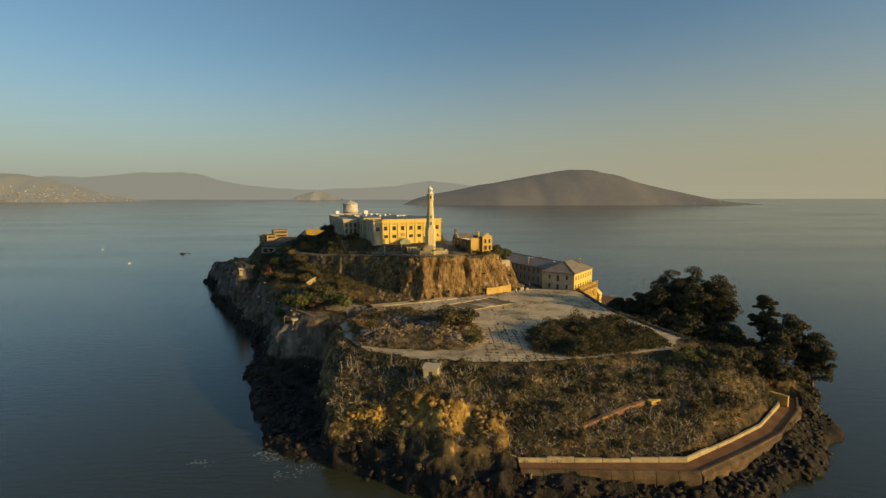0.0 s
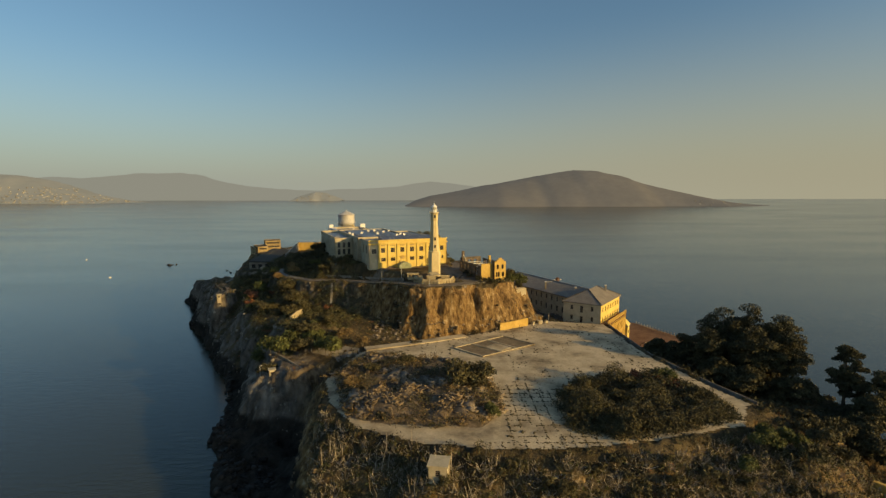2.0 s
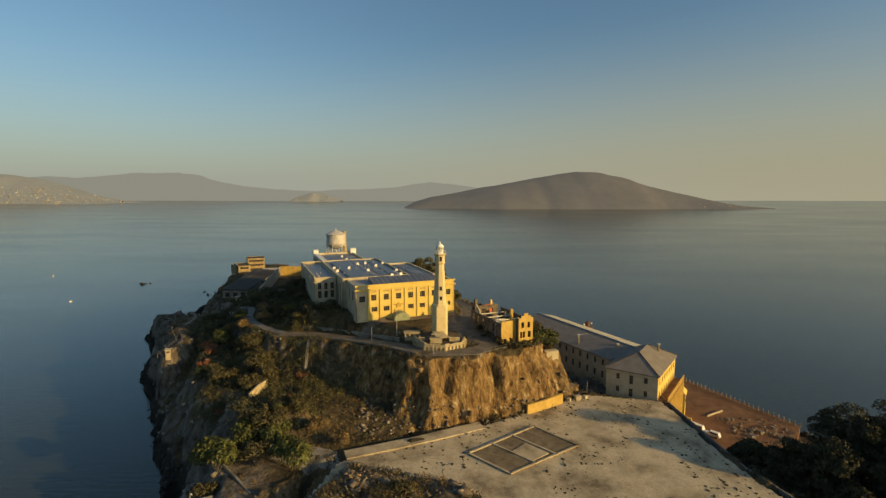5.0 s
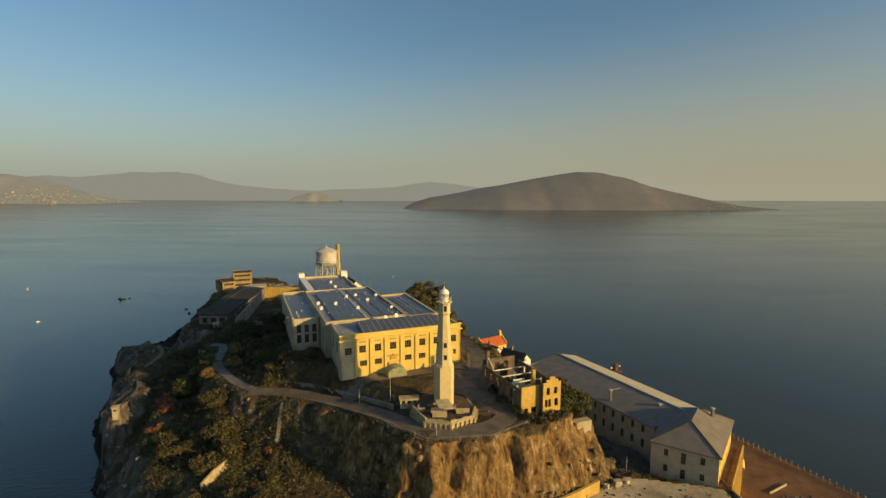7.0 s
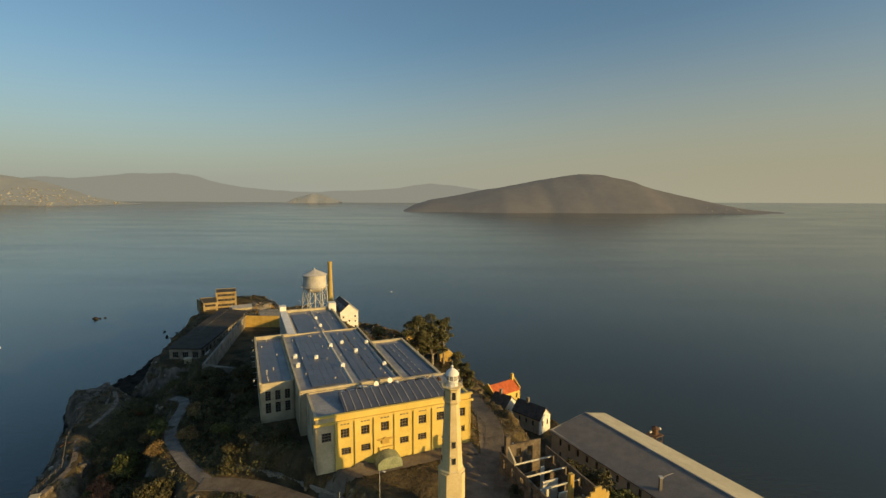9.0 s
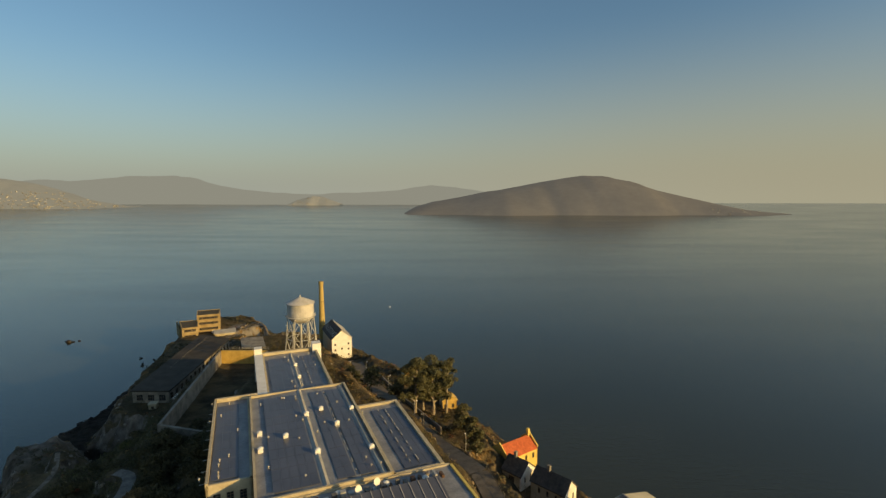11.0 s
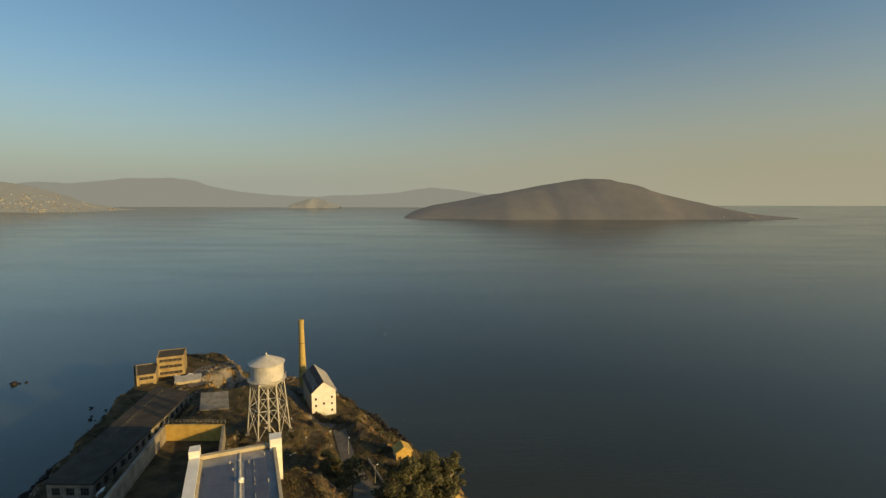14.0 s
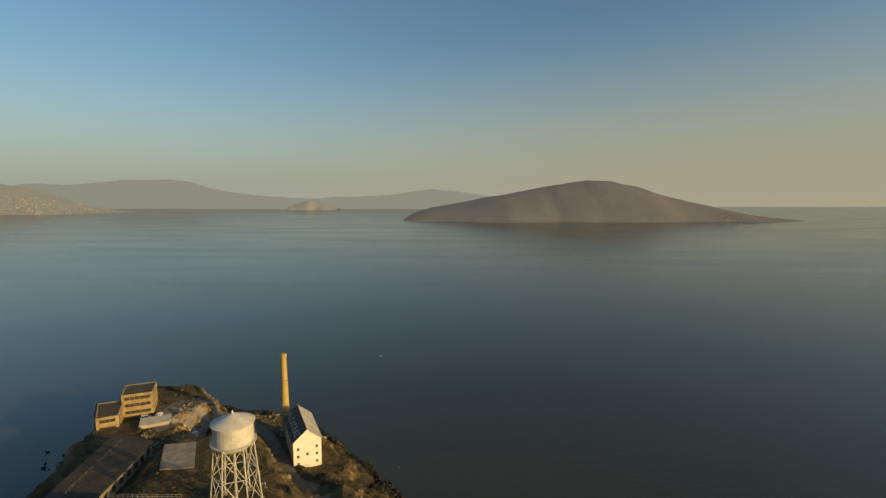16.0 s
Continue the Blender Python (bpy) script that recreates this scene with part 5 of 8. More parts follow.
part("gable", solid(prism, [(-PW, PL - 0.5), (-PW / 2, PL - 0.5), (0, PL - 0.5), (0, PL), (-PW / 2, PL), (-PW, PL)], PE, [PE + 0.05, PR, PE + 0.05, PE + 0.05, PR, PE + 0.05]), M_WHITE, power)
bm = bmesh.new()
sheet(bm, [Vector((-PW - 0.6, -0.4, PE - 0.2)), Vector((-PW / 2, -0.4, PR + 0.3)), Vector((-PW / 2, PL + 0.4, PR + 0.3)), Vector((-PW - 0.6, PL + 0.4, PE - 0.2))])
droof = part("roof", bm, M_DARKROOF, power, "dark shingle slope with large faded white letters")
# slope towards the sun: its light is put into a pale colour
bm = bmesh.new()
sheet(bm, [Vector((-PW / 2, -0.4, PR + 0.3)), Vector((0.6, -0.4, PE - 0.2)), Vector((0.6, PL + 0.4, PE - 0.2)), Vector((-PW / 2, PL + 0.4, PR + 0.3))])
part("roof", bm, M_ROOF_PALE, power, "roof slope with sunlight painted in as a pale tone")
side_block = part("annex", solid(box, 0.05, 2.6, 14.0, 25.0, 5.0, 19.5), M_CREAM, power)
# faded letters on the dark slope
slope = math.atan2(PR + 0.5 - PE, PW / 2 + 0.6)
M_LETTER = material("faded_white_letters", (0.34, 0.33, 0.30), (0.50, 0.48, 0.44), 0.85, 1.0, 0.3, 0.1)
for i, ch in enumerate("ALCATRAZ"):
    cu = bpy.data.curves.new("letter", "FONT")
    cu.body, cu.size, cu.align_x, cu.extrude = ch, 4.6, "CENTER", 0.03
    tmp = bpy.data.objects.new("letter", cu)
    me = bpy.data.meshes.new_from_object(tmp)
    bpy.data.objects.remove(tmp)
    bpy.data.curves.remove(cu)
    me.name = "letter"
    me.materials.clear()
    me.materials.append(M_LETTER)
    o = new("letter", me)
    o.parent = droof
    k = 24.6 - i * 3.2
    up = Vector((math.cos(slope), 0, math.sin(slope)))
    along = Vector((0, -1, 0))
    nrm = along.cross(up)
    at = Vector((-PW - 0.3, k, PE + 0.05)) + up * 1.6 + nrm * 0.12
    o.matrix_basis = Matrix.Translation(at) @ Matrix((along, up, nrm)).transposed().to_4x4()
stack = thing("chimney_stack", pose(-89.6, 502.5, 0), "tall tapering ochre brick chimney stack", "chimney")
part("shaft", solid(lathe, [(2.1, 11.5), (2.0, 24), (1.35, 51.5)], 18), M_BRICK, stack)
part("rim", solid(lathe, [(1.5, 51.5), (1.6, 51.9), (1.6, 53.0), (1.35, 53.4)], 18), M_BRICK, stack)
part("base", solid(box, -2.6, 2.6, -2.6, 2.6, 9.5, 15.0), M_CONC, stack)
for z in (24, 40):
    part("band", solid(lathe, [(2.06 - (z - 24) * 0.0238 + 0.02, z), (2.06 - (z - 24) * 0.0238 + 0.02, z + 0.35)], 18), M_RUST, stack)

# ---- industries building ----
ind = thing("industries_building", pose(0, 0, 0), "brown-stained workshop building with bands of windows and a mossy flat roof", "building")


def banded(p, q, z0, z1, mat, floors):
    ln = (Vector(q) - Vector(p)).length
    hs = [(1.2, ln - 1.2, v, v + 1.7) for v in floors]
    o = wall_part(ind, p, q, z0, z1, 0.5, mat, hs, False, name="wall")
    for h in hs:
        n = max(3, int(ln / 2.6))
        for k in range(n):
            w = (h[1] - h[0]) / n
            window_at(ind, p, q, z0, (h[0] + k * w + 0.05, h[0] + (k + 1) * w - 0.05, h[2], h[3]), 0.22, 3, 2)


I1, I2, I3, I4 = (-176.6, 491.5), (-168.4, 495.6), (-177.0, 513.0), (-187.5, 508.5)
J1, J2, J3, J4 = (-176.0, 509.6), (-163.0, 515.0), (-169.0, 529.0), (-182.5, 523.4)
K1, K2, K3, K4 = (-184.5, 501.5), (-180.6, 496.6), (-188.2, 509.0), (-192.0, 514.0)
for quad4, zz, fl in (((I1, I2, I3, I4), 24.8, (3.6, 7.4)), ((K1, K2, K3, K4), 23.0, (3.0, 6.0)), ((J1, J2, J3, J4), 28.6, (3.6, 7.4, 11.0))):
    for i in range(4):
        banded(quad4[i], quad4[(i + 1) % 4], 14.5, zz, M_WORKS, fl)
    part("roof", solid(prism, [mid(p, quad4[(i + 2) % 4], 0, 0.03).to_2d() for i, p in enumerate(quad4)], zz - 0.7, zz - 0.25), material("mossy_roof", (0.05, 0.045, 0.03), (0.10, 0.08, 0.05), 0.9, 2.5, 0.4, 0.3), ind, "dark mossy flat roof")
shed = thing("shed", pose(-152.0, 498.0, 0, 0, 0, 25), "low white-roofed concrete shed", "shed")
part("walls", solid(box, -6, 6, -3, 3, 15.5, 20.6), M_CREAM_OLD_SHADE, shed)
part("roof", solid(prism, [(-6.6, -3.6), (6.6, -3.6), (6.6, 3.6), (-6.6, 3.6)], 20.6, [20.9, 20.9, 21.8, 21.8]), M_ROOF_PALE, shed)
laundry = thing("long_low_building", pose(0, 0, 0), "long flat-roofed dark building above the shore", "building")
LB = [(-146.0, 393.0), (-130.0, 393.0), (-137.0, 470.0), (-157.0, 477.0)]
for i in range(4):
    p, q = LB[i], LB[(i + 1) % 4]
    ln = (Vector(q) - Vector(p)).length
    wall_part(laundry, p, q, 16.0, 24.3, 0.5, M_CONC, row_of(max(3, int(ln / 5)), 3, ln - 3, 3.0, 4.0, 6.8), True, 3, 2)
part("roof", solid(prism, [(-146.6, 392.4), (-129.4, 392.4), (-136.4, 470.4), (-157.6, 477.6)], 24.3, 24.9), M_TAR, laundry, "dark tarred flat roof")
hut = thing("hut", pose(-124.0, 390.0, 0, 0, 0, 10), "small white gabled guard hut", "hut")
part("body", solid(box, -1.6, 1.6, -1.6, 1.6, 17.5, 23.4), M_WHITE, hut)
part("door", solid(box, -0.5, 0.5, -1.66, -1.58, 20.4, 22.6), M_GLASS, hut)
part("roof", solid(prism, [(-1.9, -1.9), (0, -1.9), (1.9, -1.9), (1.9, 1.9), (0, 1.9), (-1.9, 1.9)], 23.4, [23.5, 24.8, 23.5, 23.5, 24.8, 23.5]), M_WHITE, hut)
slab = thing("concrete_slab", pose(0, 0, 0), "bare pale concrete foundation slab", "slab")
part("slab_top", solid(prism, [(-118.5, 444), (-106.2, 446), (-115.0, 465), (-127.0, 462.6)], 22.0, 27.6), M_CONC, slab)

# ---- houses on the east side ----
red = thing("house", pose(16.4, 350.6, 0, 0, 0, 35), "cream house with a red tile roof and stepped parapets", "house")
wall_part(red, (-7.5, -4), (7, -4), 12.0, 22.0, 0.4, M_CREAM, row_of(4, 2.0, 12.5, 1.1, 6.4, 8.4))
wall_part(red, (7, -4), (7, 4), 12.0, 22.0, 0.4, M_CREAM, row_of(2, 2.5, 5.5, 1.1, 6.4, 8.4))
wall_part(red, (7, 4), (-7.5, 4), 12.0, 22.0, 0.4, M_CREAM)
# west wall in the cream with shade put into it
wall_part(red, (-7.5, 4), (-7.5, -4), 12.0, 22.0, 0.4, M_CREAM_OLD_SHADE, row_of(2, 2.5, 5.5, 1.1, 6.4, 8.4))
bm = bmesh.new()
sheet(bm, [Vector((-7.1, -4.4, 21.8)), Vector((6.6, -4.4, 21.8)), Vector((6.6, 0, 25.0)), Vector((-7.1, 0, 25.0))])
part("roof", bm, M_REDROOF, red, "red clay tile slope")
bm = bmesh.new()
sheet(bm, [Vector((-7.1, 0, 25.0)), Vector((6.6, 0, 25.0)), Vector((6.6, 4.4, 21.8)), Vector((-7.1, 4.4, 21.8))])
part("roof", bm, M_REDROOF, red)
for x in (-7.5, 6.6):
    part("parapet", solid(prism, [(x, -4.2), (x + 0.4, -4.2), (x + 0.4, 0), (x + 0.4, 4.2), (x, 4.2), (x, 0)], 22, [22.6, 22.6, 26.0, 22.6, 22.6, 26.0]), M_CREAM, red)
part("chimney", solid(box, 5.6, 6.5, -0.5, 0.5, 24, 27.4), M_CREAM, red)
for x, y, rot, w, l, base, eave in ((29.6, 325.4, 46, 7.0, 12.0, 13.0, 21.8), (18.6, 336.6, 46, 8.0, 7.5, 13.0, 21.2)):
    h = thing("house", pose(x, y, 0, 0, 0, rot), "white gabled house with a dark shingle roof", "house")
    wall_part(h, (-w / 2, 0), (w / 2, 0), base, eave, 0.4, M_WHITE, [(w / 2 - 2.0, w / 2 - 1.1, eave - base - 3.2, eave - base - 1.2), (w / 2 + 1.1, w / 2 + 2.0, eave - base - 3.2, eave - base - 1.2)])
    part("gable", solid(prism, [(-w / 2, 0), (0, 0), (w / 2, 0), (w / 2, 0.4), (0, 0.4), (-w / 2, 0.4)], eave, [eave + 0.05, eave + 3.3, eave + 0.05, eave + 0.05, eave + 3.3, eave + 0.05]), M_WHITE, h)
    wall_part(h, (w / 2, 0.42), (w / 2, l), base, eave, 0.4, M_WHITE, row_of(3, 3, l - 3, 0.9, eave - base - 3.2, eave - base - 1.2))
    # back and west walls: greyer cream with the shade painted in
    wall_part(h, (w / 2, l), (-w / 2, l), base, eave, 0.4, M_CREAM_OLD_SHADE)
    wall_part(h, (-w / 2, l), (-w / 2, 0.42), base, eave, 0.4, M_CREAM_OLD_SHADE, row_of(3, 3, l - 3, 0.9, eave - base - 3.2, eave - base - 1.2))
    for s in (-1, 1):
        bm = bmesh.new()
        pts = [Vector((s * (w / 2 + 0.4), -0.3, eave - 0.1)), Vector((0, -0.3, eave + 3.6)), Vector((0, l + 0.3, eave + 3.6)), Vector((s * (w / 2 + 0.4), l + 0.3, eave - 0.1))]
        sheet(bm, pts if s < 0 else pts[::-1])
        part("roof", bm, M_DARKROOF, h, "dark shingle roof slope")
    part("chimney", solid(box, -0.5, 0.5, l * 0.6, l * 0.6 + 0.9, eave + 2, eave + 5.2), M_CONC, h)
for x, y, z, rot, lab in ((-7.2, 378.4, 23.4, 15, "small sunlit ochre cottage under the trees"), (-25.5, 411.0, 23.0, 20, "small sunlit ochre gabled hut on the slope")):
    h = thing("cottage", pose(x, y, z, 0, 0, rot), lab, "cottage")
    wall_part(h, (-3, -2.5), (3, -2.5), -4.0, 4.6, 0.3, M_YWALL, [(0.7, 1.9, 5.4, 7.2), (3.8, 5.0, 5.4, 7.2)])
    wall_part(h, (3, -2.5), (3, 2.5), -4.0, 4.6, 0.3, M_YWALL, [(1.8, 3.0, 5.4, 7.2)])
    # ochre sides face the sun, these two have shade in their colour
    wall_part(h, (3, 2.5), (-3, 2.5), -4.0, 4.6, 0.3, M_CREAM_OLD_SHADE)
    wall_part(h, (-3, 2.5), (-3, -2.5), -4.0, 4.6, 0.3, M_CREAM_OLD_SHADE)
    part("roof", solid(prism, [(-3.4, -2.9), (0, -2.9), (3.4, -2.9), (3.4, 2.9), (0, 2.9), (-3.4, 2.9)], 4.6, [4.8, 6.9, 4.8, 4.8, 6.9, 4.8]), M_YWALL, h)

# ---- parade ground, roads and walls ----
RUBBLE = [(-27, 150), (-8, 143.5), (7, 144.5), (14, 154), (12, 177), (-2, 192), (-28, 199), (-37, 180)]
THICKET = [(27, 161), (27, 143), (38, 137.5), (58, 143.5), (72, 149), (73, 164), (63, 177), (48, 179), (34, 172)]
LOOP = [(-33, 158), (-23, 144), (-8, 137.2), (10, 134), (27, 134.6), (46, 138), (70, 145.5), (79, 158), (74, 172), (67.5, 198), (65.5, 237), (42, 242), (24, 231), (5, 219), (-20, 206), (-32, 200), (-38, 175)]
px, py = np.meshgrid(np.arange(-42, 84, 0.7), np.arange(130, 246, 0.7))
wob = 0.9 * fbm(px, py, 4.0, 211, 3)
bare = (outside(LOOP, px, py) < -0.2 + 0.4 * wob) & (outside(RUBBLE, px, py) > wob - 2.6) & (outside(THICKET, px, py) > wob - 2.6)
pz = 20.22 + 0.04 * fbm(px, py, 3.0, 222, 3)
pi = np.arange(px.size).reshape(px.shape)
cells = np.stack([pi[:-1, :-1], pi[:-1, 1:], pi[1:, 1:], pi[1:, :-1]], axis=-1).reshape(-1, 4)
lot = raw("pavement", np.stack([px.ravel(), py.ravel(), pz.ravel()], axis=1), cells[bare.ravel()[cells].all(axis=1)], M_LOT, smooth=True)
tagged(lot, "cracked sunlit concrete parade ground stained with weeds", "pavement", kind="structure")


def ribbon(name, pts, width, mat, label, category, thick=1.2, kind="structure", drape=False):
    """A road or path of even width along (x, y, z) points, with its bed below."""
    fine = []
    for a, b in zip(pts, pts[1:]):
        n = max(2, int((Vector(b) - Vector(a)).length / 3))
        fine += [Vector(a).lerp(Vector(b), k / n) for k in range(n)]
    fine.append(Vector(pts[-1]))
    for _ in range(3):
        fine = [fine[0]] + [(a + b * 2 + c) / 4 for a, b, c in zip(fine, fine[1:], fine[2:])] + [fine[-1]]
    bm = bmesh.new()
    rows = []
    for i, p in enumerate(fine):
        d = fine[min(i + 1, len(fine) - 1)] - fine[max(i - 1, 0)]
        s = Vector((d.y, -d.x, 0)).normalized() * width / 2
        w = 1 + 0.08 * noise.noise(p * 0.4)
        if drape:
            p.z = max(ground_z(p.x, p.y), ground_z(p.x + s.x, p.y + s.y), ground_z(p.x - s.x, p.y - s.y)) - 0.05
        rows.append([bm.verts.new(q) for q in (p - s * w, p + s * w, p + s * w - Vector((0, 0, thick)), p - s * w - Vector((0, 0, thick)))])
    for a, b in zip(rows, rows[1:]):
        for k in range(4):
            bm.faces.new((a[k], a[(k + 1) % 4], b[(k + 1) % 4], b[k]))
    bm.faces.new(rows[0][::-1])
    bm.faces.new(rows[-1])
    bmesh.ops.recalc_face_normals(bm, faces=bm.faces)
    return tagged(part(name, bm, mat), label, category, kind=kind)


def lifted(pts, d=0.12):
    return [(x, y, z + d) for x, y, z in pts]


ribbon("road", lifted(ROAD_UP), 5.4, M_ROAD, "worn grey-brown road winding over the hill", "road")
ribbon("path", lifted(PATH_WEST), 3.2, M_CONC_DARK, "pale concrete path through dark shrubs", "path")
ribbon("path", lifted(PATH_COAST, 0.05), 1.5, M_RUBBLE, "weathered coastal walk on the cliff edge", "path")
ribbon("path", [(6, 219.5, 20.5), (-12, 210.5, 20.6), (-30, 203, 20.6)], 4.0, M_LOT, "pale track below the cliff", "path", 0.6)


def draped(name, poly, mat, lift, label, category, step=0.8):
    """A paved plot that lies on the ground, its rim drawn onto the plot's outline."""
    xs, ys = [p[0] for p in poly], [p[1] for p in poly]
    x, y = np.meshgrid(np.arange(min(xs) - 2 * step, max(xs) + 2 * step, step), np.arange(min(ys) - 2 * step, max(ys) + 2 * step, step))
    i = np.arange(x.size).reshape(x.shape)
    q = np.stack([i[:-1, :-1], i[:-1, 1:], i[1:, 1:], i[1:, :-1]], axis=-1).reshape(-1, 4)
    d = outside(poly, x, y)
    dy, dx = np.gradient(d, step)
    ok = (d < step * 0.75).ravel()[q].all(axis=1) & (d < 0).ravel()[q].any(axis=1)
    rim = np.clip(d, 0, None)
    x, y = x - rim * dx, y - rim * dy
    return tagged(raw(name, np.stack([x.ravel(), y.ravel(), (land(x, y) + lift).ravel()], axis=1), q[ok], mat, smooth=True), label, category, kind="structure")


draped("pavement", [(-5, 251), (-1, 249), (2.5, 240), (11, 239), (12, 252), (8, 266), (8, 292), (2, 292), (1.5, 273), (1.5, 267.8), (-9, 263.5), (-6, 256)], M_ROAD, 0.14, "worn plaza around the lighthouse and prison front", "pavement")
draped("pavement", [(-36.2, 257.2), (-34.4, 252.8), (1.2, 267.4), (-0.8, 272.0)], M_ROAD, 0.35, "brown paved strip before the prison front", "pavement")
draped("pavement", [(-40, 390), (-38, 376), (-23, 350), (-13, 352), (-27, 378), (-31, 390)], M_ROAD, 0.3, "wide brown road beside the eastern trees", "pavement")
draped("pavement", [(40, 242), (50, 244), (56, 250), (40, 280), (26, 302), (17, 304), (24, 272)], M_ASPH, 0.14, "shaded lane between cliff and barracks", "pavement")
draped("pavement", [(-160, 500), (-146, 490), (-124, 508), (-118, 528), (-146, 536), (-160, 528)], M_CONC_DARK, 0.14, "brown open yard on the northern point", "pavement")
draped("pavement", [(-50, 205), (-40, 200), (-31, 201.5), (-33, 206.5), (-44, 209.5)], M_CONC, 0.12, "cracked pale paving west of the parade ground", "pavement")
dock = tagged(part("dock", solid(prism, [(80, 226), (112, 239), (121, 250), (102, 292), (77, 316), (62, 300), (80, 268)], 1.0, 5.2), M_PATH), "brown paved dock apron at the foot of the barracks", "dock", kind="structure")


def upright(name, label, pts, high, thick, mat, category="wall", below=4.0):
    """A free-standing or retaining wall along (x, y, z) foot points."""
    t = thing(name, pose(0, 0, 0), label, category)
    for a, b in zip(pts, pts[1:]):
        d = (Vector(b) - Vector(a)).to_2d().normalized()
        s = Vector((-d.y, d.x)) * thick
        bm = bmesh.new()
        prism(bm, [(a[0], a[1]), (b[0], b[1]), (b[0] + s.x, b[1] + s.y), (a[0] + s.x, a[1] + s.y)], [a[2] - below, b[2] - below, b[2] - below, a[2] - below], [a[2] + high, b[2] + high, b[2] + high, a[2] + high])
        part("wall_section", bm, mat, t)
    return t


upright("retaining_wall", "tall weathered concrete retaining wall below the road", [(-54.0, 257.0, 33.9), (-53.2, 251.5, 31.2), (-52.2, 245.5, 26.6)], 0.7, 0.9, M_CONC, below=8.0)
upright("retaining_wall", "pale weathered wall carrying the edge of the upper road", [(-52.4, 258.3, 34.2), (-43.6, 254.2, 34.9), (-35.8, 249.6, 35.3), (-28.8, 243.8, 36.2), (-21.9, 237.7, 37.2), (-13.2, 229.0, 38.1)], 0.55, 0.4, M_CONC, below=3.0)
upright("retaining_wall", "low pale wall with a stony edge above the road", [(-60, 269, 34.6), (-48, 264.6, 35.0), (-32, 255.4, 35.6), (-20, 244.6, 37.4)], 1.2, 0.5, M_CONC)
upright("parapet_wall", "low broken parapet along the cliff-top road", [(-20, 234.5, 37.2), (-10, 226.8, 37.5), (5, 228.6, 37.5), (15, 236, 37.5)], 0.9, 0.4, M_CONC_DARK, below=0.8)
upright("retaining_wall", "sunlit ochre wall at the foot of the cliff", [(20.5, 226.8, 20.3), (25.5, 229.6, 20.4), (33.0, 234.6, 20.6)], 2.8, 0.7, M_YWALL, below=1.5)
upright("boundary_wall", "low wall edging the parade ground above the trees", [(66.5, 240, 20.2), (68.5, 198, 20.2), (75.5, 172, 20.2), (80.5, 158, 20.2)], 0.4, 0.3, M_CONC_DARK)
upright("ruined_wall", "sunlit broken wall fragment on the dark slope", [(-64.5, 229.5, 24.6), (-63.3, 234, 25.6), (-62, 238, 25.8)], 0.8, 0.5, M_TERRACE)
upright("ruined_wall", "weathered wall beside the coastal hut", [(-65, 205.5, 18.0), (-55, 195.5, 17.8), (-46.5, 187, 17.0)], 1.1, 0.5, M_CONC)
upright("roadside_wall", "pale low wall beside the eastern road", [(-38, 407, 25.2), (-25, 381, 25.6), (-10, 352, 27.6)], 1.1, 0.4, M_CONC)
upright("roadside_wall", "pale low wall on the eastern slope", [(-50, 426, 22.5), (-40, 418, 21.5), (-22, 392, 22.0), (-6, 384, 21.0)], 1.0, 0.4, M_CONC)

# foundations left on the parade ground
found = thing("foundation_ruin", pose(0, 0, 0), "low concrete foundations of demolished houses on the parade ground", "ruin")
F = [(1, 204), (11, 194.5), (31, 208), (21, 219)]
part("earth", solid(prism, F, 20.0, 20.42), material("bare_earth", (0.13, 0.10, 0.06), (0.24, 0.185, 0.115), 0.95, 2.0, 0.3, 0.4), found, "dark bare earth within the footings")
for a, b in ((F[0], F[1]), (F[1], F[2]), (F[2], F[3]), (F[3], F[0]), ((8, 208.5), (18, 199.2)), ((14, 213), (24, 203.2))):
    part("footing", solid(run_wall, a, b, 20.0, 20.68, 0.5), M_LOT, found)
part("floor_patch", solid(prism, [(12.5, 204.6), (17.5, 200.4), (22, 204), (17, 209)], 20.3, 20.62), M_LOT, found)
for x, y, s, r in ((38.6, 237.6, 0.9, 10), (41.4, 238.6, 0.6, 30), (35.5, 236.6, 0.6, 50)):
    b = thing("concrete_block", pose(x, y, 20.1, 0, 0, r), "pale concrete block at the foot of the cliff", "block", "blocks below the cliff")
    part("block", solid(box, -s, s, -s * 0.8, s * 0.8, -0.3, s * 1.7), M_CREAM_OLD_SHADE, b)

# small huts
for x, y, z, w, h, rot, lab in ((-3.1, 127.4, 18.4, 1.9, 3.2, -8, "small square pale guard hut on the slope"), (-57.5, 186.4, 17.0, 0.95, 2.0, 25, "tiny pale lookout hut on the western slope"), (-112.4, 270.4, 23.8, 0.9, 2.0, 20, "little pale box hut on the cliff edge"), (-134.0, 388.0, 18.0, 1.5, 3.2, 15, "small white gabled guard hut")):
    b = thing("hut", pose(x, y, z, 0, 0, rot), lab, "hut")
    wall_part(b, (-w, -w), (w, -w), -2, h, 0.2, M_CREAM_OLD_SHADE, [(w - 0.5, w + 0.5, 2.0 + h * 0.35, 2.0 + h * 0.75)])
    wall_part(b, (w, -w), (w, w), -2, h, 0.2, M_CREAM_OLD_SHADE, [(w - 0.4, w + 0.4, 2.0 + h * 0.35, 2.0 + h * 0.7)])
    wall_part(b, (w, w), (-w, w), -2, h, 0.2, M_CREAM_OLD_SHADE)
    wall_part(b, (-w, w), (-w, -w), -2, h, 0.2, M_CREAM_OLD_SHADE)
    part("roof", solid(prism, [(-w - 0.25, -w - 0.25), (w + 0.25, -w - 0.25), (w + 0.25, w + 0.25), (-w - 0.25, w + 0.25)], h, h + 0.25), M_CREAM_OLD_SHADE, b)

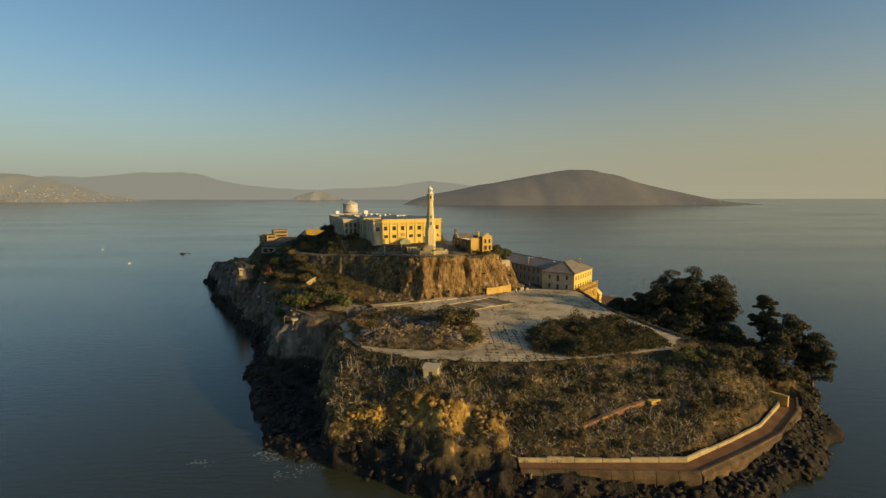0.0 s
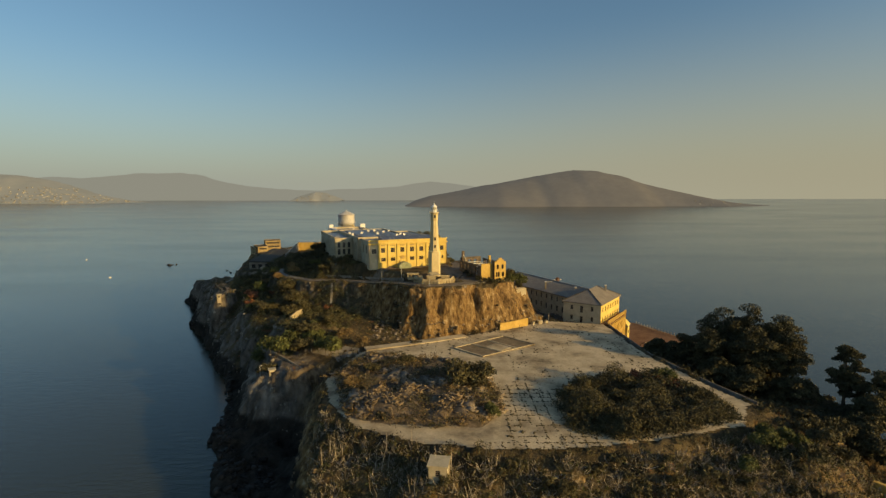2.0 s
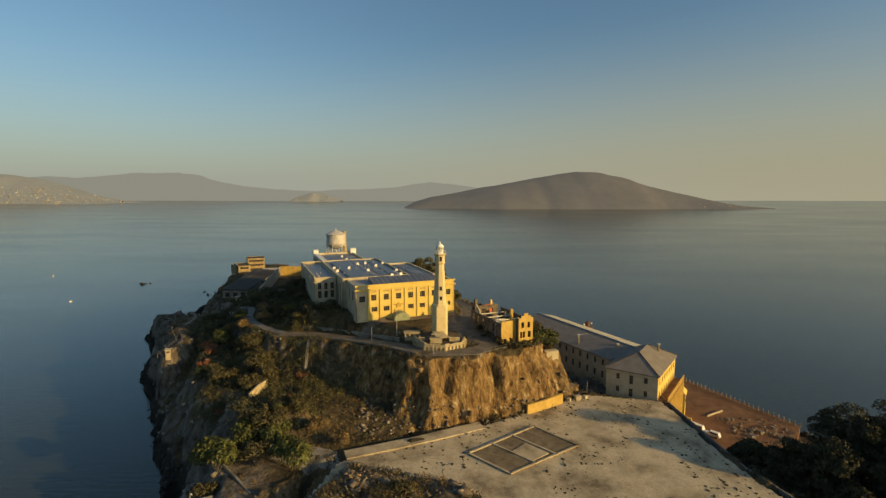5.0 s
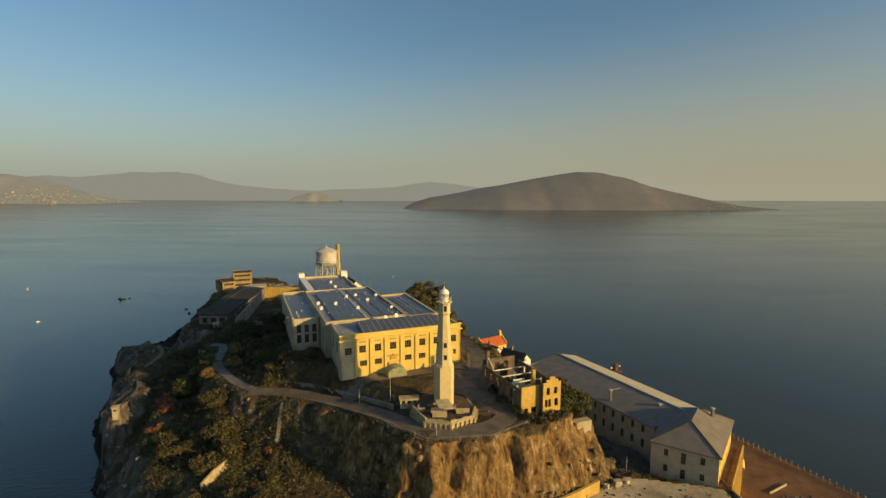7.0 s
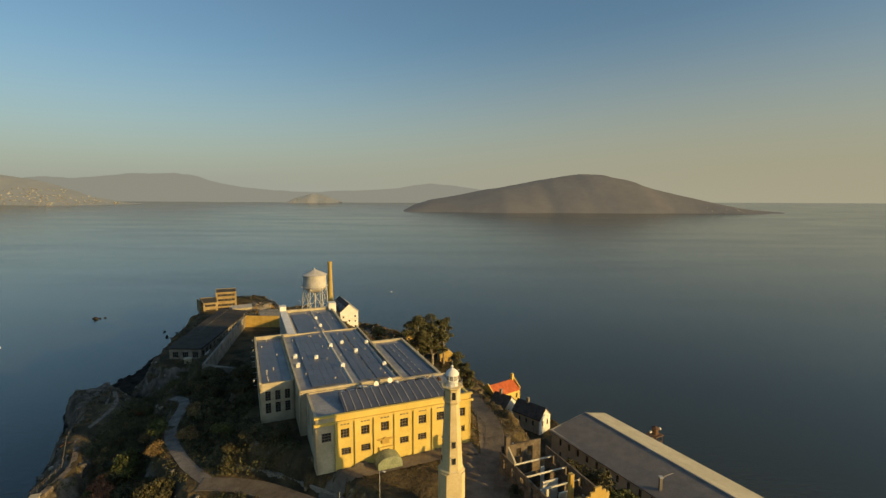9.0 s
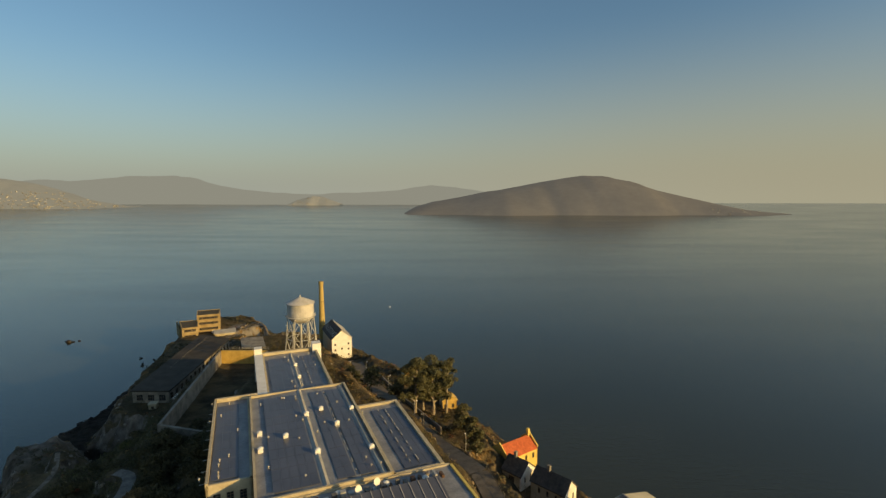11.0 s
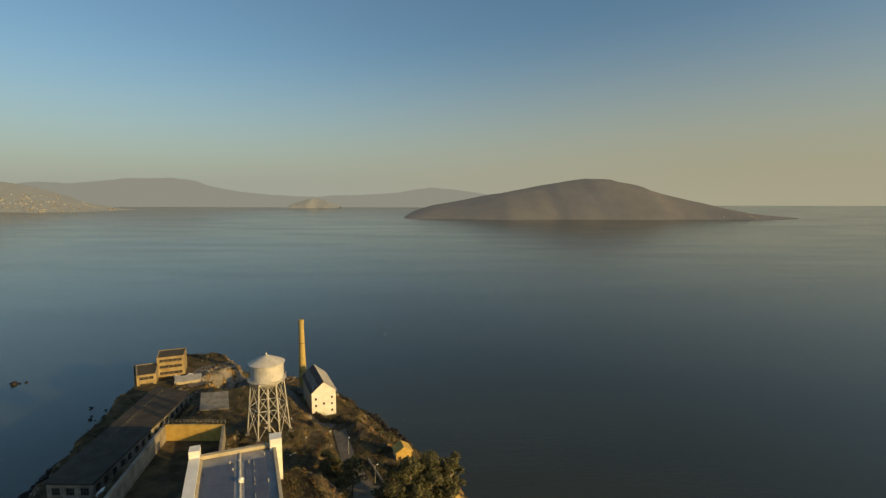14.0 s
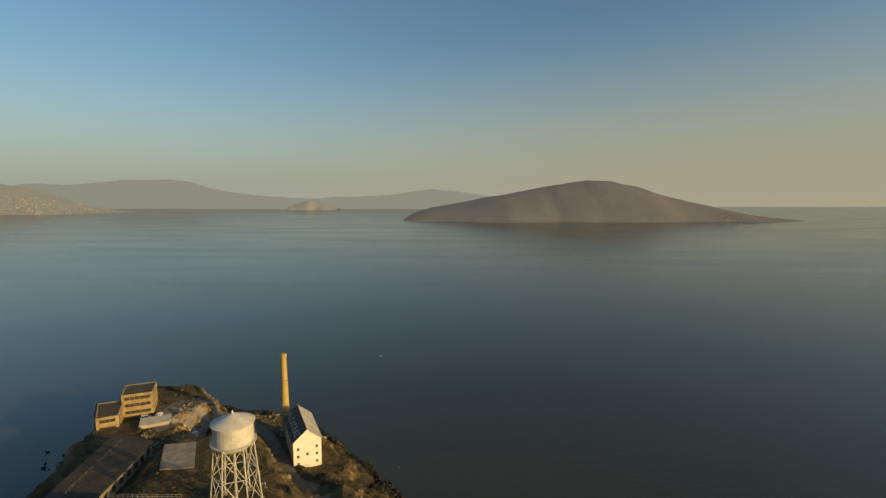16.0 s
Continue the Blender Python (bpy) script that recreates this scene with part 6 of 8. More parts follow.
# ---- sea wall and its walk ----
for i in range(5):
    o = part("sea_walk", solid(prism, [SEA[i], SEA[i + 1], INN[i + 1], INN[i]], 1.5, 5.5), M_PATH)
    tagged(o, "brown sea walk behind the sea wall", "walk", kind="structure")
seawall = thing("sea_wall", pose(0, 0, 0), "stained concrete sea wall with a low kerb round the point", "wall")
for i in range(5):
    a, b = Vector(SEA[i]), Vector(SEA[i + 1])
    n = max(2, int((b - a).length / 5))
    for k in range(n):
        p, q = a.lerp(b, k / n), a.lerp(b, (k + 1) / n - 0.004)
        d = (q - p).normalized()
        o = Vector((d.y, -d.x)) * 0.7
        part("wall_section", solid(prism, [p + o * 1.2, q + o * 1.2, q, p], 2.2, [5.1, 5.1, 5.504, 5.504]), M_SEAWALL, seawall)
        part("kerb", solid(prism, [p + o * 0.2, q + o * 0.2, q - o * 0.5, p - o * 0.5], 5.51, 5.95), M_SEAWALL, seawall)
inner = thing("garden_wall", pose(0, 0, 0), "low pale wall at the foot of the planted slope", "wall")
for i in range(5):
    a, b = Vector(INN[i]), Vector(INN[i + 1])
    n = max(2, int((b - a).length / 6))
    for k in range(n):
        part("wall_section", solid(run_wall, a.lerp(b, k / n), a.lerp(b, (k + 1) / n - 0.004), 3.6, 6.5 + 0.22 * math.sin(i * 2.0 + k * 1.7), 0.5), M_TERRACE, inner)
upright("stair_wall", "rusty pale stair wall climbing the planted slope", [(x, y, max(z, ground_z(x, y) + 0.3)) for x, y, z in ((30, 113.2, 6.2), (36, 116.0, 7.2), (42, 118.6, 9.0), (48, 121.4, 10.8), (53.5, 124.0, 12.3))], 0.6, 1.1, M_RUSTWALL, below=1.8)
b = thing("concrete_block", pose(55.6, 124.6, 12.3, 0, 0, 30), "orange sunlit concrete block at the head of the stair", "block")
part("block", solid(box, -1.8, 1.8, -0.8, 0.8, -1.5, 1.3), M_YWALL, b)
b = thing("gate_post", pose(99.6, 139.8, 5.5, 0, 0, 38), "sunlit ochre gate wall at the end of the sea walk", "wall")
part("post", solid(box, -0.5, 0.5, -2.4, 2.4, -1, 3.2), M_YWALL, b)

# ---- loose rock and rubble ----
def boulders(name, pts, sizes, mat, label, category, seed, flat=0.7, cubic=False, jitter=0.42):
    """Many rough stones joined in one mesh."""
    r = np.random.RandomState(seed)
    if cubic:
        base = np.array([(x, y, z) for z in (-1, 1) for y in (-1, 1) for x in (-1, 1)], float)
        tri = np.array([(0, 2, 3), (0, 3, 1), (4, 5, 7), (4, 7, 6), (0, 1, 5), (0, 5, 4), (2, 6, 7), (2, 7, 3), (0, 4, 6), (0, 6, 2), (1, 3, 7), (1, 7, 5)])
    else:
        bm = bmesh.new()
        bmesh.ops.create_icosphere(bm, subdivisions=1, radius=1)
        base = np.array([v.co[:] for v in bm.verts])
        tri = np.array([[v.index for v in f.verts] for f in bm.faces])
        bm.free()
    k, nb = len(pts), len(base)
    v = np.repeat(base[None], k, axis=0) * (1 + jitter * r.uniform(-1, 1, (k, nb, 1)))
    v *= np.asarray(sizes)[:, None, None] * np.stack([r.uniform(0.7, 1.5, k), r.uniform(0.7, 1.3, k), flat * r.uniform(0.5, 1.2, k)], axis=1)[:, None, :]
    a, t = r.uniform(0, 6.28, k), r.uniform(-0.5, 0.5, k)
    ca, sa, ct, st = np.cos(a)[:, None], np.sin(a)[:, None], np.cos(t)[:, None], np.sin(t)[:, None]
    x, y, z = v[..., 0], v[..., 1], v[..., 2]
    x, z = x * ct - z * st, x * st + z * ct
    x, y = x * ca - y * sa, x * sa + y * ca
    v = np.stack([x, y, z], axis=-1) + np.asarray(pts)[:, None, :]
    f = (tri[None] + (np.arange(k) * nb)[:, None, None]).reshape(-1, 3)
    return tagged(raw(name, v.reshape(-1, 3), f, mat), label, category, kind="stuff")


def scatter(n, x0, x1, y0, y1, seed, keep):
    r = np.random.RandomState(seed)
    x, y = r.uniform(x0, x1, n), r.uniform(y0, y1, n)
    m = keep(x, y)
    return x[m], y[m]


x, y = scatter(160000, -215, 140, 84, 580, 5, lambda x, y: (outside(COAST, x, y) < 7.5) & (outside(COAST, x, y) > -12) & ((y < 165) | (np.abs(outside(COAST, x, y)) < 3.5)))
z = land(x, y)
m = (z > -1.8) & (z < 4.6) & (outside(SEA + INN[::-1], x, y) > 0.8)
x, y, z = x[m][:15000], y[m][:15000], z[m][:15000]
r = np.random.RandomState(8)
boulders("shore_rocks", np.stack([x, y, z + 0.1], axis=1), r.uniform(0.25, 1.0, len(x)) ** 3 * 0.72, M_ROCKS, "dark wet boulders along the tide line", "rocks", 9, 0.8, True, 0.3)
x, y = scatter(6000, -37, 15, 142, 200, 6, lambda x, y: (outside(RUBBLE, x, y) < -0.5) & (fbm(x, y, 8.0, 301, 3) > 0.18))
mound = np.clip(-outside(RUBBLE, x, y) / 5, 0, 1) * (1.5 + 2.0 * np.clip(fbm(x, y, 8.0, 305, 3), -0.7, 1))
boulders("rubble", np.stack([x, y, 20.1 + mound], axis=1), 0.12 + np.random.RandomState(3).uniform(0.1, 1.0, len(x)) ** 5 * 1.1, M_RUBBLE, "heaps of broken concrete and brick from demolished houses", "rubble", 21, 0.35, True, 0.15)
gx2, gy2 = np.meshgrid(np.arange(-40, 17, 1.0), np.arange(141, 202, 1.0))
h2 = np.clip(-outside(RUBBLE, gx2, gy2) / 5, 0, 1) * (1.5 + 2.0 * np.clip(fbm(gx2, gy2, 8.0, 305, 3), -0.7, 1)) + 0.15 * fbm(gx2, gy2, 2.0, 309, 2)
i2 = np.arange(gx2.size).reshape(gx2.shape)
q2 = np.stack([i2[:-1, :-1], i2[:-1, 1:], i2[1:, 1:], i2[1:, :-1]], axis=-1).reshape(-1, 4)
ok = (outside(RUBBLE, gx2, gy2) < 0.8).ravel()[q2].all(axis=1)
tagged(raw("rubble_mound", np.stack([gx2.ravel(), gy2.ravel(), (20.0 + h2).ravel()], axis=1), q2[ok], material("mixed_debris", (0.07, 0.055, 0.035), (0.20, 0.15, 0.10), 0.95, 2.5, 0.4, 0.6), smooth=True), "overgrown brown mound of debris", "mound", kind="stuff")
x, y = scatter(900, -30, 42, 214, 246, 61, lambda x, y: (land(x, y) < 25) & (land(x, y) > 19) & (outside(PARADE, x, y) > -3.5) & (outside(ROADTOP, x, y) > 0))
boulders("scree", np.stack([x, y, land(x, y) + 0.1], axis=1), np.random.RandomState(4).uniform(0.2, 0.7, len(x)), M_RUBBLE, "fallen stones at the foot of the cliff", "rocks", 22)
x, y = scatter(1500, -165, -100, 470, 545, 62, lambda x, y: (land(x, y) > 5) & (outside([(-196, 480), (-160, 474), (-146, 504), (-160, 536), (-190, 540)], x, y) > 0) & (fbm(x, y, 9, 77, 2) > 0.0))
boulders("rubble", np.stack([x, y, land(x, y) + 0.1], axis=1), np.random.RandomState(4).uniform(0.2, 0.8, len(x)), M_RUBBLE, "scattered pale rubble on the northern point", "rubble", 23, 0.6, True)


# weeds along the joints of the parade ground
rr = np.random.RandomState(95)
x, y = scatter(5600, -30, 80, 134, 244, 96, lambda x, y: (outside(LOOP, x, y) < -0.5) & (outside(RUBBLE, x, y) > 0) & (outside(THICKET, x, y) > 0) & (fbm(x, y, 12, 97, 2) > -0.1))
x = np.where(rr.uniform(0, 1, len(x)) < 0.5, np.round(x / 5.0) * 5.0 + rr.normal(0, 0.15, len(x)), x)
boulders("weed_tufts", np.stack([x, y, np.full(len(x), 20.24)], axis=1), 0.08 + rr.uniform(0, 1, len(x)) ** 3 * 0.4, material("dry_weeds", (0.05, 0.04, 0.018), (0.11, 0.085, 0.04), 0.95, 1.0, 0.2, 0.3), "small dry weed tufts in the pavement joints", "weeds", 98, 0.35)


# grassy joints of the paving slabs beside the thicket
x, y = scatter(3000, 8, 34, 134, 172, 196, lambda x, y: (outside(LOOP, x, y) < -0.5) & (outside(RUBBLE, x, y) > 0) & (outside(THICKET, x, y) > 0))
rr = np.random.RandomState(197)
across = rr.uniform(0, 1, len(x)) < 0.5
x = np.where(across, x, np.round(x / 2.7) * 2.7 + rr.normal(0, 0.10, len(x)))
y = np.where(across, np.round(y / 2.7) * 2.7 + rr.normal(0, 0.10, len(x)), y)
m = (fbm(x, y, 9, 198, 2) > -0.45) & (outside(RUBBLE, x, y) > 0) & (outside(THICKET, x, y) > 0)
boulders("weed_tufts", np.stack([x[m], y[m], np.full(m.sum(), 20.22)], axis=1), 0.10 + rr.uniform(0, 1, m.sum()) ** 3 * 0.28, bpy.data.materials["dry_weeds"], "dark grass along the joints of the paving slabs", "weeds", 199, 0.3)


def sticks(name, x, y, z, length, seed, mat, label, category):
    """Broken beams and slabs lying and leaning at all angles, joined in one mesh."""
    r = np.random.RandomState(seed)
    n = len(x)
    d = r.normal(0, 1, (n, 3)) * (1, 1, 0.45)
    d /= np.linalg.norm(d, axis=1, keepdims=True)
    s = np.cross(d, (0, 0, 1.0))
    s /= np.linalg.norm(s, axis=1, keepdims=True) + 1e-9
    u = np.cross(s, d)
    ln = (r.uniform(0.3, 1.0, n) ** 1.5 * length)[:, None]
    w, h = r.uniform(0.08, 0.32, (n, 1)), r.uniform(0.05, 0.14, (n, 1))
    c = np.stack([x, y, z], axis=1) + r.normal(0, 0.25, (n, 3)) * (1, 1, 0.6)
    v = np.stack([c + d * ln * a + s * w * b + u * h * e for e in (-1, 1) for b in (-1, 1) for a in (-0.5, 0.5)], axis=1).reshape(-1, 3)
    q = np.array([(0, 2, 3, 1), (4, 5, 7, 6), (0, 1, 5, 4), (2, 6, 7, 3), (0, 4, 6, 2), (1, 3, 7, 5)])
    f = (q[None] + (np.arange(n) * 8)[:, None, None]).reshape(-1, 4)
    return tagged(raw(name, v, f, mat), label, category, kind="stuff")


x, y = scatter(3000, -37, 15, 142, 200, 71, lambda x, y: (outside(RUBBLE, x, y) < -1.0) & (fbm(x, y, 9.0, 311, 3) > -0.05))
mound = np.clip(-outside(RUBBLE, x, y) / 5, 0, 1) * (1.5 + 2.0 * np.clip(fbm(x, y, 8.0, 305, 3), -0.7, 1))
sticks("debris", x, y, 20.3 + mound, 2.1, 72, material("broken_timber", (0.11, 0.08, 0.048), (0.28, 0.21, 0.128), 0.9, 1.5, 0.4, 0.0, island=0.4), "tangle of broken pale timbers and slabs on the rubble", "debris")
x, y = scatter(150, 94, 116, 236, 256, 73, lambda x, y: outside([(80, 226), (112, 239), (121, 250), (102, 292)], x, y) < -0.5)
sticks("lumber", x, y, np.full(len(x), 5.4), 1.8, 74, M_RUBBLE, "stacked weathered timbers and stones on the dock", "lumber")

# small crags and ledges that stand proud of the cliffs
steep_at = np.flatnonzero((steepness.ravel() > 1.15) & (gz.ravel() > 3.5))
pick = np.random.RandomState(77).choice(steep_at, 4200, replace=False)
px, py, pz = cx.ravel()[pick], cy.ravel()[pick], gz.ravel()[pick]
cr = 0.08 + np.random.RandomState(78).uniform(0, 1, len(pick)) ** 4 * 0.5
m = px > -46
boulders("crags", np.stack([px[m], py[m], pz[m]], axis=1), cr[m], M_CLIFF, "broken brown ledges of the cliff", "rocks", 79, 1.5, True, 0.35)
boulders("crags", np.stack([px[~m], py[~m], pz[~m]], axis=1), cr[~m], M_GREYROCK, "broken grey ledges of the western cliffs", "rocks", 80, 1.3, True, 0.35)

# ---- plants ----
def leaf_quads(pos, out, size, seed):
    """Small leaf sprays: one bent quad at each place, facing roughly outwards."""
    r = np.random.RandomState(seed)
    n = len(pos)
    nrm = out + r.normal(0, 0.7, (n, 3))
    nrm /= np.linalg.norm(nrm, axis=1, keepdims=True) + 1e-9
    side = np.cross(nrm, r.normal(0, 1, (n, 3)))
    side /= np.linalg.norm(side, axis=1, keepdims=True) + 1e-9
    up = np.cross(nrm, side)
    s = (np.asarray(size) * r.uniform(0.6, 1.3, n))[:, None]
    w = s * r.uniform(0.45, 0.8, n)[:, None]
    v = np.stack([pos - side * w * 0.5, pos - up * s * 0.8 - nrm * s * 0.15, pos + side * w * 0.5, pos + up * s + nrm * s * 0.1], axis=1)
    return v.reshape(-1, 3), np.arange(4 * n).reshape(n, 4)


def lumps(n, seed, centres, radii, squash=0.85):
    """Places spread over the skins of several lumps, with the way out from each."""
    r = np.random.RandomState(seed)
    centres, radii = np.asarray(centres, float), np.asarray(radii, float)
    pick = r.choice(len(centres), n, p=radii ** 2 / (radii ** 2).sum())
    d = r.normal(0, 1, (n, 3))
    d[:, 2] = np.abs(d[:, 2]) - 0.35 * r.uniform(0, 1, n)
    d /= np.linalg.norm(d, axis=1, keepdims=True)
    dist = radii[pick] * (r.uniform(0.35, 1.08, n) ** 0.5)
    return centres[pick] + d * dist[:, None] * (1, 1, squash), d


def shrub(mat, seed, r, h, n=420, leaf=0.36, name="shrub"):
    """One rounded, lumpy shrub with a short woody stem."""
    rr = np.random.RandomState(seed)
    k = 7
    a = rr.uniform(0, 6.28, k)
    rad = rr.uniform(0.2, 0.62, k) * r
    c = np.stack([np.cos(a) * rad, np.sin(a) * rad, rr.uniform(0.30, 0.62, k) * h], axis=1)
    p, d = lumps(n, seed + 1, c, rr.uniform(0.32, 0.5, k) * r, 0.8 * h / r)
    p[:, 2] = np.maximum(p[:, 2], 0.05)
    e = new(name)
    v, f = leaf_quads(p, d, np.full(n, leaf), seed + 2)
    raw("foliage", v, f, mat, e)
    bm = bmesh.new()
    for i in range(4):
        tube(bm, (0, 0, -2.0), c[i], 0.12, 0.04, 5)
    part("stem", bm, M_BARK, e)
    return e


KINDS = []
for i, (mat, lab) in enumerate(((M_LEAF, "dense dark green shrub on the slope"), (M_LEAF, "dark green rounded shrub on the slope"), (M_LEAF_LIT, "light green leafy bush on the slope"), (M_DRY, "dry golden brush on the slope"), (M_REDBRUSH, "reddish brown dry bush on the slope"))):
    e = shrub(mat, 40 + 7 * i, 2.0, 2.2)
    tagged(e, lab, "shrub", "shrubs on the island")
    KINDS.append(e)


for i, (mat, lab) in enumerate(((M_LEAF_LIT, "large light green bush on the western slope"), (M_LEAF, "large dark green bush on the island"), (M_DRY, "large dry golden bush on the slope"))):
    e = shrub(mat, 240 + 7 * i, 5.0, 4.6, 1700, 0.42, "large_bush")
    tagged(e, lab, "bush", "large bushes on the island")
    KINDS.append(e)


def footprint(rows, m):
    return [tuple((m @ Vector((u, v, 0)))[:2]) for u, v in rows]


BUILT = [footprint([(-12, 26), (-2, 15), (-1, -2), (39.5, -2), (39.5, 52), (27, 70), (25, 114), (0, 115), (-12, 72)], CELL), YARD, [P1, P2, P3, P4], [W1, W2, E2, E1], LB,
         [(-18.5, 239), (-12, 231), (-4, 230), (3, 235), (3.5, 241), (-1, 250), (-15, 251)], footprint([(-6, 0), (6, 0), (6, 25), (-6, 25)], ruin.matrix_basis),
         footprint([(-PW - 1, -1), (3, -1), (3, PL + 1), (-PW - 1, PL + 1)], power.matrix_basis), [(-194, 482), (-160, 478), (-155, 520), (-190, 535)], [(80, 226), (112, 239), (123, 250), (102, 294), (77, 318), (58, 300)], INN[:] + SEA[::-1],
         footprint([(-6, -5), (8, -5), (8, 5), (-6, 5)], red.matrix_basis), [(22, 322), (34, 328), (26, 346), (14, 342)], [(-119, 443), (-105, 445), (-114, 466), (-128, 463)], [(-37, 256), (2, 246), (3, 266), (-1, 271)]]


def near_road(x, y, pts, half):
    d = np.full(np.shape(x), 1e9)
    for (ax, ay, _), (bx, by, _) in zip(pts, pts[1:]):
        ex, ey = bx - ax, by - ay
        t = np.clip(((x - ax) * ex + (y - ay) * ey) / (ex * ex + ey * ey + 1e-9), 0, 1)
        d = np.minimum(d, np.hypot(x - ax - t * ex, y - ay - t * ey))
    return d < half


WALKS = [(pts, half + 0.8) for pts, half in ROADS] + [([(6, 219, 0), (-30, 203, 0)], 2.6)]


def free(x, y, gap=0.8):
    m = np.ones(np.shape(x), bool)
    for poly in BUILT:
        m &= outside(poly, x, y) > gap
    for pts, half in WALKS:
        m &= ~near_road(x, y, pts, half)
    m &= ~((outside(LOOP, x, y) < 0) & (outside(RUBBLE, x, y) > -0.5) & (outside(THICKET, x, y) > -0.5))
    return m


def slope_at(x, y):
    return np.hypot(land(x + 1, y) - land(x - 1, y), land(x, y + 1) - land(x, y - 1)) / 2


def place(kind, x, y, s, seed):
    r = random.Random(seed)
    for a, b in zip(x, y):
        k = s * r.uniform(0.65, 1.35)
        o = copy_thing(KINDS[kind], pose(a, b, ground_z(a, b) - 0.15, 0, 0, r.uniform(0, 360)))
        o.scale = (k, k * r.uniform(0.85, 1.15), k * r.uniform(0.75, 1.2))


def region(poly, n, seed, steep=1.6, low=4.0):
    xs, ys = [p[0] for p in poly], [p[1] for p in poly]
    x, y = scatter(n * 8, min(xs), max(xs), min(ys), max(ys), seed, lambda x, y: (outside(poly, x, y) < 0) & free(x, y) & (slope_at(x, y) < steep) & (land(x, y) > low))
    return x[:n], y[:n]


SOUTH = [(-34, 156), (-22, 141), (10, 131), (46, 135), (76, 146), (100, 150), (98, 140), (74, 121), (57, 110), (20, 108), (-24, 118), (-36, 132)]
WEST = [(-50, 214), (-40, 236), (-56, 254), (-64, 262), (-76, 276), (-100, 318), (-112, 350), (-130, 346), (-108, 278), (-76, 232), (-60, 206)]
WEST_UP = [(-62, 268), (-40, 258), (-44, 268), (-60, 278), (-78, 324), (-104, 346), (-100, 318), (-72, 276)]
NORTHEAST = [(-6, 340), (6, 350), (-2, 388), (-36, 456), (-54, 468), (-60, 440), (-54, 392), (-26, 352)]
EAST = [(82, 150), (76, 176), (70, 206), (70, 236), (84, 238), (118, 232), (122, 180), (112, 142)]
for kind, poly, n, size, seed in ((0, SOUTH, 34, 0.95, 1), (1, SOUTH, 26, 0.8, 2), (3, SOUTH, 4, 0.5, 3), (0, WEST, 26, 1.25, 4), (2, WEST, 9, 1.2, 5), (4, WEST, 9, 1.0, 6), (3, WEST, 10, 0.9, 7), (1, WEST_UP, 30, 1.3, 8), (6, WEST_UP, 34, 0.75, 21), (6, WEST, 44, 0.75, 22), (6, THICKET, 16, 0.8, 24), (5, THICKET, 7, 0.75, 25), (0, NORTHEAST, 40, 1.0, 9), (3, NORTHEAST, 10, 0.7, 10), (1, EAST, 26, 1.5, 11), (0, THICKET, 30, 0.9, 12), (2, THICKET, 12, 0.8, 13), (4, RUBBLE, 6, 0.6, 14), (0, RUBBLE, 8, 0.8, 15)):
    x, y = region(poly, n, 100 + seed) if poly not in (THICKET, RUBBLE) else scatter(n * 3, -40, 80, 130, 205, 100 + seed, lambda x, y: outside(poly, x, y) < -1.5)
    place(kind, x[:n], y[:n], size, seed)
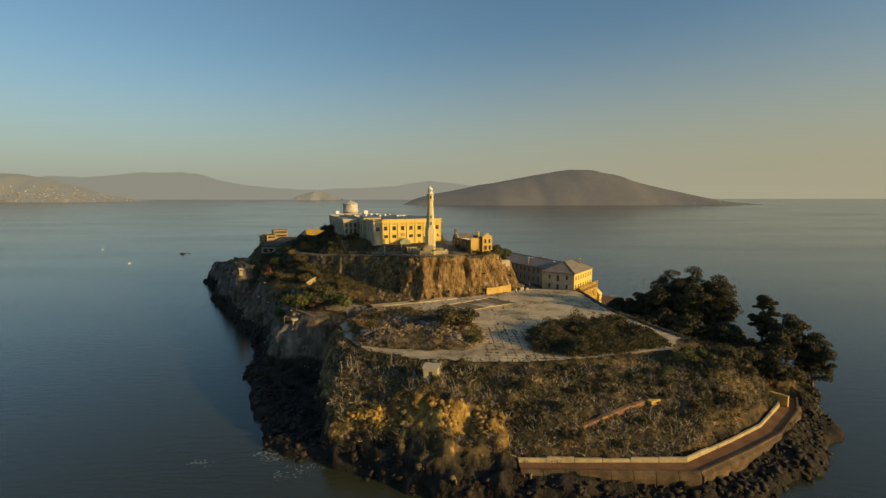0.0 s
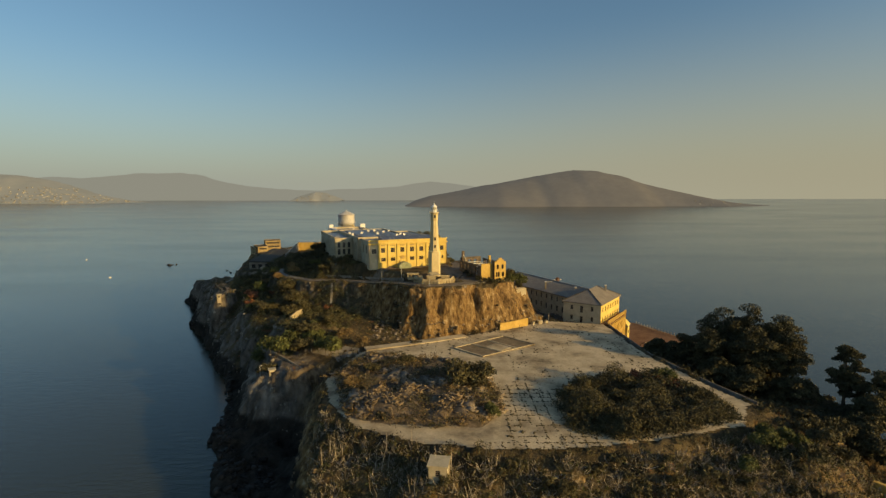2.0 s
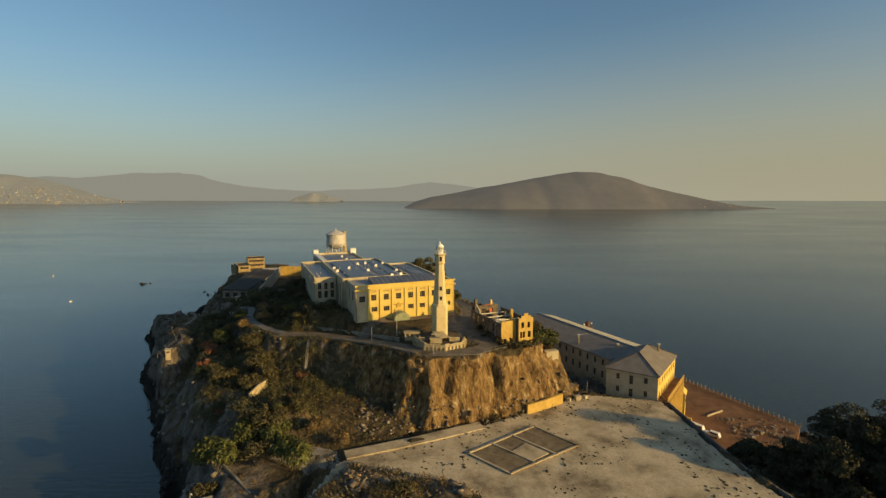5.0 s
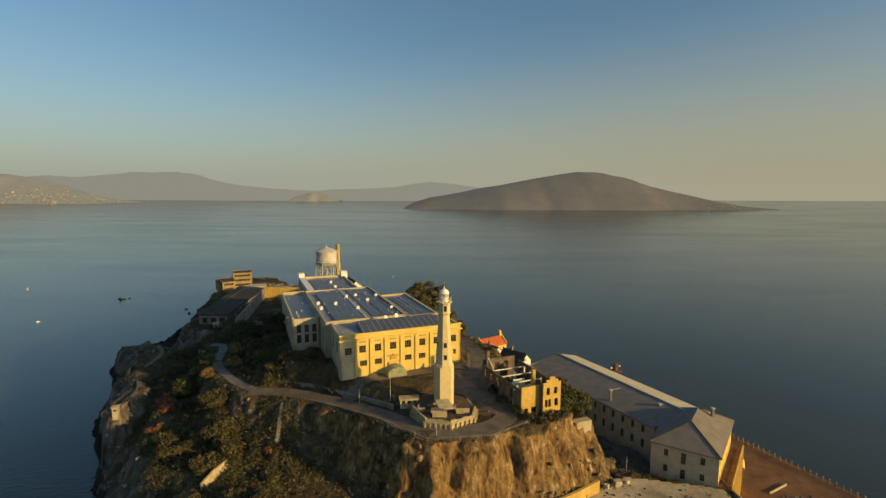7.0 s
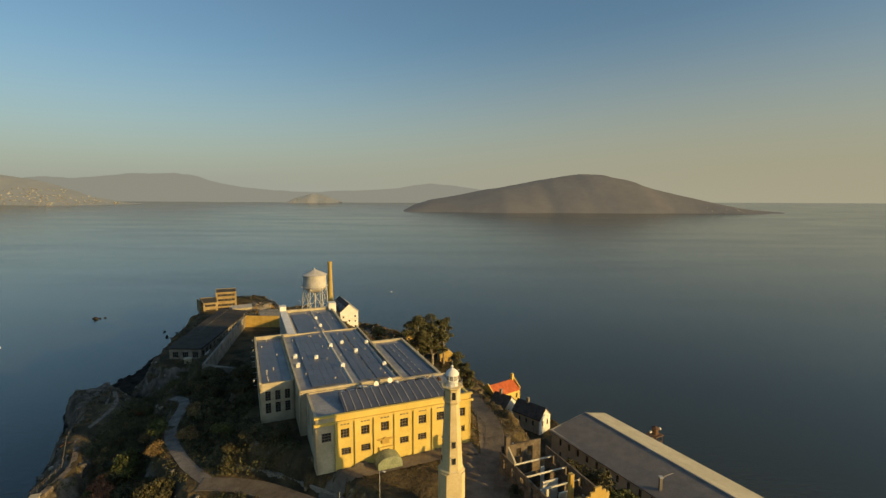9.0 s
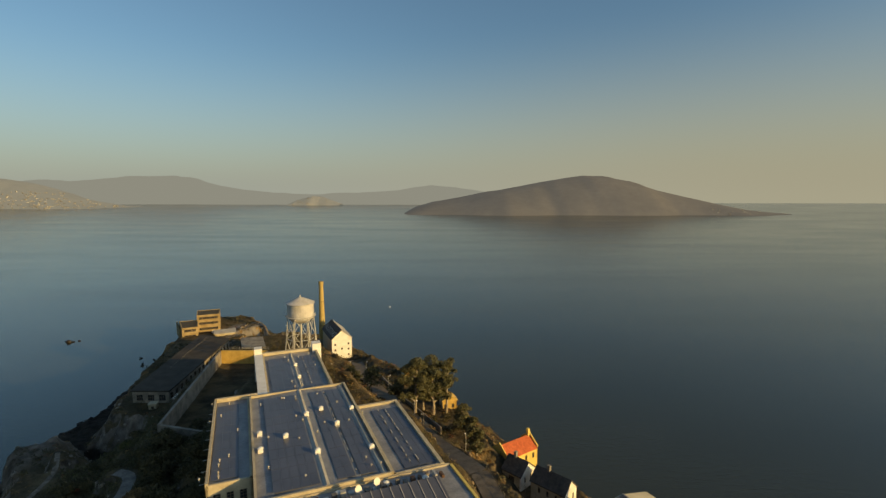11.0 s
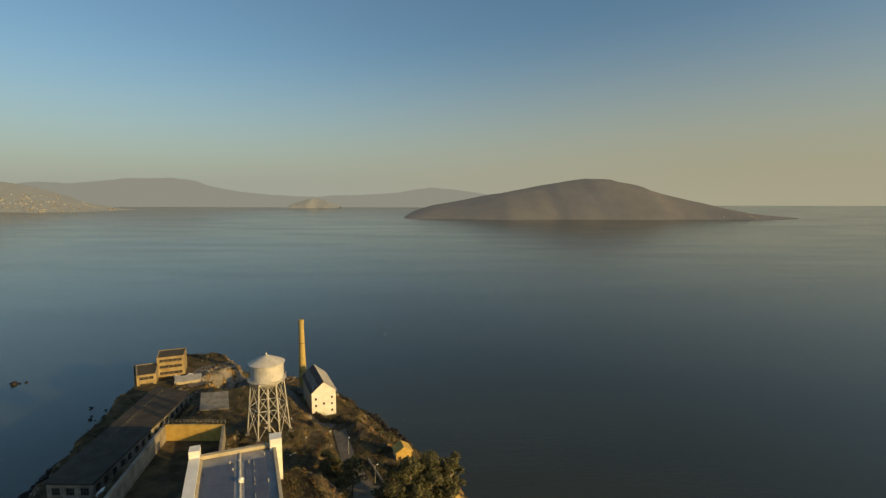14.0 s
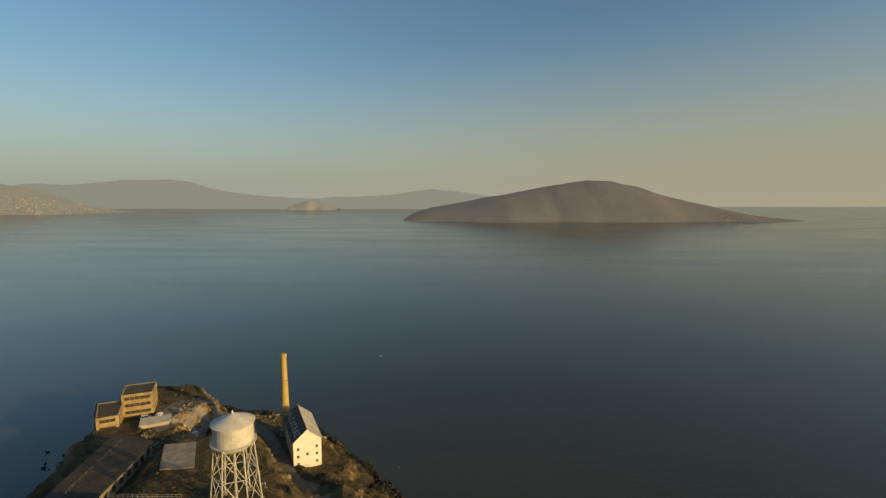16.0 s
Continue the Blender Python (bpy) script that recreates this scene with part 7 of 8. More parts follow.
# single bushes that stand out
for kind, x, y, s in ((6, 3.0, 167.0, 1.6), (6, 8.0, 168.0, 1.35), (5, 10.0, 150.0, 0.6), (5, -62.0, 200.0, 1.5), (5, -58.0, 211.0, 1.3), (5, -43.0, 200.0, 1.5), (5, -48.0, 206.0, 1.2), (6, -52.0, 202.0, 1.2), (6, -53.0, 213.0, 1.2), (6, -57.0, 209.0, 1.0), (6, -62.0, 194.0, 0.9), (5, -97.0, 284.0, 1.2), (5, -92.0, 290.0, 1.0), (4, -100.0, 276.0, 1.7), (4, -96.0, 272.0, 1.6), (7, -101.0, 300.0, 0.8), (7, -86.0, 280.0, 0.7), (7, -80.0, 284.0, 0.8), (6, -76.0, 262.0, 1.1), (6, -70.0, 250.0, 1.2), (6, -82.0, 268.0, 1.0), (6, -64.0, 244.0, 1.1), (6, -78.0, 296.0, 1.3), (6, -86.0, 312.0, 1.3), (6, -92.0, 326.0, 1.2), (5, -66.0, 278.0, 0.8), (6, -72.0, 306.0, 1.1), (4, 60.0, 172.0, 1.5), (4, 55.0, 175.0, 1.3), (4, 64.0, 168.0, 1.2), (5, 28.0, 250.0, 0.9), (5, 31.0, 254.0, 1.0), (0, 24.0, 239.0, 0.8), (0, 21.0, 238.0, 0.9), (1, 13.2, 246.0, 1.0), (1, 12.0, 250.0, 0.9), (5, 32.0, 249.0, 0.6), (6, 27.0, 258.0, 1.2), (6, 24.0, 264.0, 1.1), (1, 31.0, 248.0, 1.2), (0, 13.0, 240.5, 1.0), (0, 16.0, 237.0, 1.0), (1, 18.5, 236.0, 0.9), (0, 8.0, 252.0, 1.1), (0, 9.5, 246.5, 1.0), (6, -88.0, 336.0, 0.9), (6, -46.0, 222.0, 0.9), (7, -40.0, 214.0, 0.7), (7, -32.0, 208.0, 0.6), (6, -24.0, 178.0, 0.7), (6, -14.0, 186.0, 0.7), (7, -28.0, 168.0, 0.6), (6, 36.0, 165.0, 0.6), (6, 44.0, 158.0, 0.7), (6, 54.0, 160.0, 0.65), (6, 62.0, 155.0, 0.6), (6, 40.0, 148.0, 0.55), (6, 66.0, 162.0, 0.5), (6, 22.0, 124.0, 0.6), (5, 62.0, 132.0, 0.7), (5, 70.0, 138.0, 0.8), (6, 78.0, 134.0, 0.8), (6, 84.0, 140.0, 0.9), (6, 88.0, 148.0, 1.0), (6, -12.0, 124.0, 0.5), (6, 30.0, 118.0, 0.5), (6, 45.0, 128.0, 0.5), (6, 120.0, 157.0, 1.2), (6, 122.0, 163.0, 1.1), (6, 116.0, 152.0, 1.2), (6, 110.0, 149.0, 1.1), (6, 106.0, 154.0, 1.0), (6, 98.0, 152.0, 0.9), (6, 92.0, 144.0, 0.8), (5, 78.0, 140.0, 0.9), (5, 72.0, 142.0, 0.8), (5, -50.0, 210.0, 0.9)):
    o = copy_thing(KINDS[kind], pose(x, y, max(ground_z(x, y), 20.1 if outside(LOOP, np.array([x]), np.array([y]))[0] < 0 else -9) + (0.8 if kind > 4 else -0.2), 0, 0, x * 37 % 360))
    o.scale = (s, s, s * 1.12)
for i, e in enumerate(KINDS):
    x, y = ((-20, 120.0), (70, 128), (-70, 240), (12, 118), (-88, 276), (-72, 214), (76, 126), (-84, 300))[i]
    e.matrix_basis = pose(x, y, ground_z(x, y) - 0.1)


def cover(name, mat, n, seed, keep, size, per, leaf, label, category, tall=1.0):
    """Low growth over a tract of ground, as one mesh of many tufts."""
    x, y = scatter(n * 9, -205, 128, 98, 560, seed, lambda x, y: keep(x, y))
    x, y = x[:n], y[:n]
    m = free(x, y, 0.4)
    x, y = x[m], y[m]
    z = land(x, y)
    r = np.random.RandomState(seed + 1)
    s = r.uniform(0.5, 1.3, len(x)) * size
    a = r.uniform(0, 6.28, (len(x), per))
    d = np.sqrt(r.uniform(0, 1, (len(x), per))) * s[:, None]
    q = np.stack([x[:, None] + np.cos(a) * d, y[:, None] + np.sin(a) * d, z[:, None] + r.uniform(0.05, 1, (len(x), per)) * s[:, None] * tall * (1.15 - (d / s[:, None]) ** 2)], axis=-1).reshape(-1, 3)
    out = np.stack([np.cos(a) * d, np.sin(a) * d, np.full(d.shape, 0.7) * s[:, None]], axis=-1).reshape(-1, 3)
    v, f = leaf_quads(q, out, np.full(len(q), leaf), seed + 2)
    return tagged(raw(name, v, f, mat), label, category, kind="stuff")


on_land = lambda x, y: (outside(COAST, x, y) < -4)
golden = lambda x, y: (np.abs(y + 0.20 * x - 118.0) < 3.2) & (x > -25) & (x < 15)
slopes = lambda x, y, a: on_land(x, y) & ~golden(x, y) & (slope_at(x, y) < a) & (land(x, y) > 4.5)
south = lambda x, y: outside(SOUTH, x, y) < 2
cover("undergrowth", M_LEAF, 7000, 401, lambda x, y: slopes(x, y, 1.3) & ((fbm(x, y, 16, 401, 3) > -0.35) & ~((x < -44) & (y < 215) & (fbm(x, y, 9, 402, 2) < 0.35))), 1.4, 26, 0.34, "dark green scrub over the island slopes", "scrub")
cover("undergrowth", M_LEAF, 5600, 402, lambda x, y: south(x, y) & (land(x, y) > 5.4) & ~golden(x, y) & (fbm(x, y, 7, 402, 3) > -0.75), 1.15, 30, 0.30, "dark tangled scrub on the southern slope", "scrub", 1.2)
cover("undergrowth", M_LEAF, 1300, 416, lambda x, y: (outside([(62, 119), (74, 121), (101, 141), (102, 150), (84, 147), (64, 134)], x, y) < 0.5) & (land(x, y) > 5), 1.4, 30, 0.34, "dark scrub above the end of the sea walk", "scrub", 1.1)
cover("undergrowth", M_CYPRESS, 1500, 403, lambda x, y: (outside(EAST, x, y) < 3) & on_land(x, y), 1.9, 34, 0.45, "dark scrub under the cypress trees", "scrub", 1.2)
# haze-lifted shadow is put into this scrub by a lighter leaf colour
cover("undergrowth", M_EUC_SCRUB, 8500, 408, lambda x, y: ((outside(WEST, x, y) < 4) | (outside(WEST_UP, x, y) < 3)) & (land(x, y) > 5) & (fbm(x, y, 10, 408, 3) > -0.4), 1.8, 34, 0.36, "dense dark scrub on the western hillside", "scrub", 1.15)
BANK = [(-64, 266), (-42, 258), (-46, 268), (-64, 290), (-82, 330), (-100, 345), (-97, 318), (-90, 295), (-76, 275)]
# lighter leaf colour here too, brightening the shaded bank
cover("undergrowth", M_EUC_SCRUB, 4200, 414, lambda x, y: (outside(BANK, x, y) < 1.0), 1.5, 34, 0.36, "dense dark ivy and scrub below the prison wall", "scrub", 0.8)
LAWN = [(-62, 270), (-40, 259), (-37, 255), (-22, 247), (-18, 241), (-34, 250), (-50, 259)]
SCARP = [(-60, 257), (-36, 247), (-21, 235), (-16, 228), (-23, 227), (-38, 239), (-55, 249)]
RAMP = [(-50, 246), (-40, 238), (-24, 225), (-15, 219), (-20, 211), (-34, 212), (-47, 226)]
cover("dry_grass", M_DRY, 1500, 418, lambda x, y: (outside(RAMP, x, y) < 0.5), 0.8, 20, 0.24, "sunlit dry grass on the bank below the road", "dry grass", 0.45)
cover("undergrowth", M_LEAF, 1900, 411, lambda x, y: ((outside(LAWN, x, y) < 0.5) | (outside(SCARP, x, y) < 0.5)) & free(x, y, 0.3), 1.3, 30, 0.32, "dark low scrub on the bank below the prison", "scrub", 0.7)
cover("dry_grass", M_DRY, 2600, 405, lambda x, y: slopes(x, y, 1.5) & ~(outside(SOUTH, x, y) < -6) & (fbm(x, y, 12, 405, 3) > 0.15), 1.0, 20, 0.26, "dry golden grass and brush between the rocks", "dry grass", 0.6)
cover("dry_grass", M_REDBRUSH, 700, 406, lambda x, y: slopes(x, y, 1.3) & (fbm(x, y, 14, 406, 3) > 0.45), 1.0, 20, 0.28, "reddish dry brush on the slopes", "dry grass", 0.7)


def tract(name, mat, n, poly, seed, size, per, leaf, base, label, category, tall):
    """Growth that fills one plot on level ground."""
    xs, ys = [p[0] for p in poly], [p[1] for p in poly]
    x, y = scatter(n * 3, min(xs), max(xs), min(ys), max(ys), seed, lambda x, y: outside(poly, x, y) < -0.4)
    x, y = x[:n], y[:n]
    r = np.random.RandomState(seed + 1)
    edge = np.clip(-outside(poly, x, y) / 4, 0.25, 1) * (1 + 0.75 * fbm(x, y, 6.0, seed, 2))
    p = np.stack([np.repeat(x, per) + r.normal(0, size * 0.5, n * per if len(x) == n else len(x) * per), np.repeat(y, per) + r.normal(0, size * 0.5, len(x) * per), base + r.uniform(0.15, 1, len(x) * per) ** 0.6 * np.repeat(edge, per) * tall], axis=1)
    out = np.concatenate([r.normal(0, 0.5, (len(p), 2)), np.full((len(p), 1), 0.9)], axis=1)
    v, f = leaf_quads(p, out, np.full(len(p), leaf), seed + 2)
    return tagged(raw(name, v, f, mat), label, category, kind="stuff")


tract("thicket", M_LEAF, 1700, THICKET, 501, 1.3, 26, 0.36, 20.0, "dense dark green thicket on the parade ground", "thicket", 3.1)
tract("thicket", M_REDBRUSH, 160, [(50, 170), (58, 165), (68, 166), (64, 176), (52, 178)], 502, 1.2, 26, 0.34, 20.0, "rusty brown dry thicket beside the green one", "thicket", 3.1)
tract("weeds", M_DRY, 800, RUBBLE, 503, 1.0, 18, 0.28, 20.6, "dry weeds growing through the rubble", "weeds", 1.9)
tract("weeds", M_LEAF, 800, RUBBLE, 504, 1.2, 22, 0.30, 20.6, "green weeds growing through the rubble", "weeds", 2.2)


def spikes(name, mat, n, seed, poly, length, per, width, label, category, lean=0.8):
    """Bristling rosettes and bare stalks: thin upright blades."""
    x, y = region(poly, n, seed, 2.5)
    m = ~golden(x, y)
    x, y = x[m], y[m]
    z = land(x, y)
    r = np.random.RandomState(seed)
    k = len(x) * per
    base = np.repeat(np.stack([x, y, z], axis=1), per, axis=0) + r.normal(0, 0.15, (k, 3)) * (1, 1, 0)
    d = np.concatenate([r.normal(0, lean, (k, 2)), r.uniform(0.5, 1.2, (k, 1))], axis=1)
    d /= np.linalg.norm(d, axis=1, keepdims=True)
    ln = r.uniform(0.5, 1.2, (k, 1)) * length
    s = np.cross(d, r.normal(0, 1, (k, 3)))
    s = s / np.linalg.norm(s, axis=1, keepdims=True) * width
    v = np.stack([base - s, base + s, base + d * ln + s * 0.3, base + d * ln - s * 0.3], axis=1).reshape(-1, 3)
    return tagged(raw(name, v, np.arange(4 * k).reshape(k, 4), mat), label, category, kind="stuff")


spikes("agave_plants", M_STALK, 1900, 601, SOUTH, 1.9, 7, 0.07, "grey spiky agaves and dead stalks on the southern slope", "agave")
spikes("agave_plants", M_LEAF_LIT, 900, 602, SOUTH, 1.0, 9, 0.07, "green spiky agaves on the southern slope", "agave")
spikes("bare_stalks", M_STALK, 70, 603, [(-34, 152), (-22, 141), (20, 133), (14, 120), (-28, 124)], 5.0, 1, 0.09, "tall bare dead flower stalks", "stalks", 0.15)


# ---- trees ----
def tree(name, x, y, z, high, spread, mat, seed, label, category, bark=None, n=5200, leaf=0.55, bole=0.35, flat=0.55, limbs=9, group="", fill=0, drop=0.5):
    """A tapered trunk with limbs, and a crown of many leaf sprays in lumps at the limbs' ends."""
    r = random.Random(seed)
    e = thing(name, pose(x, y, z), label, category, group)
    bm = bmesh.new()
    top = Vector((r.uniform(-1, 1), r.uniform(-1, 1), high * 0.80))
    fork = Vector((r.uniform(-0.4, 0.4), r.uniform(-0.4, 0.4), high * bole))
    tube(bm, (0, 0, -1.5), fork, high * 0.032, high * 0.022, 9)
    tube(bm, fork, top, high * 0.022, high * 0.008, 8)
    bark = bark or M_BARK
    part("trunk", bm, bark, e)
    centres, radii = [top + Vector((0, 0, high * 0.1))], [spread * 0.34]
    for i in range(limbs):
        a = 6.283 * i / limbs + r.uniform(-0.4, 0.4)
        f = r.uniform(0.0, 1.0)
        start = fork.lerp(top, f * 0.8)
        ln = spread * r.uniform(0.5, 0.86) * (1 - 0.35 * f)
        end = start + Vector((math.cos(a) * ln, math.sin(a) * ln, high * r.uniform(0.06, 0.30)))
        bend = start.lerp(end, 0.5) + Vector((0, 0, high * r.uniform(-0.03, 0.05)))
        bm = bmesh.new()
        tube(bm, start, bend, high * 0.012, high * 0.008, 6)
        tube(bm, bend, end, high * 0.008, high * 0.003, 6)
        part("limb", bm, bark, e)
        centres += [end, bend.lerp(end, 0.3) + Vector((r.uniform(-1, 1), r.uniform(-1, 1), r.uniform(0, 1.5))), start.lerp(bend, 0.7) + Vector((0, 0, r.uniform(0, 2)))]
        k = 0.72 if fill else 1.0
        radii += [k * spread * r.uniform(0.26, 0.40), k * spread * r.uniform(0.26, 0.40), k * spread * r.uniform(0.22, 0.36)]
    for i in range(fill):                          # a closed, domed crown
        a, q = r.uniform(0, 6.283), spread * math.sqrt(r.uniform(0, 1)) * 0.72
        centres.append(Vector((math.cos(a) * q, math.sin(a) * q, high * (0.90 - 0.42 * (q / spread) ** 2 - drop * r.uniform(0, 1)))))
        radii.append(spread * r.uniform(0.14, 0.32))
    p, d = lumps(n, seed, [c[:] for c in centres], radii, flat)
    v, f = leaf_quads(p, d, np.full(n, leaf), seed + 3)
    raw("crown", v, f, mat, e)
    return e


G = "cypress trees on the eastern slope"
for k, (x, y, top_z, spread) in enumerate(((86, 192, 30, 8.5), (93, 198, 35.5, 9.5), (101, 197, 37, 10.0), (109, 191, 34.5, 9.5), (97, 186, 32, 9.5), (105, 184, 31, 9.0), (81, 199, 26, 7.0), (114, 171, 31.5, 5.5), (118, 163, 26, 7.5), (123, 158, 21, 7.0), (111, 159, 21, 7.0), (126, 164, 18, 5.5), (90, 178, 22, 7.5), (101, 173, 20, 7.5), (84, 184, 23, 6.5), (75, 206, 22.5, 5.5), (104, 150, 15, 6.0))):
    z = max(ground_z(x, y), 2.0) - 0.3
    tree("cypress_tree", x, y, z, (top_z - z) / 0.94, spread, M_CYPRESS, 700 + k * 11, "dark wind-shaped cypress tree above the sea", "tree", n=15000, leaf=0.44, bole=0.12, flat=0.66, limbs=14, group=G, fill=34)
G = "tall trees beside the prison"
for k, (x, y, top_z, spread, n) in enumerate(((-20, 367, 48.0, 8.5, 11500), (-13, 370, 48.0, 8.5, 11500), (-8.0, 372, 45.5, 6.0, 6500), (-17, 374, 44.0, 7.0, 6500), (-1, 352, 37, 5.5, 4200), (2, 341, 34, 4.5, 3200), (-40, 386, 38, 5.5, 3000), (-50, 398, 33, 5.0, 2500), (-27, 374, 38, 6, 3000))):
    z = ground_z(x, y) - 0.3
    tree("eucalyptus_tree", x, y, z, (top_z - z) / 0.96, spread, M_EUC_SCRUB, 900 + k * 13, "tall leafy eucalyptus tree with pale bare trunk", "tree", n=n, leaf=0.46, bole=0.16, flat=0.9, group=G, bark=M_PALEBARK, fill=12, drop=0.42)


# broken golden rock on the southern shore
x, y = scatter(9000, -26, 16, 108, 128, 81, lambda x, y: golden(x, y) & (fbm(x, y, 5, 82, 3) > -0.25))
x, y = x[:700], y[:700]
boulders("golden_rocks", np.stack([x, y, land(x, y)], axis=1), 0.12 + np.random.RandomState(83).uniform(0, 1, len(x)) ** 3 * 0.5, M_GOLD, "broken golden rock above the southern shore", "rocks", 84, 1.1, True, 0.4)

# ---- things on the water and far shores ----
r = np.random.RandomState(12)


M_TOWN = material("hazy_house_fronts", (0.22, 0.21, 0.18), (0.36, 0.34, 0.29), 0.9, 30.0, 8.0, 0.0, island=0.3)


def town(name, n, x0, x1, y0, y1, hmax, seed, size, label):
    """Many tiny pale houses spread over a far hillside."""
    rr = np.random.RandomState(seed)
    dg = bpy.context.evaluated_depsgraph_get()
    bm = bmesh.new()
    made = 0
    for _ in range(n * 6):
        x, y = rr.uniform(x0, x1), y0 + (y1 - y0) * rr.uniform(0, 1) ** 2
        hit, at, _, _, ob, _ = scene.ray_cast(dg, (x, y, 900), (0, 0, -1))
        if hit and ob.name.startswith("hill") and 3 < at.z < hmax:
            w, d, h = rr.uniform(0.5, 1.0, 3) * size
            box(bm, x - w, x + w, y - d, y + d, at.z - 3, at.z + h)
            made += 1
        if made >= n:
            break
    return tagged(part(name, bm, M_TOWN), label, "town", kind="stuff")


bpy.context.view_layer.update()
town("hillside_town", 240, -3400, -2050, 3240, 3700, 110, 31, 5.5, "tiny pale houses of a hillside town across the bay")
town("hillside_town", 26, -1300, -880, 4180, 4330, 60, 32, 5.0, "tiny pale houses on a far headland")
town("hillside_town", 14, 1300, 1700, 2560, 2800, 30, 33, 3.5, "tiny pale buildings on the low point of the far island")


def boat(x, y, size, rot, sail):
    b = thing("boat", pose(x, y, 0.0, 0, 0, rot), "small white sailing boat on the bay" if sail else "small white motor boat on the bay", "boat", "boats on the bay")
    bm = bmesh.new()
    prism(bm, [(-size, -0.3 * size), (0.5 * size, -0.32 * size), (1.2 * size, 0), (0.5 * size, 0.32 * size), (-size, 0.3 * size)], -0.3, [0.35 * size, 0.4 * size, 0.5 * size, 0.4 * size, 0.35 * size])
    part("hull", bm, M_WHITE, b)
    part("cabin", solid(box, -0.5 * size, 0.3 * size, -0.2 * size, 0.2 * size, 0.38 * size, 0.75 * size), M_PALE, b)
    if sail:
        part("mast", solid(tube, (0, 0, 0.4 * size), (0, 0, 2.8 * size), 0.03 * size, sides=5), M_STEEL, b)


for x, y, s, rot, sail in ((-300, 466, 1.0, 40, False), (-405, 582, 1.3, 100, True), (-62, 656, 0.6, 10, False), (-32, 493, 0.25, 70, False)):
    boat(x, y, s, rot, sail)
pts, sz = [], []
for cx, cy, n, sp, s in ((-289, 542, 7, 2.2, 1.7), (-198, 494, 7, 3.0, 1.6), (-205, 505, 4, 2.5, 1.3), (-70, 172, 6, 1.8, 0.7)):
    for _ in range(n):
        pts.append((cx + r.normal(0, sp), cy + r.normal(0, sp * 0.6), 0.2))
        sz.append(s * r.uniform(0.4, 1.0))
boulders("sea_rocks", np.array(pts), np.array(sz), M_ROCKS, "dark low rocks breaking the water offshore", "rocks", 41)

# foam where the swell meets the southern rocks
M_FOAM = material("sea_foam", (0.26, 0.28, 0.27), (0.48, 0.50, 0.49), 0.8, 0.8, 0.2, 0.3)
bm = bmesh.new()
for cx, cy, n, sp in ((-62, 117, 40, 1.4), (-38, 112, 40, 1.6), (-46, 122, 90, 1.5), (-43, 119, 70, 1.4), (-34, 115, 50, 1.8)):
    for _ in range(n):
        x, y, w, h = cx + r.normal(0, sp * 1.4), cy + r.normal(0, sp * 0.6), r.uniform(0.06, 0.34), r.uniform(0.03, 0.11)
        k = [bm.verts.new((x + w * math.cos(a) * r.uniform(0.6, 1.2), y + h * math.sin(a) * r.uniform(0.6, 1.2), 0.05)) for a in np.linspace(0, 5.6, 9)]
        bm.faces.new(k)
tagged(part("foam", bm, M_FOAM), "thin white foam around the shore rocks", "foam", kind="stuff")

# ---- dock: guard tower, vehicles, clutter ----
gt = thing("guard_tower", pose(61.5, 306.0, -2.8, 0, 0, 30), "rusty steel guard tower with a small cabin beside the dock", "tower")
for sx in (-1, 1):
    for sy in (-1, 1):
        part("leg", solid(tube, (sx * 2.2, sy * 2.2, 2.0), (sx * 1.5, sy * 1.5, 28.0), 0.16, sides=6), M_RUST, gt)
for z in (8, 14, 20, 26):
    w = 2.2 - 0.7 * (z - 2) / 26
    for a, b in (((-w, -w), (w, -w)), ((w, -w), (w, w)), ((w, w), (-w, w)), ((-w, w), (-w, -w))):
        part("brace", solid(tube, (*a, z), (*b, z), 0.09, sides=5), M_RUST, gt)
        part("brace", solid(tube, (*a, z - 6), (*b, z), 0.07, sides=5), M_RUST, gt)
part("platform", solid(box, -1.9, 1.9, -1.9, 1.9, 28.0, 28.25), M_RUST, gt)
part("cabin", solid(lathe, [(1.0, 28.25), (1.0, 30.2)], 8), M_RUST, gt)
part("cabin_roof", solid(lathe, [(1.3, 30.2), (1.2, 30.35), (0.2, 31.0)], 8), M_RUST, gt)
for sx in (-1, 1):
    part("floodlight", solid(box, sx * 2.3 - 0.25, sx * 2.3 + 0.25, -0.25, 0.25, 29.2, 29.8), M_WHITE, gt)


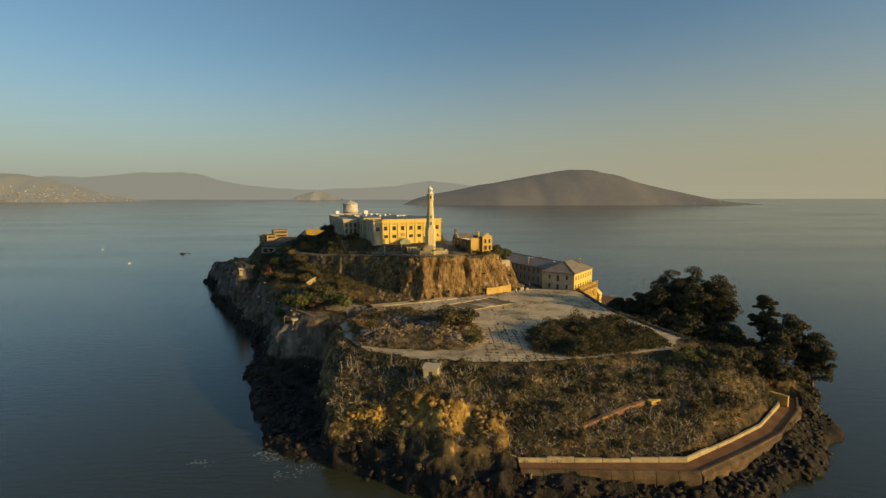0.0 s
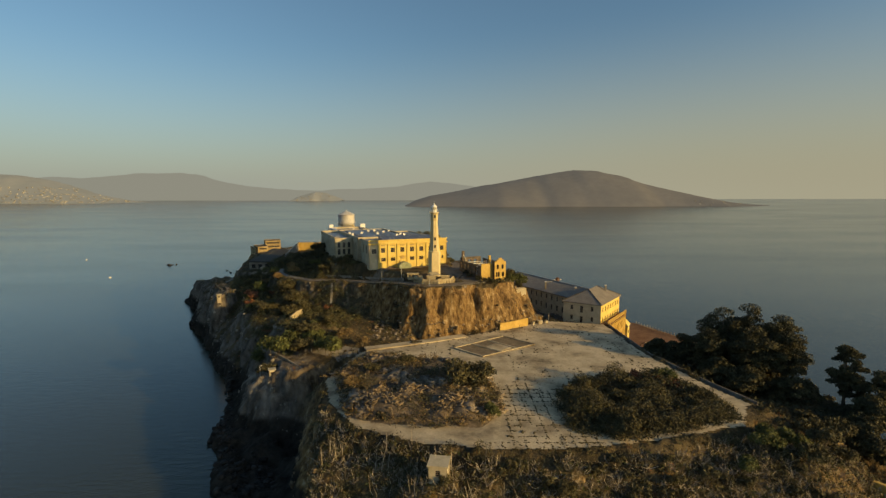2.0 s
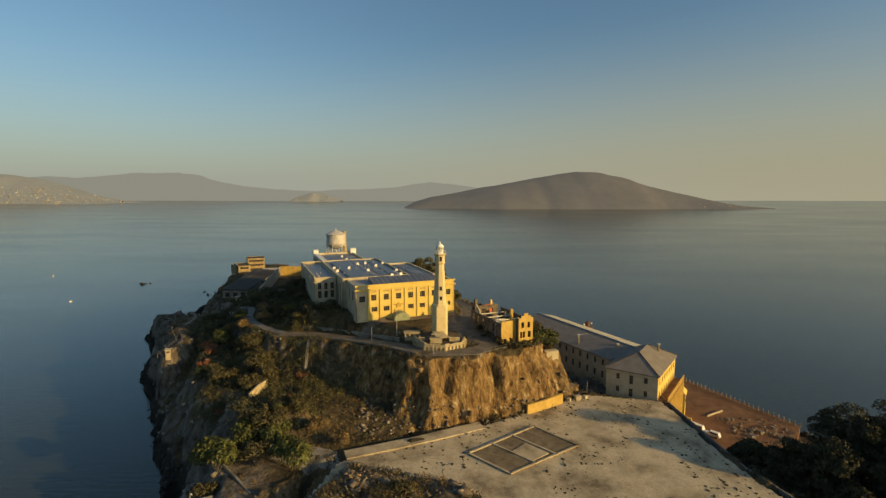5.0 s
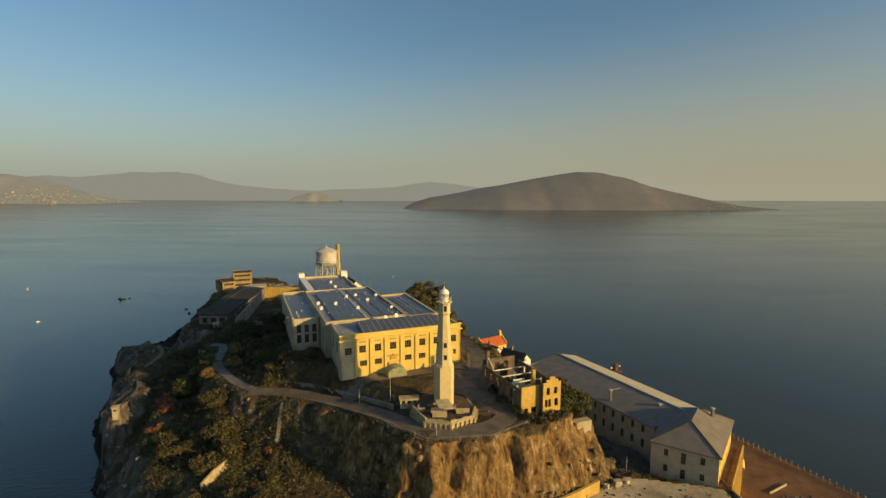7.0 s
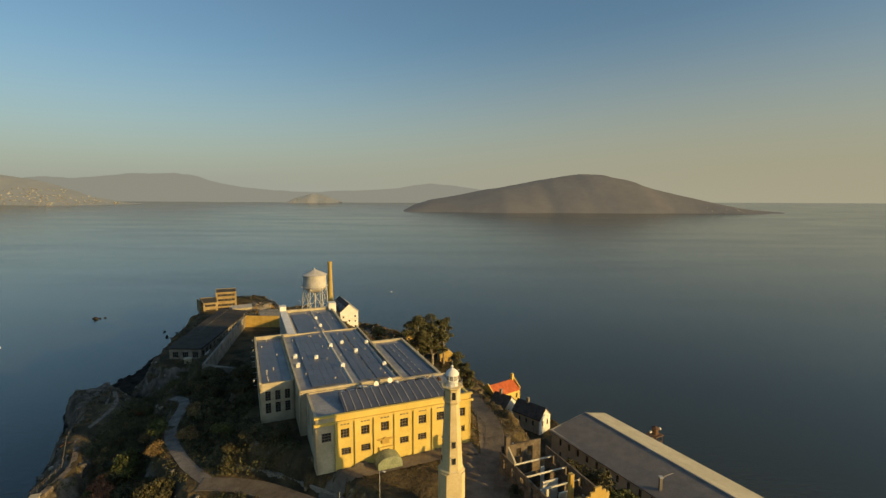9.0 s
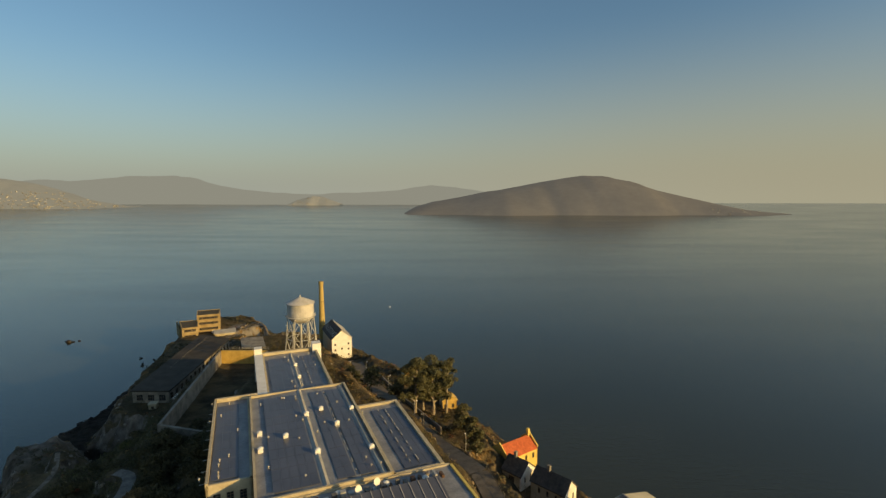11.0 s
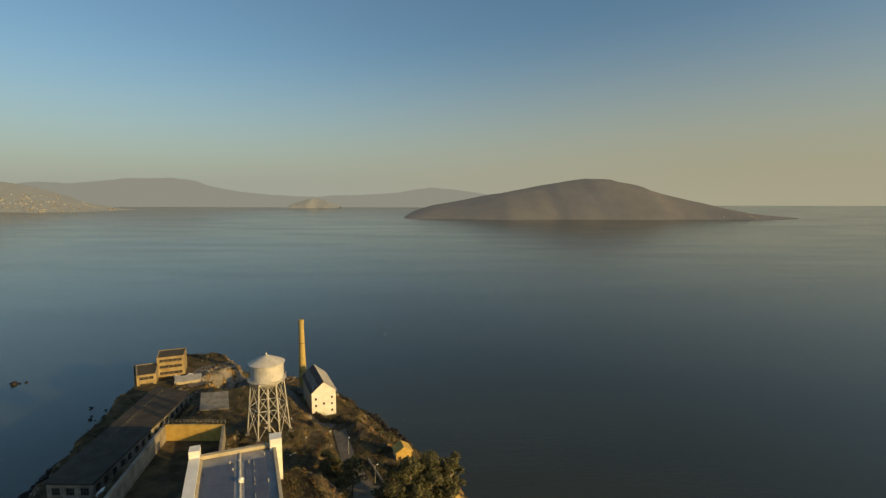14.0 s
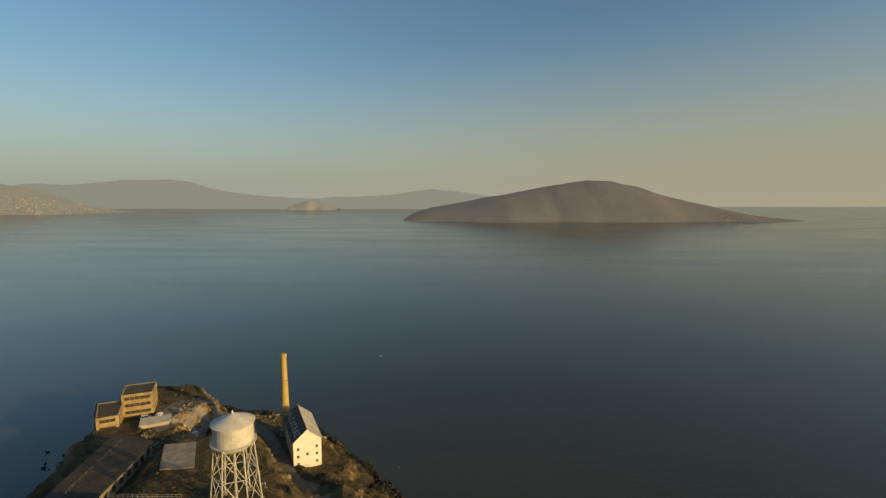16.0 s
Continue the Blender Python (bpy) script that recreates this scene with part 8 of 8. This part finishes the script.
def vehicle(x, y, z, rot, paint, label, long=4.6, tall=1.5, van=False):
    c = thing("van" if van else "car", pose(x, y, z, 0, 0, rot), label, "van" if van else "car", "parked vehicles")
    w, h = 0.9, tall
    part("body", solid(prism, [(-long / 2, -w), (long / 2 - 0.2, -w), (long / 2, -w * 0.7), (long / 2, w * 0.7), (long / 2 - 0.2, w), (-long / 2, w)], 0.35, 0.35 + h * 0.5), paint, c)
    k = long * (0.42 if van else 0.22)
    bm = bmesh.new()
    vs = box(bm, -long / 2 + 0.15, k, -w * 0.94, w * 0.94, 0.35 + h * 0.5, 0.35 + h)
    for v in vs[4:]:
        v.co.x *= 0.88
        v.co.y *= 0.86
    part("cabin", bm, paint, c)
    part("windscreen", solid(prism, [(k - 0.05, -w * 0.8), (k + 0.04, -w * 0.8), (k + 0.04, w * 0.8), (k - 0.05, w * 0.8)], 0.4 + h * 0.52, 0.35 + h * 0.9), M_GLASS, c)
    for s in (-1, 1):
        part("side_window", solid(box, -long / 2 + 0.5, k - 0.3, s * w * 0.93 - 0.02, s * w * 0.93 + 0.02, 0.4 + h * 0.55, 0.35 + h * 0.88), M_GLASS, c)
        for f in (-0.31, 0.31):
            part("wheel", solid(tube, (f * long, s * w - 0.1, 0.35), (f * long, s * w + 0.1, 0.35), 0.35, sides=12), M_TYRE, c)
    return c


M_CAR_G = material("grey_car_paint", (0.12, 0.12, 0.13), (0.18, 0.18, 0.19), 0.4, 2.0, 0.5, 0.0)
vehicle(79.5, 250.5, 5.2, 130, M_CAR_W, "white parked truck by the barracks stair", 6.0, 2.4, True)
vehicle(82.5, 246.5, 5.2, 125, M_CAR_W, "white parked van on the dock", 5.2, 2.2, True)
vehicle(86.0, 242.5, 5.2, 130, M_CAR_W, "white parked car on the dock")
for k, (x, y) in enumerate(((-163, 508), (-160, 503), (-158, 511), (-155.5, 506), (-151, 516), (-146, 509), (-141, 512))):
    vehicle(x, y, ground_z(x, y) + 0.05, 20 + 37 * k, M_CAR_W if k % 3 != 1 else M_CAR_G, "pale parked car beside the workshop building" if k % 3 != 1 else "grey parked car beside the workshop building")

rng = random.Random(9)
for k in range(26):
    f = k / 25
    x, y = 121 - 19.5 * f, 249 + 42 * f
    b = thing("bollard", pose(x - 0.8, y, 5.2, 0, 0, 0), "weathered grey dock post at the water's edge", "post", "dock posts")
    part("post", solid(lathe, [(0.22, 0), (0.2, 1.3), (0.26, 1.35), (0.22, 1.55)], 8), M_CONC, b)
for k in range(18):
    x, y = rng.uniform(96, 113), rng.uniform(238, 256)
    if outside([(80, 226), (112, 239), (121, 250), (102, 292)], np.array([x]), np.array([y]))[0] > -1:
        continue
    b = thing("crate", pose(x, y, 5.2, 0, 0, rng.uniform(0, 90)), "old timber crate among dock lumber", "crate", "dock crates")
    s = rng.uniform(0.3, 0.8)
    part("box", solid(box, -s, s, -s * 0.7, s * 0.7, 0, s), rng.choice([M_CONC, M_RUST, M_PALE, M_STEEL]), b)
    part("lid", solid(box, -s * 1.05, s * 1.05, -s * 0.75, s * 0.75, s, s + 0.08), M_CONC_DARK, b)
kerb = thing("dock_kerb", pose(0, 0, 0), "low yellow-topped kerb wall on the dock", "wall")
part("kerb", solid(run_wall, (92, 257), (100, 261.4), 5.2, 5.8, 0.35), M_CREAM_OLD_SHADE, kerb)
stairs = thing("outer_stair", pose(76.5, 250.5, 0, 0, 0, 54), "cream outer stair flight at the barracks corner", "stair")
for k in range(9):
    part("step", solid(box, k * 0.5, k * 0.5 + 0.52, -5.5, -3.6, 4.6, 9.2 - k * 0.45), M_CREAM, stairs)

# ---- poles, lamps, fences ----
def pole(x, y, high, lab="thin grey lamp pole beside the road", arm=True):
    z = ground_z(x, y)
    p = thing("lamp_pole", pose(x, y, z, 0, 0, (x * 53) % 360), lab, "pole", "poles on the island")
    part("shaft", solid(tube, (0, 0, -0.8), (0, 0, high), 0.10, 0.06, 6), M_STEEL, p)
    if arm:
        a = part("arm", solid(tube, (0, 0, high), (1.0, 0, high + 0.2), 0.05, sides=5), M_STEEL, p)
        part("lamp_head", solid(box, 0.8, 1.4, -0.14, 0.14, high + 0.12, high + 0.28), M_WHITE, a)


for x, y, h in ((-20.9, 247.4, 9.0), (-30, 251, 4.5), (-8, 229, 3.5), (12, 243, 5.5), (8, 262, 5.5), (-20, 362, 6), (-33, 392, 6), (-46, 412, 6), (-2, 330, 6), (-16, 352, 5), (-105, 480, 6), (44, 246, 4.5), (-62, 188, 5), (-50, 206, 5)):
    pole(x, y, h, arm=h > 4.6)


def fence(pts, high, gap, label):
    f = thing("fence", pose(0, 0, 0), label, "fence")
    posts = []
    for a, b in zip(pts, pts[1:]):
        n = max(1, int((Vector(b) - Vector(a)).length / gap))
        posts += [Vector(a).lerp(Vector(b), k / n) for k in range(n)]
    posts.append(Vector(pts[-1]))
    posts = [Vector((p.x, p.y, max(ground_z(p.x, p.y), p.z))) for p in posts]
    for p in posts:
        part("post", solid(tube, p - Vector((0, 0, 0.6)), p + Vector((0, 0, high)), 0.05, sides=5), M_CONC_DARK, f)
    for k in (0.5, 0.98):
        for a, b in zip(posts, posts[1:]):
            part("rail", solid(tube, a + Vector((0, 0, high * k)), b + Vector((0, 0, high * k)), 0.03, sides=4), M_CONC_DARK, f)


fence([(-115.2, 268, 24), (-117.5, 286, 24), (-129, 303, 24), (-139, 325, 24)], 1.3, 2.5, "grey post-and-rail fence on the cliff walk")
fence([(-20, 233.6, 37.5), (-10, 225.6, 37.9), (5, 227.4, 37.9), (15, 235, 37.9)], 1.5, 2.5, "thin grey railing along the cliff-top road")
fence([(7, 265, 38.6), (8.5, 285, 38), (3, 314, 36)], 1.4, 2.5, "grey railing beside the summit road")
fence([(14, 332, 20), (24, 318, 20), (31, 306, 19)], 1.3, 2.0, "white railing above the eastern houses")
fence([(-100, 333, 30.4), (-103, 345, 30)], 1.3, 2.5, "grey railing at the head of the path")
fence([(-144, 420, 25), (-150, 470, 25)], 1.0, 4.0, "thin railing along the long flat roof")

# debris and gear under the water tower
for k in range(16):
    x, y = rng.uniform(-92, -64), rng.uniform(398, 432)
    b = thing("scrap_heap", pose(x, y, ground_z(x, y), 0, 0, rng.uniform(0, 90)), "rusty scrap and timber under the water tower", "scrap", "scrap by the tower")
    for _ in range(3):
        a = Vector((rng.uniform(-1, 1), rng.uniform(-1, 1), 0.1))
        part("bar", solid(tube, a, a + Vector((rng.uniform(-2, 2), rng.uniform(-1, 1), rng.uniform(0.1, 0.9))), 0.14, sides=5), rng.choice([M_RUST, M_CONC, M_PALE]), b)
b = thing("drum", pose(-66.5, 378.5, ground_z(-66.5, 378.5) + 0.0), "bright orange equipment housing behind the north wing", "housing")
part("body", solid(box, -1.0, 1.0, -1.0, 1.0, -1.0, 12.5), M_ORANGE, b)
part("lid", solid(box, -1.15, 1.15, -1.15, 1.15, 12.5, 12.8), M_RUST, b)
